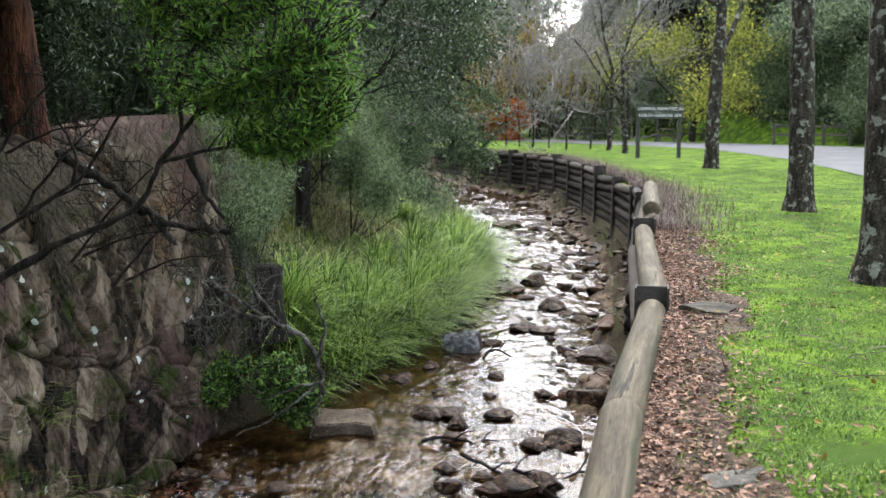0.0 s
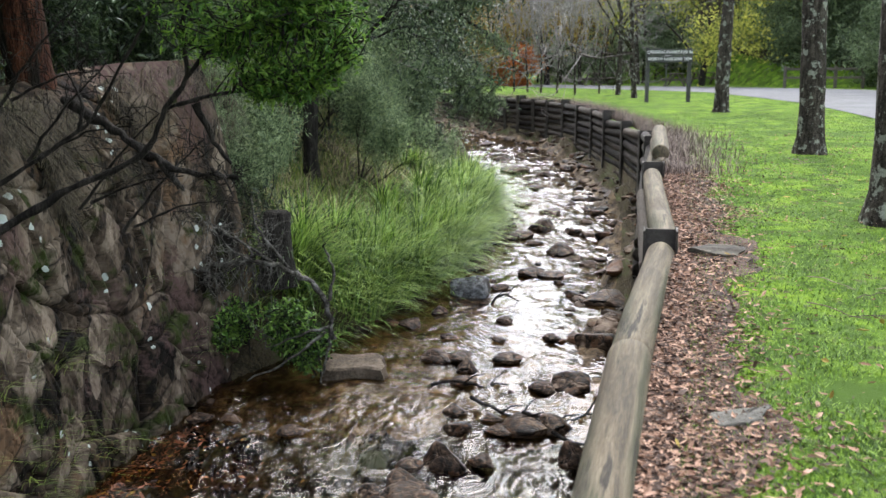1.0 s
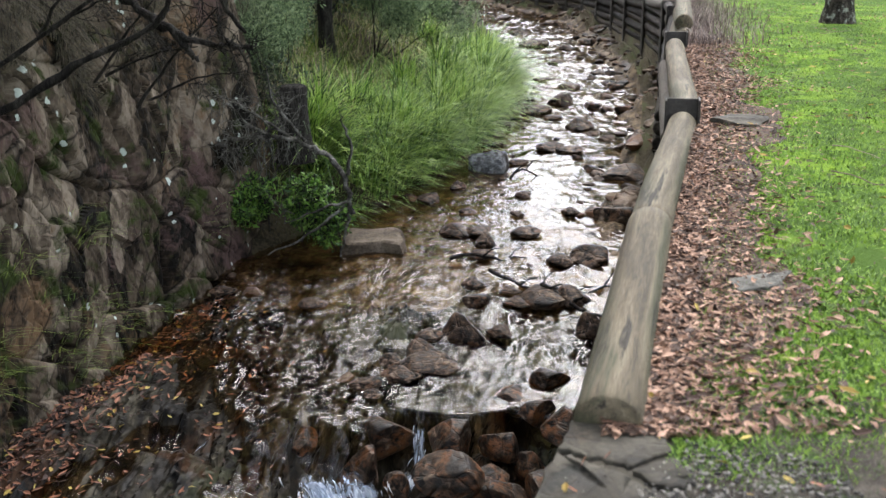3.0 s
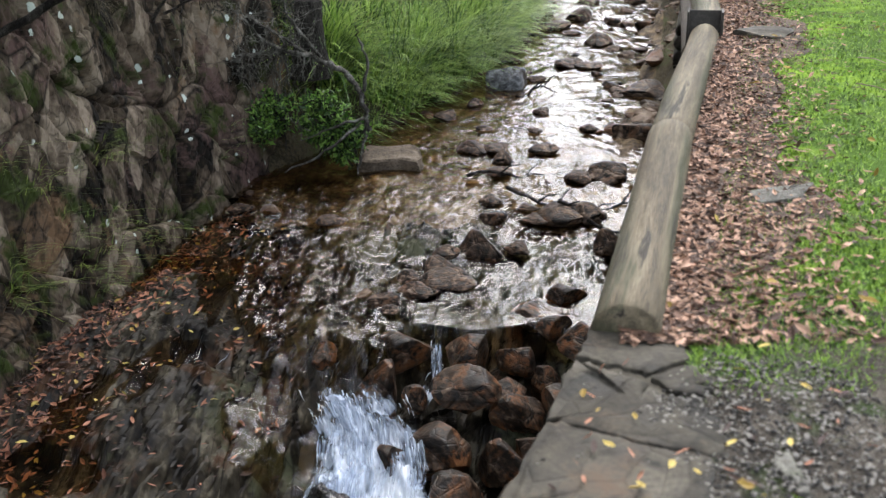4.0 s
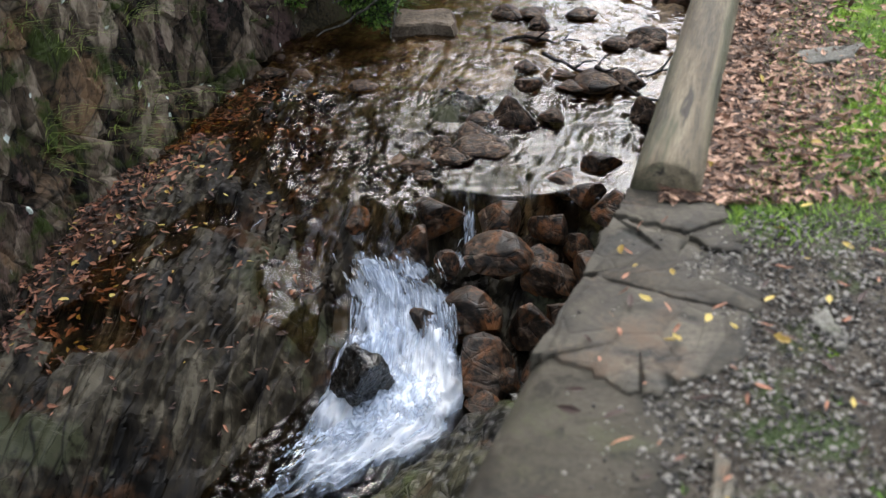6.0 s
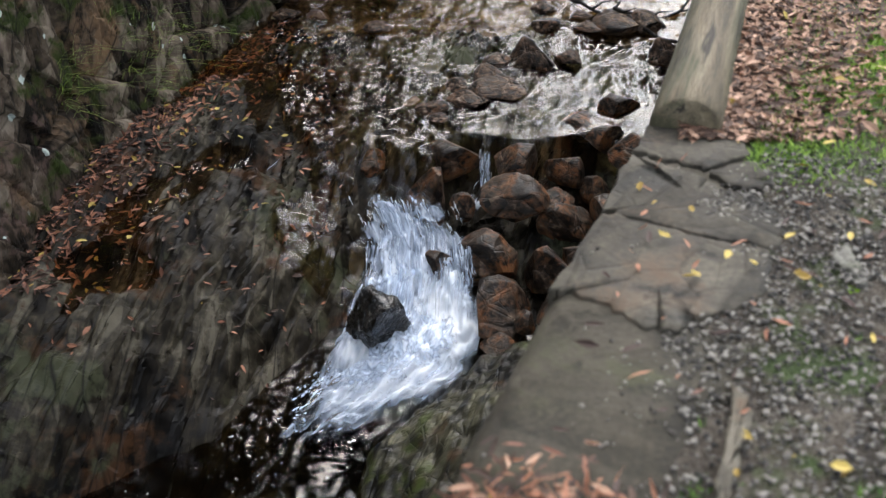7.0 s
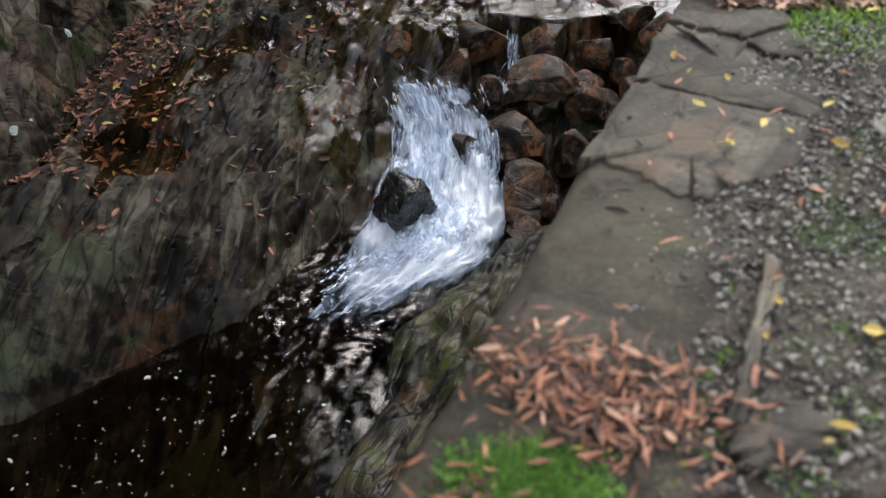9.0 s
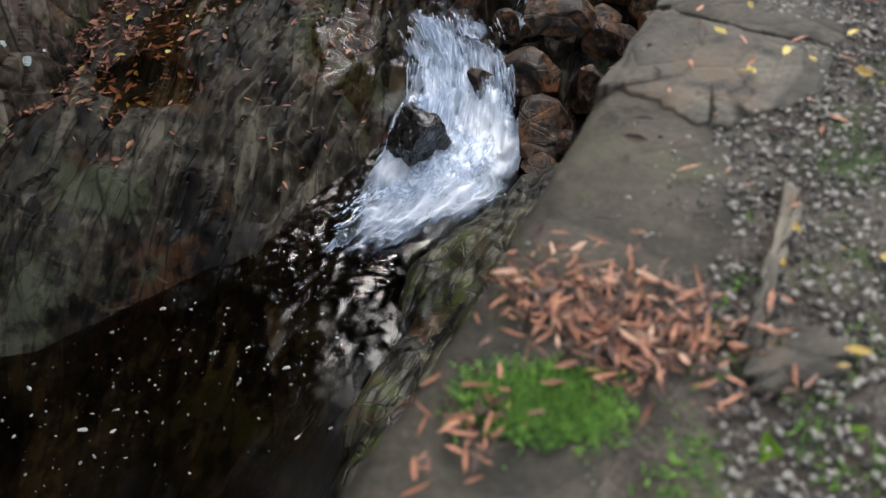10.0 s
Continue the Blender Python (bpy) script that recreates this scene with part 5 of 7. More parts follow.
# flat slab standing out of the creek
M_SLAB = material("brown_slab", [(0.036, 0.027, 0.018), (0.08, 0.062, 0.044), (0.125, 0.1, 0.074)], 3, 40, 0.8, 0.5, 30, spec=0.2)
bm = bmesh.new()
bmesh.ops.create_cube(bm, size=1.0)
bmesh.ops.subdivide_edges(bm, edges=list(bm.edges), cuts=14, use_grid_fill=True)
for q in bm.verts:
    c = q.co
    k = 1 + 0.34 * noise.noise(Vector((c.x * 2.2, c.y * 2.2, 4.0))) - 0.12 * c.z - 0.12 * c.x
    edge = max(abs(c.x), abs(c.y)) * 2
    q.co = Vector((c.x * 0.68 * k + 0.05 * c.y, c.y * 0.46 * k - 0.12 * c.x * abs(c.x), c.z * (0.2 - 0.07 * c.x) - 0.02 * (edge > 0.97) * (c.z > 0.4) + 0.012 * noise.noise(c * 6) + 0.02 * noise.noise(c * 2.2)))
flat_rock = new("flat_rock", bpy.data.meshes.new("flat_rock"))
bm.to_mesh(flat_rock.data)
bm.free()
flat_rock.data.materials.append(M_SLAB)
flat_rock.data.shade_smooth()
flat_rock.data.set_sharp_from_angle(angle=radians(32))
flat_rock.matrix_world = pose(-1.27, 10.42, -1.72, 7, -2, 4)
tagged(flat_rock, "flat grey brown slab of rock in the creek", "rock")

# scattered small stones in the creek and along its margins
r = np.random.default_rng(5)
sy = r.uniform(7.4, 44, 300)
su = r.beta(0.45, 0.35, 300)
sxp = left_x(sy) + 0.05 + (wall_x(sy) - 0.25 - left_x(sy)) * su
ss = r.gamma(2.2, 0.055, 300).clip(0.05, 0.4)
protos = []
for me in ROCKS[:4]:
    low = rock_mesh("pebble", 500 + len(protos), (1, 0.85, 0.5), M_ROCK, 2)
    pv = np.array([v.co for v in low.vertices])
    pf = np.array([tuple(p.vertices) for p in low.polygons])
    protos.append((pv, pf))


def scatter(name, xs, ys, zs, sizes, mat, label, category, seed):
    q = np.random.default_rng(seed)
    V, F, off = [], [], 0
    for i, (x, y, z, s) in enumerate(zip(xs, ys, zs, sizes)):
        pv, pf = protos[i % len(protos)]
        a = q.uniform(0, 6.28)
        ca, sa = math.cos(a), math.sin(a)
        w = pv * s * 0.5
        V.append(np.stack([w[:, 0] * ca - w[:, 1] * sa + x, w[:, 0] * sa + w[:, 1] * ca + y, w[:, 2] + z], -1))
        F.append(pf + off)
        off += len(pv)
    ob = mesh_ob(name, np.concatenate(V), np.concatenate(F), mat, None, False)
    return tagged(ob, label, category, kind="stuff")


scatter("creek_stones", sxp, sy, water_z(sy) - 0.015, ss, M_ROCK, "many small wet brown stones along the creek", "stones", 3)
my = 11.5 + 33 * r.uniform(0, 1, 420) ** 1.3
mx = wall_x(my) - 0.1 - np.abs(r.normal(size=420)) * 0.5
scatter("rubble", mx, my, np.maximum(ground_z(mx, my), water_z(my)) - 0.01, r.gamma(2.2, 0.1, 420).clip(0.08, 0.6), M_ROCK, "brown rubble heaped at the foot of the log wall", "stones", 4)
# gravel beside the cap
gx = r.uniform(0.25, 2.4, 34000)
gyy = r.uniform(0.3, 2.75, 34000)
keep = (gx > wall_x(gyy) + 0.36 + 0.15 * vnoise(gyy * 5, gx * 5, 0, 3)) & (gx < 1.7 + 0.3 * vnoise(gyy * 2, gx * 2, 0, 8)) & (gyy < 2.35 - 0.25 * gx + 0.4 * vnoise(gx * 3, gyy * 3, 0, 9) + 0.3)
gx, gyy = gx[keep], gyy[keep]
protos_full = protos
protos = []
for k in range(4):
    low = rock_mesh("pebble", 600 + k, (1, 0.85, 0.6), M_GRAVEL, 1)
    protos.append((np.array([v.co for v in low.vertices]), np.array([tuple(p.vertices) for p in low.polygons])))
scatter("gravel", gx, gyy, lawn_z(gx, gyy) - 0.004, r.gamma(2.4, 0.0048, len(gx)).clip(0.004, 0.028), M_GRAVEL, "loose grey gravel beside the stone wall", "gravel", 6)
nx_ = r.uniform(-0.4, 0.8, 9000)
ny_ = r.uniform(0.2, 2.6, 9000)
nu_ = nx_ - wall_x(ny_) + 0.05
spill = 0.05 + 0.9 * np.clip((nu_ - 0.3) / 0.25, 0, 1) * (ny_ < 1.62) + 0.55 * np.exp(-((ny_ - 1.49) / 0.05) ** 2) * (nu_ > 0.12) + 0.35 * np.exp(-((ny_ - 1.15) / 0.12) ** 2) * (nu_ > 0.2)
on_cap = (nu_ > 0.04) & (nu_ < 0.56) & (r.uniform(0, 1, 9000) < spill * (0.5 + 0.8 * vnoise(nx_ * 9, ny_ * 9, 0, 17)))
scatter("grit", nx_[on_cap], ny_[on_cap], 0 * nx_[on_cap] + np.where(ny_[on_cap] > 1.6, 0.024, 0.014), r.gamma(2.2, 0.0042, on_cap.sum()).clip(0.004, 0.02), M_GRAVEL, "scattered grit on the cap stones", "gravel", 7)
protos = protos_full
# bare gravelly soil under it
M_SOIL = material("gravelly_soil", [(0.02, 0.015, 0.010), (0.05, 0.039, 0.028), (0.095, 0.08, 0.062)], 6, 90, 0.95, 0.9, 70, spots=[((0.035, 0.055, 0.012), 2.2, 0.54, 0.62)])
ux, uy = np.meshgrid(np.linspace(0, 1, 50), np.linspace(-3, 2.9, 90))
SXg = wall_x(uy) + 0.4 + ux * (1.25 - 0.2 * uy.clip(0, 3) + 0.25 * vnoise(uy * 2.5, 0, 0, 6))
soil = mesh_ob("gravel_path", np.stack([SXg, uy, lawn_z(SXg, uy) - 0.012 + 0.008 * fbm(SXg * 6, uy * 6, 0, 3, 5) - 0.02 * (ux > 0.96)], -1).reshape(-1, 3), grid_faces(90, 50), M_SOIL, smooth=True)
tagged(soil, "bare dark gravelly soil beside the wall", "path", kind="structure")


# ---- dead leaves ----
M_PILE = material("rust_leaves", [(0.026, 0.011, 0.007), (0.105, 0.04, 0.022), (0.23, 0.098, 0.054)], 3, 20, 0.7, 0.1, island=0.9, spots=[((0.04, 0.024, 0.014), 3, 0.55, 0.7)])

def litter(name, xs, ys, size, mat, label, lift=0.008, zf=ground_z, aspect=0.3):
    n = len(xs)
    z = zf(xs, ys) + lift + rng.uniform(0, 0.02, n)
    ax = rng.normal(size=(n, 3)) * [1, 1, 0.22]
    c = np.stack([xs, ys, z], -1)
    ax = unit(ax)
    side = unit(np.cross(ax, np.array([0, 0, 1.0]) + rng.normal(size=(n, 3)) * 0.35))
    up = np.cross(side, ax)
    s = (size * (1 + 0.35 * rng.normal(size=n))).clip(size * 0.4, size * 2)[:, None]
    w = s * aspect * 0.5 * rng.uniform(0.6, 1.3, n)[:, None]
    curl = rng.uniform(-0.12, 0.22, n)[:, None] * s
    rows = [c - ax * s * 0.5, c - ax * s * 0.15 + side * w + up * w * 0.35, c - ax * s * 0.15 - up * curl * 0.3, c - ax * s * 0.15 - side * w + up * w * 0.35,
            c + ax * s * 0.2 + side * w * 0.85 + up * w * 0.3, c + ax * s * 0.2 - up * curl * 0.2, c + ax * s * 0.2 - side * w * 0.85 + up * w * 0.3, c + ax * s * 0.5 + up * curl]
    v = np.stack(rows, 1).reshape(-1, 3)
    b = np.arange(n)[:, None] * 8
    t = np.array([[0, 1, 2], [0, 2, 3], [1, 4, 5], [1, 5, 2], [2, 5, 6], [2, 6, 3], [4, 7, 5], [5, 7, 6]])
    f = np.concatenate([b + q[None] for q in t], 0)
    ob = mesh_ob(name, v, f, mat)
    return tagged(ob, label, "leaves", kind="stuff")


bx, by = np.meshgrid(np.linspace(0, 1, 24), np.arange(2.76, 16, 0.08))
bw = 0.62 + 0.22 * fbm(by * 1.3, 0, 0, 3, 14)
BX = wall_x(by) + 0.04 + bx * bw
band = mesh_ob("soil_strip", np.stack([BX, by, lawn_z(BX, by) - 0.008 - 0.03 * (bx > 0.97)], -1).reshape(-1, 3), grid_faces(*BX.shape), material("leaf_mould", [(0.02, 0.013, 0.009), (0.05, 0.03, 0.02), (0.09, 0.055, 0.04)], 5, 60, 0.95, 0.6, 50), smooth=True)
tagged(band, "dark leaf mould along the log rail", "soil", kind="structure")
n = 21000
ly = 2.62 + 11.5 * rng.uniform(0, 1, n) ** 1.25
lx = wall_x(ly) + 0.08 + np.abs(rng.normal(size=n)) * (0.36 + 0.1 * vnoise(ly * 1.5, 0, 0, 2)) + 0.05 * (ly > 9)
litter("leaf_litter", lx, ly, 0.047, M_LITTER, "drift of curled red brown dead leaves along the log rail", 0.006)
n = 760
a = rng.normal(size=(n, 2)) * [0.125, 0.075]
lx, ly = 0.055 + a[:, 0] + 0.25 * a[:, 1], 0.86 + a[:, 1] - 0.35 * a[:, 0]
ok = lx > wall_x(ly) + 0.0
lx, ly = lx[ok], ly[ok]
litter("leaf_pile", lx[::7], ly[::7], 0.05, M_LITTER, "heap of pale brown dead leaves on the wall cap", 0.034, lambda x, y: 0 * x + rng.uniform(0, 0.016, len(x)), 0.2)
litter("leaf_pile", lx, ly, 0.047, M_PILE, "heap of long rust red dead leaves on the wall cap", 0.03, lambda x, y: 0 * x + rng.uniform(0, 0.016, len(x)), 0.15)
n = 70
a = rng.normal(size=(n, 2)) * [0.06, 0.09]
lx, ly = -0.2 + a[:, 0], 0.58 + a[:, 1]
ok = lx > wall_x(ly) + 0.0
lx, ly = lx[ok], ly[ok]
litter("leaf_pile", lx, ly, 0.044, M_PILE, "few rust red dead leaves by the wall edge", 0.03, lambda x, y: 0 * x, 0.16)
n = 110
lx = rng.uniform(0.0, 1.5, n)
ly = rng.uniform(0.7, 2.5, n)
ok = lx > wall_x(ly) + 0.04
litter("fallen_leaves", lx[ok], ly[ok], 0.05, M_PILE, "scattered rust red leaves on stone and gravel", 0.03, lambda x, y: 0 * x, 0.22)
n = 60
lx = rng.uniform(-0.1, 1.6, n)
ly = rng.uniform(0.7, 3.2, n)
ok = lx > wall_x(ly) + 0.04
litter("yellow_leaves", lx[ok], ly[ok], 0.036, M_YELLOW, "scattered small yellow leaves on stone and gravel", 0.035, lambda x, y: 0 * x, 0.5)
n = 2600
lx = rng.uniform(0.9, 8, n)
ly = rng.uniform(2.5, 20, n)
ok = lx > wall_x(ly) + 0.4
litter("lawn_leaves", lx[ok], ly[ok], 0.048, M_LITTER, "dead leaves scattered over the mossy lawn", 0.025)
n = 160
lx = rng.uniform(0.9, 6, n)
ly = rng.uniform(2.5, 14, n)
ok = lx > wall_x(ly) + 0.3
litter("lawn_leaves", lx[ok], ly[ok], 0.05, M_YELLOW, "yellow leaves scattered over the mossy lawn", 0.03, ground_z, 0.5)
n = 3000
ly = rng.uniform(4.6, 9.4, n)
lx = left_x(ly) + 0.12 + np.abs(rng.normal(size=n)) * 0.33
litter("leaf_litter", lx, ly, 0.07, M_PILE, "wet rust red leaves gathered at the cliff foot", 0.015)
n = 480
lx = rng.uniform(-4, -1.7, n)
ly = rng.uniform(4.2, 8.5, n)
litter("leaf_litter", lx, ly, 0.065, M_PILE, "wet rust red leaves scattered over bedrock", 0.015)
n = 150
ly = rng.uniform(4.6, 9, n)
litter("leaf_litter", left_x(ly) + 0.15 + np.abs(rng.normal(size=n)) * 0.6, ly, 0.05, M_YELLOW, "yellow leaves scattered over bedrock", 0.03, ground_z, 0.5)

# ---- moss and lawn ----
n = 5000
q = rng.normal(size=(n, 2)) * [0.062, 0.038]
mxx, myy = -0.06 + q[:, 0], 0.64 + q[:, 1]
ok = mxx > wall_x(myy) + 0.03
blades("moss", np.stack([mxx, myy, 0 * mxx + 0.024], -1)[ok], 0.018, M_MOSS, None, 0.006, 0.8, None, "stuff", "cushion of bright green moss on the wall cap", 1)
n = 26000
mxx, myy = rng.uniform(0.1, 1.6, n), rng.uniform(0.3, 3.4, n)
mk = vnoise(mxx * 3.2, myy * 3.2, 0, 15) + 0.5 * vnoise(mxx * 9, myy * 9, 0, 16)
ok = (mxx > wall_x(myy) + 0.45) & (mk > 0.05 + 0.9 * (myy > 1.05) - 1.0 * (myy > 2.45 - 0.1 * mxx))
blades("moss", np.stack([mxx, myy, lawn_z(mxx, myy) - 0.012], -1)[ok], 0.018, M_MOSS, None, 0.006, 0.8, None, "stuff", "patches of green moss in the gravel", 1)
n = 190000
gyy = 2.25 + 0.35 * np.abs(rng.normal(size=n)) * rng.uniform(0, 1, n) + 26 * rng.uniform(0, 1, n) ** 1.8
gxx = wall_x(gyy) + 0.35 + rng.uniform(0, 1, n) ** 1.3 * (3 + gyy * 0.45)
mk = fbm(gxx * 1.1, gyy * 1.1, 0, 3, 17)
ok = mk + 0.12 * rng.normal(size=n) > -0.8 + 0.9 * np.exp(-((gyy - 2.2) / 0.5) ** 2) + 0.5 * np.exp(-((gxx - wall_x(gyy)) / 0.5) ** 2)
gxx, gyy = gxx[ok], gyy[ok]
blades("lawn_grass", np.stack([gxx, gyy, lawn_z(gxx, gyy) - 0.022], -1), 0.03, M_TURF, None, 0.009, 0.8, None, "stuff", "short mossy green lawn grass", 1)

# ---- bank grass ----
n = 17000
cr = np.random.default_rng(33)
nc = 95
cy, cd = cr.uniform(11.4, 22.5, nc), np.abs(cr.normal(size=nc)) * 0.6 + 0.05
ch_ = cr.uniform(0.7, 1.25, nc)
clump = rng.integers(0, nc, n)
ang = rng.uniform(0, 6.283, n)
rad = 0.13 * np.sqrt(rng.uniform(0, 1, n))
gyy = cy[clump] + rad * np.sin(ang)
gxx = (left_x(cy) - cd)[clump] + rad * np.cos(ang)
sp = np.stack([np.cos(ang) * rng.uniform(0.2, 1, n) + 0.35, np.sin(ang) - 0.15, 0 * ang], -1)
groups = [(clump % 3 == k) for k in range(3)]
for k, hgt in enumerate((0.62, 0.8, 0.95)):
    g_ = groups[k]
    blades("tussock_grass", np.stack([gxx, gyy, ground_z(gxx, gyy) - 0.03], -1)[g_], hgt, M_TUSSOCK, None, 0.028, 0.75, unit(sp)[g_], "stuff", "lush bright green tussock grass arching to the creek", 6, 0.12)
n = 16000
gyy = rng.uniform(10.5, 24, n)
gxx = left_x(gyy) - rng.uniform(0.3, 4.5, n)
ok = vnoise(gxx * 1.6, gyy * 1.6, 0, 19) > -0.35
gxx, gyy = gxx[ok], gyy[ok]
blades("dry_grass", np.stack([gxx, gyy, ground_z(gxx, gyy) - 0.03], -1), 0.38, M_GRASSD, None, 0.02, 0.9, None, "stuff", "rank dry and green grass on the bank", 3)
n = 16000
gyy = rng.uniform(10.5, 24, n)
gxx = left_x(gyy) - rng.uniform(0.3, 4.5, n)
blades("bank_grass", np.stack([gxx, gyy, ground_z(gxx, gyy) - 0.03], -1), 0.33, M_GRASS, None, 0.022, 0.9, None, "stuff", "green grass growing through dry grass on the bank", 3)
n = 3000
gyy = rng.uniform(10.8, 23, n)
gxx = left_x(gyy) + 0.1 - np.abs(rng.normal(size=n)) * 0.35
blades("margin_grass", np.stack([gxx, gyy, np.maximum(ground_z(gxx, gyy), water_z(gyy)) - 0.03], -1), 0.42, M_TUSSOCK, None, 0.02, 0.95, np.tile([1.0, -0.35, 0], (n, 1)), "stuff", "green grass overhanging the water's edge", 4, 0.3)
sy2 = rng.uniform(10.9, 21, 110)
sx2 = left_x(sy2) + 0.12 + np.abs(rng.normal(size=110)) * 0.28
scatter("margin_stones", sx2, sy2, water_z(sy2) - 0.01, rng.gamma(2.2, 0.06, 110).clip(0.06, 0.36), M_ROCK, "brown stones along the grassy margin of the creek", "stones", 12)
# hanging dry grass on the cliff
n = 24000
gyy = rng.uniform(5.2, 11, n)
gh = rng.uniform(1.7, 3.5, n)
mk = fbm(gyy * 2.4, gh * 2.0, 0, 3, 23) + 0.5 * (gh - 2.5) + 1.0 * np.clip(gh - 2.95, 0, 1)
ok = mk > 0.55
gyy, gh = gyy[ok], gh[ok]
gz = np.where(gyy > 7, water_z(gyy), bed_z(left_x(gyy), gyy)) + gh
gxx = left_x(gyy) + 0.25 - 0.15 * gh - 0.05 * np.clip(gh - 2, 0, 2) ** 2
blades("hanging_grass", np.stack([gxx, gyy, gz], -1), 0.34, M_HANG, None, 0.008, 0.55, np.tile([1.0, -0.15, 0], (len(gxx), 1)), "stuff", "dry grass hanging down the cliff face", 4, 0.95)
n = 1500
gyy = rng.uniform(6, 10, n)
gh = rng.uniform(0.2, 1.6, n)
ok = fbm(gyy * 2.2, gh * 2.0, 5, 3, 29) > 0.62
gyy, gh = gyy[ok], gh[ok]
gz = np.where(gyy > 7, water_z(gyy), bed_z(left_x(gyy), gyy)) + gh
blades("cliff_grass", np.stack([left_x(gyy) + 0.25 - 0.15 * gh, gyy, gz], -1), 0.2, M_GRASS, None, 0.008, 1.6, np.tile([1.0, -0.1, 0], (len(gyy), 1)), "stuff", "tufts of green grass in cliff cracks", 3)
# dry stalks behind the log wall
n = 11000
gyy = rng.uniform(13.2, 40, n)
gxx = wall_x(gyy) + 0.1 + np.abs(rng.normal(size=n)) * (0.3 + 0.22 * (gyy < 22))
M_STALK = material("dry_stalks", [(0.06, 0.042, 0.036), (0.13, 0.095, 0.08), (0.22, 0.17, 0.145)], 1, 5, 0.9, 0, island=0.7)
blades("dry_stalks", np.stack([gxx, gyy, lawn_z(gxx, gyy) - 0.03], -1), 0.27, M_STALK, None, 0.011, 0.7, None, "stuff", "dry mauve brown weed stalks behind the log wall", 2)


# ---- trees ----
tree(on(4.5, 9.75), 13, 0.25, 1, M_BARK, None, label="large grey lichen-spotted bare tree on the lawn", group="lawn trees", lean=(0.0, 0, 1), trunk_share=0.6)
tree(on(5.8, 16.2), 13, 0.22, 2, M_BARK, None, label="lichen-spotted grey tree with bare twigs on the lawn", group="lawn trees", lean=(0.02, 0, 1), trunk_share=0.55)
tree(on(7.45, 28.7), 12, 0.22, 3, M_BARK, None, label="lichen-spotted grey bare tree on the lawn", group="lawn trees", depth=5, trunk_share=0.42, lean=(-0.02, 0, 1), twig=M_TWIG)
birch = tree(on(6.75, 39.8), 11, 0.12, 4, M_BARK, None, label="slender bare tree with pale twigs beside the sign", group="lawn trees", depth=5, trunk_share=0.35, lean=(-0.08, 0, 1), twig=M_TWIG)
tree(on(6.65, 43.7), 9, 0.12, 14, M_BARK, None, label="dark bare tree on the lawn", group="lawn trees", depth=4, trunk_share=0.4, lean=(0.08, 0, 1))
sapling = tree(on(4.83, 44.4), 5.6, 0.055, 8, M_BARK, None, label="slim bare sapling with upright pale twigs", group="roadside saplings", depth=4, trunk_share=0.3, up=0.9, kink=0.05, twig=M_TWIG)
for i, (x, y) in enumerate(((6.02, 45.2), (4.2, 46.7), (3.5, 47.5), (2.9, 48.3), (2.3, 49.2))):
    copy_thing(sapling, pose(*on(x, y), 0, 0, 71 * i + 40) @ Matrix.Scale(0.9 + 0.06 * (i % 3), 4))
yellow = tree(on(13.9, 59), 7.4, 0.24, 21, M_BARKD, M_LEAFY, 0.14, 18, 1.1, 4, 3, (0.1, 0, 1), 0.2, "spreading tree with yellow green autumn leaves", aspect=0.7)
orange = tree(on(5.0, 63), 6.6, 0.2, 22, M_BARKD, M_LEAFO, 0.14, 12, 0.8, 4, 3, (0, 0, 1), 0.25, "tree with ochre autumn leaves by the road", group="autumn trees", aspect=0.7)
copy_thing(orange, pose(*on(1.6, 66), 0, 0, 80))
copy_thing(orange, pose(*on(-1.5, 60), 0, 0, 200) @ Matrix.Scale(0.9, 4))
tree(on(3.2, 62), 2.3, 0.07, 23, M_BARKD, M_LEAFR, 0.13, 40, 0.5, 3, 3, (0, 0, 1), 0.2, "small rust orange autumn tree", aspect=0.7)
for i, (x, y, s) in enumerate(((11, 64, 1.2), (7.2, 64, 1.1), (14, 70, 1.3), (9, 66, 0.9), (12, 68, 1.0), (6.5, 70, 1.0), (3, 72, 1.1), (9.8, 70, 1.2), (0, 74, 1.0))):
    copy_thing(birch, pose(*on(x, y), 0, 0, 53 * i) @ Matrix.Scale(s, 4))
# woods behind
wood_a = tree(on(24, 72), 15, 0.35, 31, M_BARKD, M_LEAFW, 0.3, 42, 1.6, 4, 3, (0, 0, 1), 0.3, "dark green evergreen tree on the hillside", group="hillside woods", aspect=0.5)
wood_b = tree(on(30, 66), 13, 0.3, 32, M_BARKD, M_LEAFW, 0.28, 42, 1.5, 4, 3, (0, 0, 1), 0.2, "grey green evergreen tree on the hillside", group="hillside woods", aspect=0.5)
wr = np.random.default_rng(91)
for i in range(34):
    u = wr.uniform(0, 1)
    x = -22 + 62 * u
    y = (66 - 0.55 * x) / 0.83 + wr.uniform(2, 30)
    if -0.02 < x / y < 0.2:
        continue
    copy_thing(wood_a if i % 2 else wood_b, pose(*on(x, y), 0, 0, wr.uniform(0, 360)) @ Matrix.Scale(wr.uniform(0.75, 1.2), 4))
for i in range(10):
    y = wr.uniform(20, 60)
    x = wr.uniform(25, 40)
    copy_thing(wood_b if i % 2 else wood_a, pose(*on(x, y), 0, 0, wr.uniform(0, 360)) @ Matrix.Scale(wr.uniform(0.6, 0.9), 4))
shrub = tree(on(21.5, 52), 3.4, 0.06, 41, M_BARKD, M_LEAFM, 0.14, 60, 0.7, 3, 4, (0, 0, 1), 0.08, "bushy grey green shrub at the wood's edge", "shrub", "wood-edge shrubs", aspect=0.35)
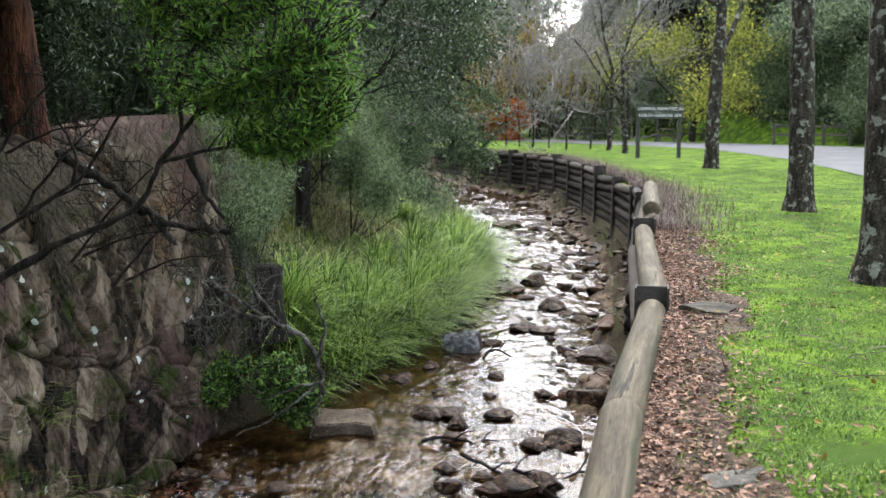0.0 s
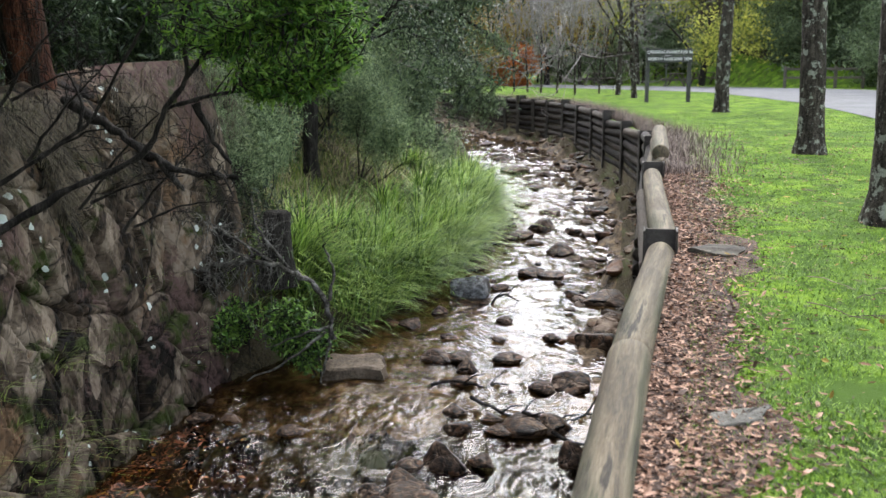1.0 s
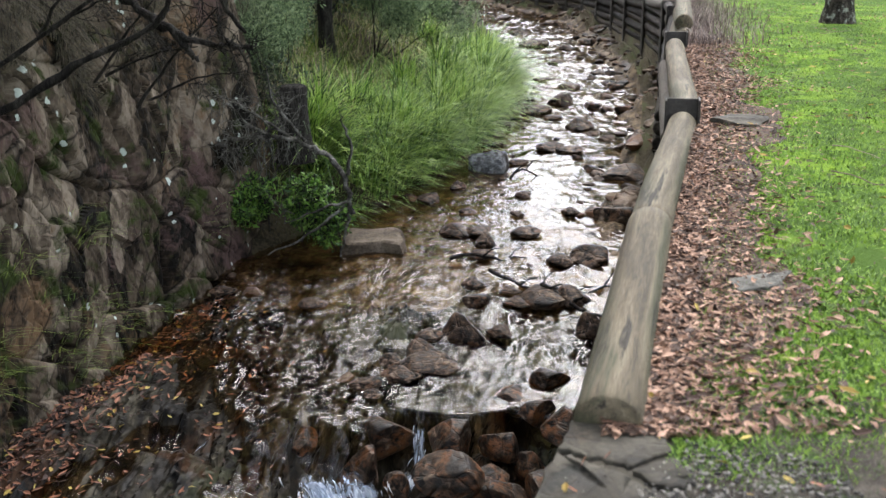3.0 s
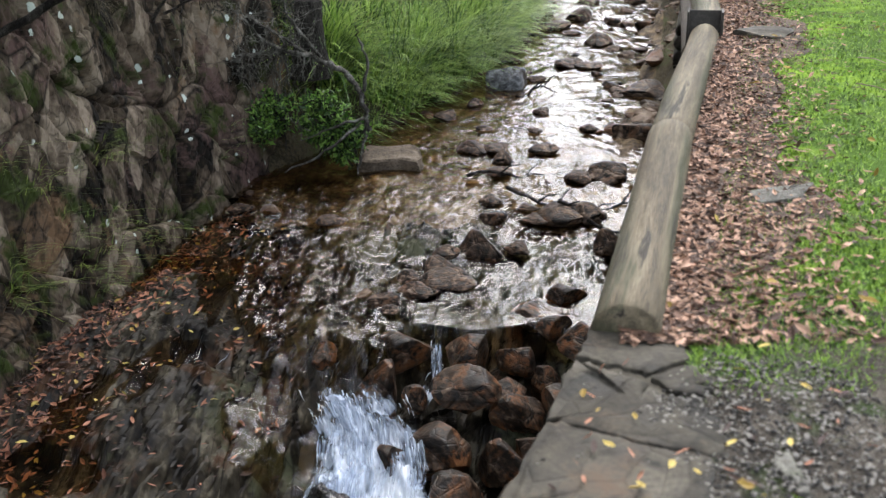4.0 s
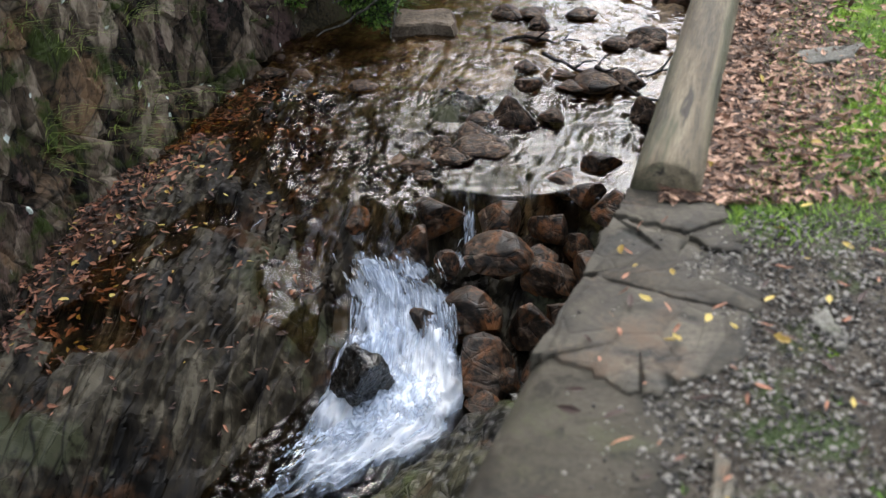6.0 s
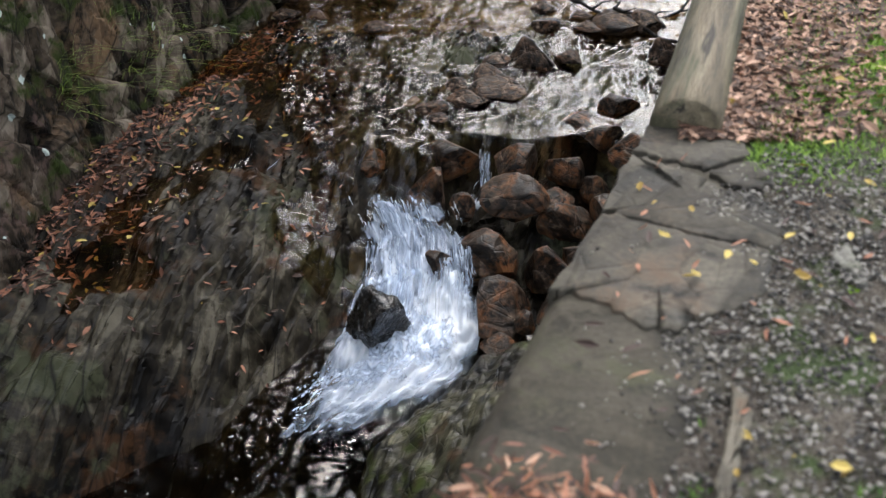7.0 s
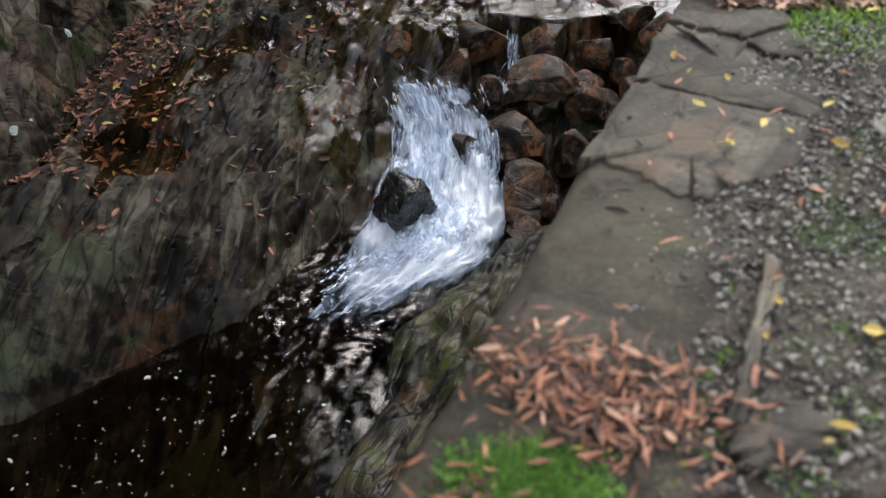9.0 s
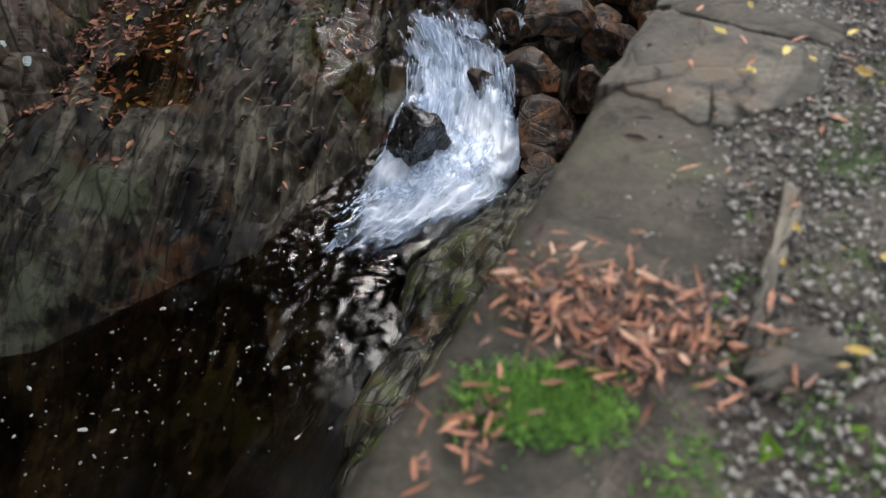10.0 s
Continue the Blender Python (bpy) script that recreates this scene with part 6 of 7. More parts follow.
for i, (x, y, s) in enumerate(((24, 49, 1.1), (17.5, 62, 1.0), (22.5, 56, 1.3), (26, 44, 1.0), (9, 70, 1.2), (13, 69, 1.2), (5, 72, 1.3), (26, 38, 1.0), (25, 53, 1.4), (19.5, 61, 1.1))):
    copy_thing(shrub, pose(*on(x, y), 0, 0, 67 * i) @ Matrix.Scale(s, 4))

# ---- left bank trees ----
ev = tree(on(-5.5, 22), 8.6, 0.2, 51, M_BARKD, M_LEAFD, 0.16, 36, 0.8, 4, 3, (0.1, 0, 1), 0.3, "dark leaved tree on the creek bank", "tree", "bank trees", aspect=0.28)
# the last five copies are unseen, added to shade the cliff and pool
for i, (x, y, s) in enumerate(((-4.2, 30, 1.0), (-7.5, 15.5, 1.0), (-9, 26, 1.1), (-5, 38, 1.0), (-8, 34, 1.1), (-6.5, 46, 1.0), (-10, 42, 1.2), (-11, 18, 1.2), (-11.5, 8, 1.0), (-7, 55, 1.1), (-12, 50, 1.3), (-13, 30, 1.3), (-12, 3, 1.0), (-14, 12, 1.3), (-9, 62, 1.2), (-13, -1, 1.1), (-15, 5, 1.2), (-9.6, 0.5, 0.9), (-9.2, -4.5, 1.0), (-6.4, 5.4, 0.95), (-6.9, 8.2, 1.0), (-6.9, 2.4, 0.95))):
    copy_thing(ev, pose(*on(x, y), 0, 0, 97 * i + 20) @ Matrix.Scale(s, 4))


def limb_tree(name, label, polylines, clumps, leaf, size, per, bark, aspect=0.3, twigs=60, seed=0, category="tree", twig_len=0.4, jag=0.22, twig_r=0.009):
    """Drawn limbs with twigs and clumps of leaves round given places."""
    r = np.random.default_rng(seed)
    e = empty(name, polylines[0][0][0], label, category)
    tb = Tubes(5)
    o = np.array(polylines[0][0][0])
    allp = []
    for pts, r0, r1 in polylines:
        pts = np.array(pts, float) - o
        k = len(pts)
        q = np.linspace(0, k - 1, (k - 1) * 5 + 1)
        sm = np.stack([np.interp(q, range(k), pts[:, i]) for i in range(3)], -1)
        for _ in range(3):
            sm[1:-1] = (sm[:-2] + 2 * sm[1:-1] + sm[2:]) / 4
        sm[1:-1] += r.normal(size=sm[1:-1].shape) * r0 * jag
        lb = Tubes(9)
        lb.add(sm, np.linspace(r0, r1, len(sm)) * (1 + 0.12 * r.normal(size=len(sm))))
        lb.build("limb", bark, e)
        allp.append(sm)
    allp = np.concatenate(allp)
    tips = []
    for c, rad in clumps:
        c = np.array(c) - o
        for _ in range(twigs):
            end = c + unit(r.normal(size=3)) * np.array(rad) * r.uniform(0.3, 1.0) ** 0.5
            near = allp[np.argmin(np.linalg.norm(allp - end, axis=1) + r.uniform(0, 0.3, len(allp)))]
            start = end + (near - end) * min(1, twig_len / (np.linalg.norm(near - end) + 1e-6))
            mid = (start + end) / 2 + r.normal(size=3) * 0.04
            if leaf is None:
                q = np.linspace(0, 1, 6)[:, None]
                walk_ = start + (end - start) * q + np.cumsum(r.normal(size=(6, 3)) * 0.022, 0) * (q > 0)
                tb.add(walk_, np.linspace(twig_r, 0.002, 6) * r.uniform(0.5, 1.2), 4)
                for i in (2, 3, 4):
                    d = unit(r.normal(size=3) + unit(end - start) * 0.5) * r.uniform(0.05, 0.22)
                    tb.add([walk_[i], walk_[i] + d * 0.5 + r.normal(size=3) * 0.012, walk_[i] + d], [0.004, 0.003, 0.0012], 3)
                continue
            tb.add([start, mid, end], [0.009, 0.006, 0.003], 4)
            for f in np.linspace(0.15, 1, per):
                tips.append(start + (end - start) * f + r.normal(size=3) * 0.035)
    tagged(tb.build("twig_spray", bark, e), kind="stuff")
    if leaf is not None and tips:
        leaves("crown", np.array(tips), size, leaf, e, aspect, 0.2)
    return e


# leaf clumps and limbs above z 3 are unseen, added to darken the pool
limb_tree("tree", "overhanging tree with glossy bright green leaves on dark limbs",
          [([(-3.9, 6.6, 0.35), (-3.46, 6.8, 0.59), (-2.97, 6.8, 0.86), (-2.38, 6.8, 1.09), (-2.2, 6.8, 1.46), (-1.97, 6.7, 1.75), (-1.62, 6.5, 1.99), (-1.1, 6.4, 2.15)], 0.034, 0.01),
           ([(-3.9, 6.9, 0.7), (-3.49, 7.0, 0.94), (-2.97, 7.0, 1.27), (-2.85, 7.0, 1.36), (-2.58, 6.9, 1.73), (-2.25, 6.8, 2.2), (-2.1, 6.7, 2.6)], 0.022, 0.007),
           ([(-2.95, 7.0, 1.28), (-2.9, 7.0, 1.5), (-3.05, 7.0, 1.8)], 0.018, 0.006),
           ([(-2.2, 6.8, 1.46), (-1.9, 6.7, 1.55), (-1.5, 6.6, 1.6), (-1.0, 6.5, 1.7)], 0.02, 0.006),
           ([(-2.0, 6.7, 1.7), (-2.0, 6.6, 2.1), (-1.7, 6.5, 2.5), (-1.3, 6.4, 2.8)], 0.02, 0.006),
           ([(-2.1, 6.7, 2.6), (-2.5, 6.2, 3.2), (-3.2, 5.6, 3.5)], 0.016, 0.005), ([(-2.1, 6.7, 2.6), (-2.0, 6.3, 3.3), (-1.6, 6.0, 3.7)], 0.016, 0.005),
           ([(-1.95, 6.7, 1.5), (-1.85, 6.75, 1.2), (-1.72, 6.75, 1.05)], 0.03, 0.012)],
          [((-1.6, 6.5, 2.25), (0.75, 0.5, 0.5)), ((-1.15, 6.4, 2.0), (0.42, 0.4, 0.42)), ((-1.55, 6.6, 2.0), (0.4, 0.4, 0.35)), ((-1.1, 6.4, 1.75), (0.35, 0.35, 0.25)), ((-1.95, 6.7, 2.68), (0.55, 0.5, 0.3)), ((-1.25, 6.5, 1.64), (0.28, 0.3, 0.15)), ((-1.0, 6.45, 2.4), (0.45, 0.4, 0.4)), ((-1.5, 6.5, 2.6), (0.6, 0.4, 0.3)), ((-0.9, 6.45, 2.05), (0.3, 0.3, 0.35)), ((-2.5, 5.9, 3.5), (0.9, 0.7, 0.45)), ((-3.3, 5.4, 3.5), (0.9, 0.8, 0.5)), ((-1.7, 6.0, 3.6), (0.8, 0.6, 0.4)), ((-3.2, 6.4, 3.9), (0.9, 0.8, 0.5)), ((-2.8, 7.1, 3.5), (0.8, 0.7, 0.4)), ((-3.1, 7.8, 4.1), (0.9, 0.8, 0.5)), ((-2.1, 7.2, 3.6), (0.7, 0.7, 0.4))],
          M_LEAFG, 0.055, 17, M_BARKD, 0.27, 150, 3)
for i, (x, z) in enumerate(((-3.1, 1.55), (-2.7, 1.15), (-3.3, 2.0), (-2.35, 0.95))):
    limb_tree("brush", "tangle of bare dark twigs on the cliff top", [([(x - 0.5, 7.5, z - 0.55), (x - 0.1, 7.35, z - 0.1), (x + 0.3, 7.25, z + 0.25)], 0.016, 0.005), ([(x - 0.4, 7.5, z - 0.5), (x + 0.05, 7.4, z - 0.3), (x + 0.45, 7.3, z - 0.25)], 0.013, 0.004)],
              [((x, 7.35, z), (0.55, 0.35, 0.45))], None, 0, 2, M_BARKD, 0.3, 30, 80 + i, "brush", 0.5, 0.4, 0.004)
limb_tree("fallen_branch", "mossy broken branch with twigs leaning from the cliff",
          [([(-3.3, 7.6, 1.5), (-2.75, 7.2, 1.28), (-2.45, 7.0, 1.12), (-2.22, 6.9, 1.0), (-1.95, 6.9, 0.95), (-1.72, 6.9, 0.93)], 0.045, 0.02), ([(-2.3, 6.95, 1.03), (-2.2, 6.9, 0.9), (-2.14, 6.9, 0.83)], 0.035, 0.015)],
          [((-1.85, 6.95, 0.95), (0.25, 0.2, 0.12))], None, 0, 2, M_BARKD, 0.3, 20, 4, "branch", 0.25)
limb_tree("dead_branch", "twisted dead lichen-grey branches over the water's edge",
          [([(-3.1, 10.2, -0.6), (-2.8, 10.0, -0.38), (-2.35, 10.0, -0.34), (-1.95, 10.0, -0.42), (-1.7, 10.0, -0.6), (-1.52, 10.0, -0.82), (-1.46, 10.0, -1.25)], 0.03, 0.03),
           ([(-1.5, 10.0, -0.8), (-1.44, 10.0, -0.5), (-1.52, 10.0, -0.25), (-1.56, 10.0, -0.08)], 0.022, 0.006),
           ([(-1.95, 10.0, -0.42), (-2.15, 9.9, -0.15), (-2.3, 9.9, 0.15), (-2.3, 9.9, 0.4)], 0.02, 0.006),
           ([(-2.1, 10.0, -0.38), (-2.45, 9.9, -0.1), (-2.8, 9.9, 0.1), (-3.1, 9.9, 0.12)], 0.018, 0.005),
           ([(-2.35, 10.0, -0.34), (-2.6, 9.8, -0.15), (-2.75, 9.8, 0.2)], 0.016, 0.005),
           ([(-1.5, 10.0, -1.1), (-1.8, 9.9, -1.15), (-2.2, 9.8, -1.3)], 0.02, 0.005),
           ([(-1.48, 10.0, -1.2), (-1.55, 9.9, -1.45), (-1.6, 9.85, -1.7)], 0.02, 0.008),
           ([(-1.55, 10.0, -1.15), (-1.95, 9.85, -1.45), (-2.4, 9.75, -1.65)], 0.02, 0.006)],
          [((-2.5, 10.0, -0.1), (0.6, 0.3, 0.4)), ((-2.5, 10.0, -0.5), (0.6, 0.3, 0.5))],
          None, 0, 2, M_DEAD, 0.3, 75, 5, "branch", 0.5, 0.55, 0.008)
M_LEAFB = material("bush_leaf", [(0.02, 0.055, 0.008), (0.06, 0.14, 0.018), (0.15, 0.27, 0.045)], 1.5, 8, 0.4, 0, island=0.7, thin=0.35)
br = np.random.default_rng(44)
for i in range(13):
    q = br.uniform(0, 1)
    x, y, z = -3.0 + 1.35 * q, 10.25 + br.uniform(-0.2, 0.25), -1.45 + br.uniform(0, 0.62) * (1.1 - 0.45 * q)
    s = br.uniform(0.16, 0.32)
    limb_tree("bush", "leafy green bush under the dead branches", [([(x + br.normal() * 0.1, y + 0.1, z - s * 1.6), (x + 0.05, y - 0.05, z), (x, y, z + s * 0.6)], 0.012, 0.004), ([(x, y, z - s), (x - 0.2, y - 0.1, z + 0.1)], 0.01, 0.004)],
              [((x, y, z), (s, s * 0.7, s * 0.8)), ((x + br.normal() * 0.15, y - 0.1, z + br.normal() * 0.15), (s * 0.6, s * 0.5, s * 0.4))], M_LEAFB, 0.062, 9, M_BARKD, 0.42, 26, 60 + i, "bush", 0.3)
# stump
st = Tubes(14)
st.add([(0, 0, -0.5), (0, 0, -0.2), (0.01, 0, 0.1), (0.02, 0, 0.38), (0.02, 0, 0.40), (0.02, 0, 0.39)], [0.26, 0.2, 0.165, 0.16, 0.13, 0.01], 14)
stump = st.build("stump", M_BARKD)
stump.location = (-2.25, 10.9, -0.33)
tagged(stump, "charred dark tree stump on the bank", "stump")
# trunks on the bank
tk = tree((-2.8, 17.0, float(ground_z(-2.8, 17.0))), 7.5, 0.15, 61, M_BARKD, M_LEAFD, 0.09, 40, 0.8, 4, 3, (0.01, 0, 1), 0.42, "dark straight tree on the grassy bank", "tree", "bank trees", aspect=0.28)
red = tree((-4.15, 9.2, 0.35), 9, 0.27, 62, M_BARKR, M_LEAFD, 0.09, 40, 0.8, 4, 3, (-0.05, 0, 1), 0.5, "old tree with peeling red brown bark above the cliff", "tree", "", aspect=0.28)
# shrubs on the bank
bs = tree((-3.0, 20.5, float(ground_z(-3.0, 20.5))), 2.9, 0.05, 71, M_BARKD, M_FEATHER, 0.11, 55, 0.3, 3, 4, (0.1, 0, 1), 0.08, "feathery grey green shrub on the bank", "shrub", "bank shrubs", aspect=0.14, up=0.5)
for i, (x, y, s) in enumerate(((-3.05, 11.5, 0.3), (-3.4, 14.0, 0.62), (-2.75, 12.6, 0.5), (-3.3, 12.2, 0.6), (-2.0, 17.5, 0.7), (-3.2, 18.6, 0.95), (-4.2, 16.2, 0.8), (-2.2, 24, 0.9), (-1.5, 27.5, 0.8), (-3.6, 26, 1.1), (-2.6, 33, 1.1), (-5.2, 19, 1.0))):
    copy_thing(bs, pose(*on(x, y), 0, 0, 61 * i) @ Matrix.Scale(s, 4))
scrub = tree((-5.4, 11.2, float(ground_z(-5.4, 11.2))), 2.8, 0.05, 73, M_BARKD, M_LEAFD, 0.1, 70, 0.5, 3, 4, (0.1, 0, 1), 0.08, "dark dense shrub on the slope above the cliff", "shrub", "slope shrubs", aspect=0.3, up=0.4)
for i, (x, y, sc) in enumerate(((-4.7, 12.8, 0.9), (-6.0, 9.4, 1.0), (-6.4, 12.6, 1.2), (-5.5, 7.6, 0.8), (-7.0, 10.6, 1.3))):
    copy_thing(scrub, pose(*on(x, y), 0, 0, 77 * i) @ Matrix.Scale(sc, 4))
# dark boughs hanging over the creek further up
limb_tree("tree", "dark leaved tree with lichen-grey boughs hanging over the creek",
          [([(-4.0, 29.0, 0.3), (-3.6, 29, 2.0), (-3.2, 29, 3.0), (-1.8, 29, 3.4), (-0.2, 29, 3.2), (0.6, 29, 2.6)], 0.2, 0.03), ([(-3.6, 29, 2.0), (-2.2, 28.8, 2.2), (-0.6, 28.6, 1.6), (0.5, 28.5, 0.8)], 0.1, 0.02), ([(-3.2, 29, 3.0), (-2.4, 29, 4.6), (-1.0, 29, 5.4)], 0.1, 0.02)],
          [((0.2, 28.6, 1.9), (1.5, 1.2, 1.0)), ((0.2, 28.5, 0.5), (1.0, 1.0, 0.7)), ((-1.4, 29, 3.2), (1.6, 1.2, 1.0)), ((-1.6, 28.6, 1.6), (1.4, 1.0, 1.0)), ((-0.6, 29, 4.6), (1.6, 1.2, 1.0)), ((-2.6, 29, 4.6), (1.6, 1.2, 1.0))],
          M_LEAFM, 0.1, 26, M_BARKD, 0.28, 150, 8, twig_len=0.9)

# unseen tall trees behind, added for shade; their leaves lie on the wall
gum = tree(on(3.2, -6.0), 15, 0.3, 81, M_BARK, M_LEAFM, 0.13, 36, 1.3, 4, 3, (-0.05, 0.05, 1), 0.45, "unseen tall gum tree with narrow grey green leaves, added for shade", "tree", "gum trees", aspect=0.2)
copy_thing(gum, pose(-3.6, -9.0, float(ground_z(-3.6, -9.0)), 0, 0, 140))
copy_thing(gum, pose(8.5, -5.0, float(ground_z(8.5, -5.0)), 0, 0, 250))
# sticks on the lawn and driftwood in the creek
sr = np.random.default_rng(55)
for x, y, ln in ((2.5, 6.4, 0.5), (2.9, 6.6, 0.4), (3.1, 6.1, 0.6), (3.4, 6.9, 0.5), (2.75, 7.2, 0.45), (5.0, 14.6, 0.9), (5.3, 15.0, 0.7), (3.0, 5.2, 0.3)):
    tb = Tubes(6)
    a = sr.uniform(0, 6.28)
    pts = [np.array([math.cos(a) * q * ln, math.sin(a) * q * ln, 0.012]) + sr.normal(size=3) * 0.008 for q in np.linspace(0, 1, 7)]
    tb.add(pts, np.linspace(0.0045, 0.002, 7))
    ob = tb.build("stick", M_STALK)
    ob.location = (x, y, float(lawn_z(x, y)) - 0.015)
    tagged(ob, "bare grey brown stick lying on the mossy lawn", "stick", "fallen sticks")
for i, (x, y, ln, a) in enumerate(((-0.4, 9.9, 0.9, 0.2), (0.1, 9.5, 0.8, -0.5), (0.6, 9.2, 0.9, 0.1), (0.9, 8.8, 0.7, -0.3), (0.2, 13.2, 0.6, 0.4))):
    tb = Tubes(6)
    pts = [np.array([math.cos(a) * q * ln, math.sin(a) * q * ln, 0.05 + 0.06 * math.sin(q * 6 + i)]) + sr.normal(size=3) * 0.02 for q in np.linspace(0, 1, 8)]
    tb.add(pts, np.linspace(0.022, 0.008, 8))
    tb.add([pts[3], pts[3] + np.array([0.1, -0.12, 0.12]), pts[3] + np.array([0.22, -0.2, 0.16])], [0.012, 0.009, 0.004])
    tb.add([pts[5], pts[5] + np.array([0.1, 0.12, 0.1]), pts[5] + np.array([0.18, 0.22, 0.12])], [0.012, 0.009, 0.004])
    ob = tb.build("driftwood", M_BARKD)
    ob.location = (x, y, float(water_z(y)))
    tagged(ob, "dark forked branch caught among creek rocks", "branch", "driftwood")
# undergrowth on the wooded hillside
n = 26000
uy = rng.uniform(3, 40, n)
ud = rng.uniform(0.7, 1.0, n) + rng.gamma(1.4, 2.0, n)
uxx = left_x(uy) - ud
ok = (vnoise(uxx * 0.9, uy * 0.9, 0, 45) > -0.3) & ((uy > 24) | (ud > 3.2) | (uy < 12))
c = np.stack([uxx, uy, ground_z(uxx, uy) + rng.gamma(1.5, 0.2, n)], -1)[ok]
u_ob = leaves("undergrowth", c, 0.16, M_LEAFD, None, 0.3, -0.3)
tagged(u_ob, "dark scrubby undergrowth on the wooded hillside", "undergrowth", kind="stuff")
n = 60000
uxx = rng.uniform(4, 44, n)
uy = rng.uniform(34, 92, n)
uz = lawn_z(uxx, uy)
ok = (uz > 1.0) & (vnoise(uxx * 0.35, uy * 0.35, 0, 48) > -0.15)
u_ob = leaves("undergrowth", np.stack([uxx, uy, uz + rng.gamma(1.5, 0.35, n)], -1)[ok], 0.34, M_LEAFW, None, 0.35, -0.2)
tagged(u_ob, "dark undergrowth on the bank beyond the road", "undergrowth", kind="stuff")
n = 22000
uy = rng.uniform(3.5, 13, n)
ud = 0.55 + rng.gamma(1.3, 0.9, n)
uxx = left_x(uy) - ud
ok = vnoise(uxx * 1.4, uy * 1.4, 0, 46) > -0.25
c = np.stack([uxx, uy, ground_z(uxx, uy) + rng.gamma(1.4, 0.13, n)], -1)[ok]
u_ob = leaves("undergrowth", c, 0.10, M_LEAFD, None, 0.25, -0.5)
tagged(u_ob, "dull green scrub above the cliff", "undergrowth", kind="stuff")
n = 15000
uy = rng.uniform(4, 12, n)
uxx = left_x(uy) - 0.8 - rng.gamma(1.5, 0.7, n)
blades("bank_scrub", np.stack([uxx, uy, ground_z(uxx, uy) - 0.05], -1), 0.5, M_HANG, None, 0.012, 1.2, None, "stuff", "dry scrubby grass above the cliff", 3)

limb_tree("tree", "old tree with bare lichen-grey boughs on the bank",
          [([(-5.2, 24.5, 1.5), (-4.4, 24.4, 3.4), (-3.2, 24.2, 4.2), (-1.8, 24, 4.3), (-0.6, 24, 3.9)], 0.11, 0.02), ([(-4.4, 24.4, 3.4), (-3.4, 24.2, 3.3), (-2.2, 24, 3.5), (-0.9, 24, 3.1)], 0.06, 0.015),
           ([(-3.2, 24.2, 4.2), (-2.4, 24, 4.9), (-1.2, 24, 5.0)], 0.05, 0.012), ([(-4.9, 24.5, 2.2), (-3.6, 24.2, 2.0), (-2.4, 24, 2.1), (-1.2, 24, 1.6)], 0.06, 0.015), ([(-5.2, 24.5, 1.5), (-5.1, 24.5, 4.5), (-5.0, 24.5, 7.5)], 0.2, 0.12)],
          [((-1.8, 24, 4.4), (1.4, 0.5, 0.6)), ((-2.0, 24, 3.2), (1.2, 0.5, 0.5)), ((-2.0, 24, 1.9), (1.2, 0.5, 0.4))], None, 0, 2, M_TWIG, 0.3, 60, 12, "tree", 0.8)

# ---- sign, tables, fence, car ----
M_SIGN = material("sign_board", [(0.03, 0.03, 0.028), (0.055, 0.055, 0.052)], 4, 40, 0.8, 0.2)
M_WHITE = material("sign_white", [(0.6, 0.6, 0.58), (0.75, 0.75, 0.73)], 8, 60, 0.7, 0)


def box_part(name, size, place, mat, parent, turn=(0, 0, 0), bevel=0.006):
    bm = bmesh.new()
    bmesh.ops.create_cube(bm, size=1.0)
    bmesh.ops.transform(bm, matrix=Matrix.Diagonal((*size, 1)), verts=bm.verts)
    bmesh.ops.bevel(bm, geom=list(bm.edges), offset=bevel, segments=1, affect="EDGES")
    me = bpy.data.meshes.new(name)
    bm.to_mesh(me)
    bm.free()
    me.materials.append(mat)
    ob = new(name, me)
    ob.parent = parent
    ob.matrix_basis = pose(*place, *turn)
    return ob


sign = empty("sign", on(7.25, 35.6), "grey timber sign on two posts, white capital letters", "sign")
sign.rotation_euler = (0, 0, radians(8))
box_part("post", (0.12, 0.12, 2.3), (-0.78, 0, 0.8), M_SIGN, sign)
box_part("post", (0.12, 0.12, 2.3), (0.78, 0, 0.8), M_SIGN, sign)
for z, words in ((1.78, "CAMPING PERMITTED IN"), (1.54, "NORTH GARDENS 2KM")):
    board = box_part("board", (1.72, 0.05, 0.225), (0, -0.09, z), M_SIGN, sign)
    tx = bpy.data.curves.new("lettering", "FONT")
    tx.body, tx.size, tx.align_x, tx.align_y, tx.extrude = words, 0.155, "CENTER", "CENTER", 0.002
    tx.materials.append(M_WHITE)
    t_ob = new("lettering", tx)
    t_ob.parent = board
    t_ob.matrix_basis = pose(0, -0.03, 0, 90, 0, 0)
M_TABLE = material("table_timber", [(0.05, 0.045, 0.035), (0.10, 0.085, 0.07)], 4, 30, 0.85, 0.4)


def picnic_table(x, y, turn):
    e = empty("picnic_table", on(x, y), "dark timber picnic table with fixed benches", "table", "picnic tables")
    e.rotation_euler = (0, 0, radians(turn))
    for i in range(4):
        box_part("plank", (1.9, 0.17, 0.045), (0, -0.28 + 0.185 * i, 0.74), M_TABLE, e)
    for s in (-1, 1):
        box_part("bench", (1.9, 0.26, 0.045), (0, 0.68 * s, 0.44), M_TABLE, e)
        box_part("beam", (0.07, 1.5, 0.09), (0.65 * s, 0, 0.37), M_TABLE, e)
        for k in (-1, 1):
            box_part("leg", (0.08, 0.09, 0.9), (0.72 * s, 0.38 * k, 0.36), M_TABLE, e, (32 * k, 0, 0))
    return e


for x, y, t in ((12.2, 58, 70), (15.0, 62.5, 20), (9.0, 63.7, 15), (8.0, 62.2, 60)):
    picnic_table(x, y, t)


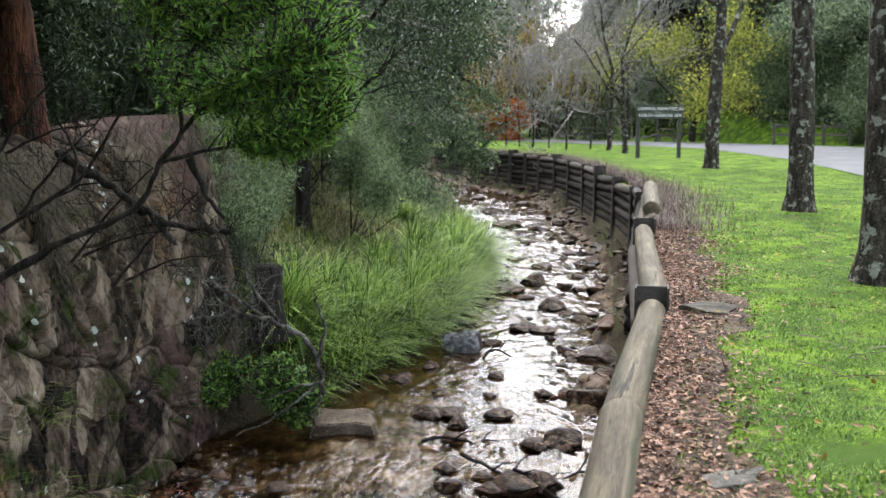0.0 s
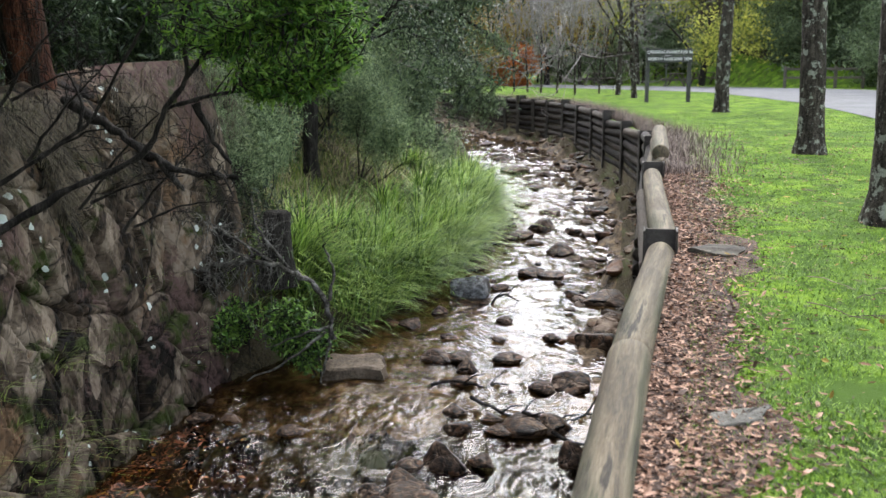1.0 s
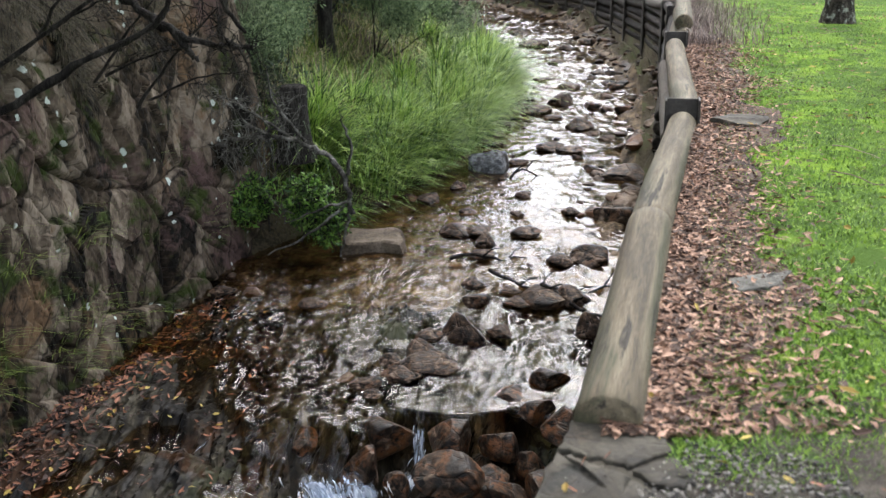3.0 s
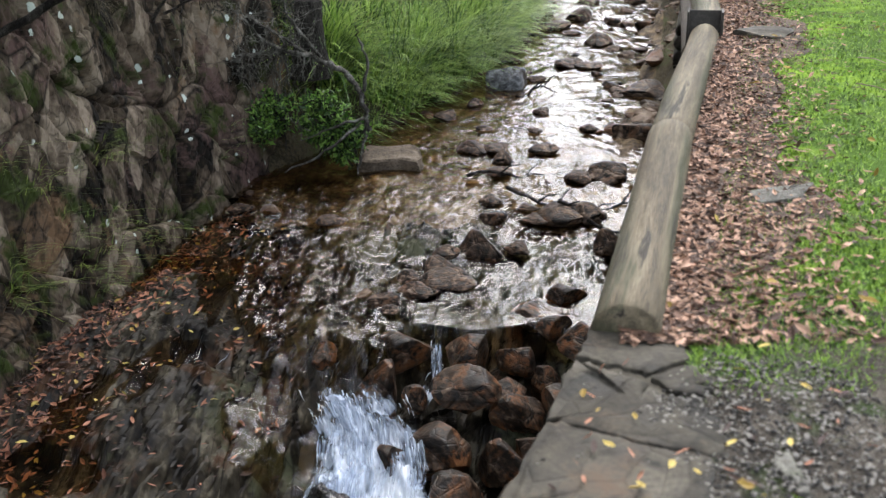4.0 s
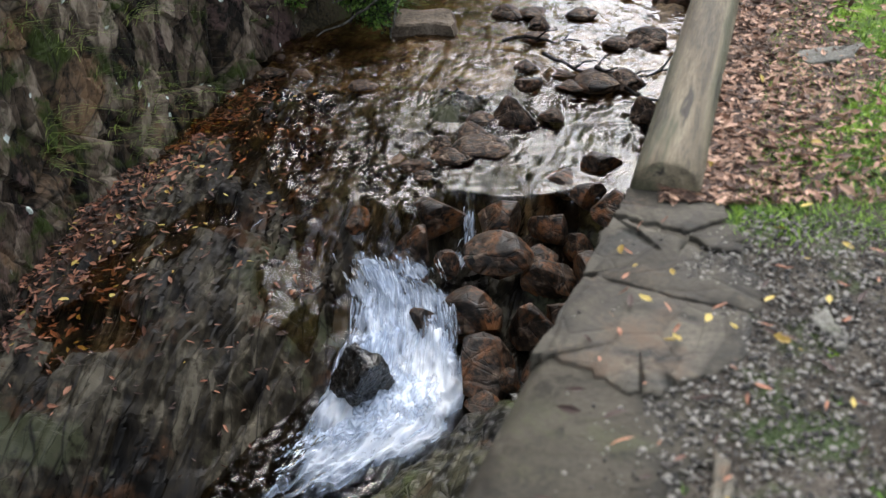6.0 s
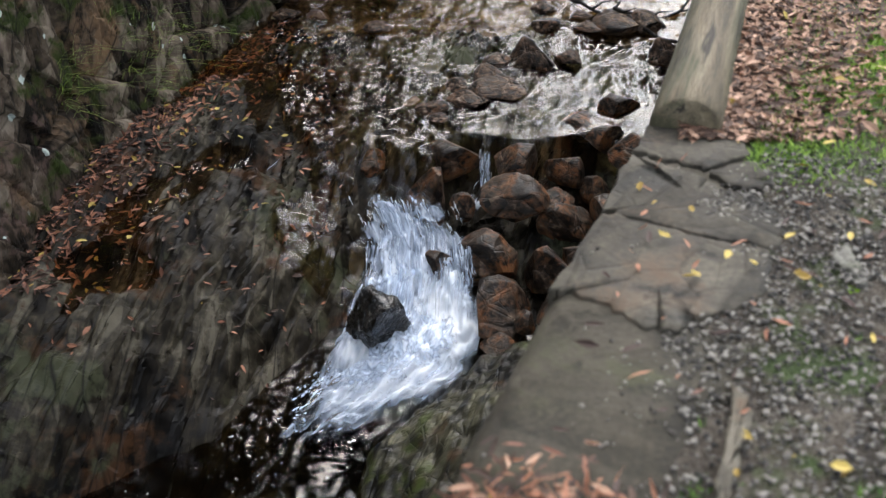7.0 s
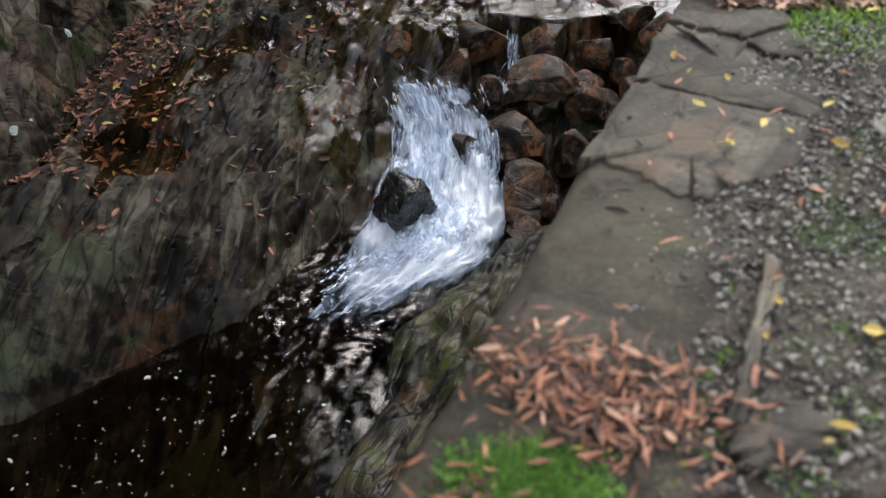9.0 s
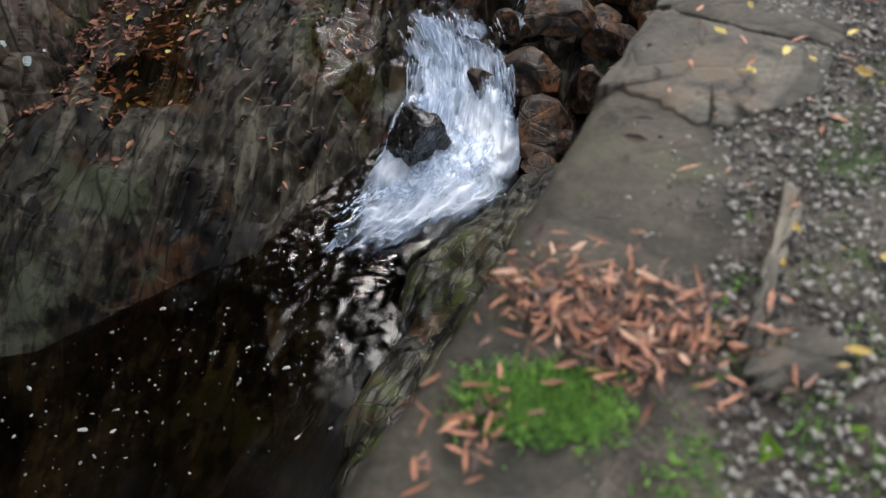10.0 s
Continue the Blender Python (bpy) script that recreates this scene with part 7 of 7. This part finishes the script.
small_sign = empty("sign", on(11.4, 57.0), "small white notice on a thin metal pole", "sign")
box_part("pole", (0.06, 0.06, 1.9), (0, 0, 0.9), M_SIGN, small_sign)
box_part("plate", (0.32, 0.03, 0.32), (0, -0.05, 1.68), M_WHITE, small_sign)

fence = empty("fence", (0, 0, 0), "weathered timber post and rail fence on the road bank", "fence")
fp = [(16.8, 52.5), (18.0, 52.2), (19.2, 51.8), (20.4, 51.2)]
fz = [float(ground_z(x, y)) for x, y in fp]
for (x, y), z in zip(fp, fz):
    box_part("post", (0.14, 0.14, 1.3), (x, y, z + 0.5), M_TABLE, fence)
for (a, az), (b, bz) in zip(list(zip(fp, fz)), list(zip(fp, fz))[1:]):
    dx, dy = b[0] - a[0], b[1] - a[1]
    for h in (0.55, 1.0):
        box_part("rail", (math.hypot(dx, dy), 0.06, 0.12), ((a[0] + b[0]) / 2, (a[1] + b[1]) / 2, (az + bz) / 2 + h), M_TABLE, fence, (0, -math.degrees(math.atan2(bz - az, math.hypot(dx, dy))), math.degrees(math.atan2(dy, dx))))

M_CAR = material("dark_car_paint", [(0.03, 0.033, 0.035), (0.045, 0.048, 0.05)], 3, 30, 0.35, 0)
M_GLASS = material("car_glass", [(0.25, 0.27, 0.29), (0.33, 0.35, 0.37)], 3, 30, 0.15, 0)
M_TYRE = material("tyre", [(0.01, 0.01, 0.01), (0.02, 0.02, 0.02)], 6, 40, 0.9, 0.1)
car = empty("car", on(0.2, 66.0), "dark four-wheel drive on the far road", "car")
car.location.z += 0.04
car.rotation_euler = (0, 0, radians(-35))
box_part("body", (1.8, 4.3, 0.75), (0, 0, 0.75), M_CAR, car, (0, 0, 0), 0.12)
box_part("cabin", (1.6, 2.4, 0.62), (0, 0.3, 1.4), M_CAR, car, (0, 0, 0), 0.16)
box_part("windscreen", (1.4, 0.04, 0.42), (0, -0.92, 1.42), M_GLASS, car, (-18, 0, 0), 0.01)
for s in (-1, 1):
    box_part("window", (0.03, 1.9, 0.36), (0.8 * s, 0.3, 1.45), M_GLASS, car, (0, 0, 0), 0.008)
    box_part("headlight", (0.3, 0.05, 0.16), (0.62 * s, -2.16, 0.85), M_WHITE, car, (0, 0, 0), 0.015)
    for q in (-1.35, 1.35):
        wt = Tubes(18)
        wt.add([(0.0, 0, 0), (0.0, 0, 0), (0.2, 0, 0), (0.2, 0, 0)], [0.02, 0.36, 0.36, 0.02], 18)
        w_ob = wt.build("wheel", M_TYRE, car)
        w_ob.location = (0.7 * s - 0.1, q, 0.36)
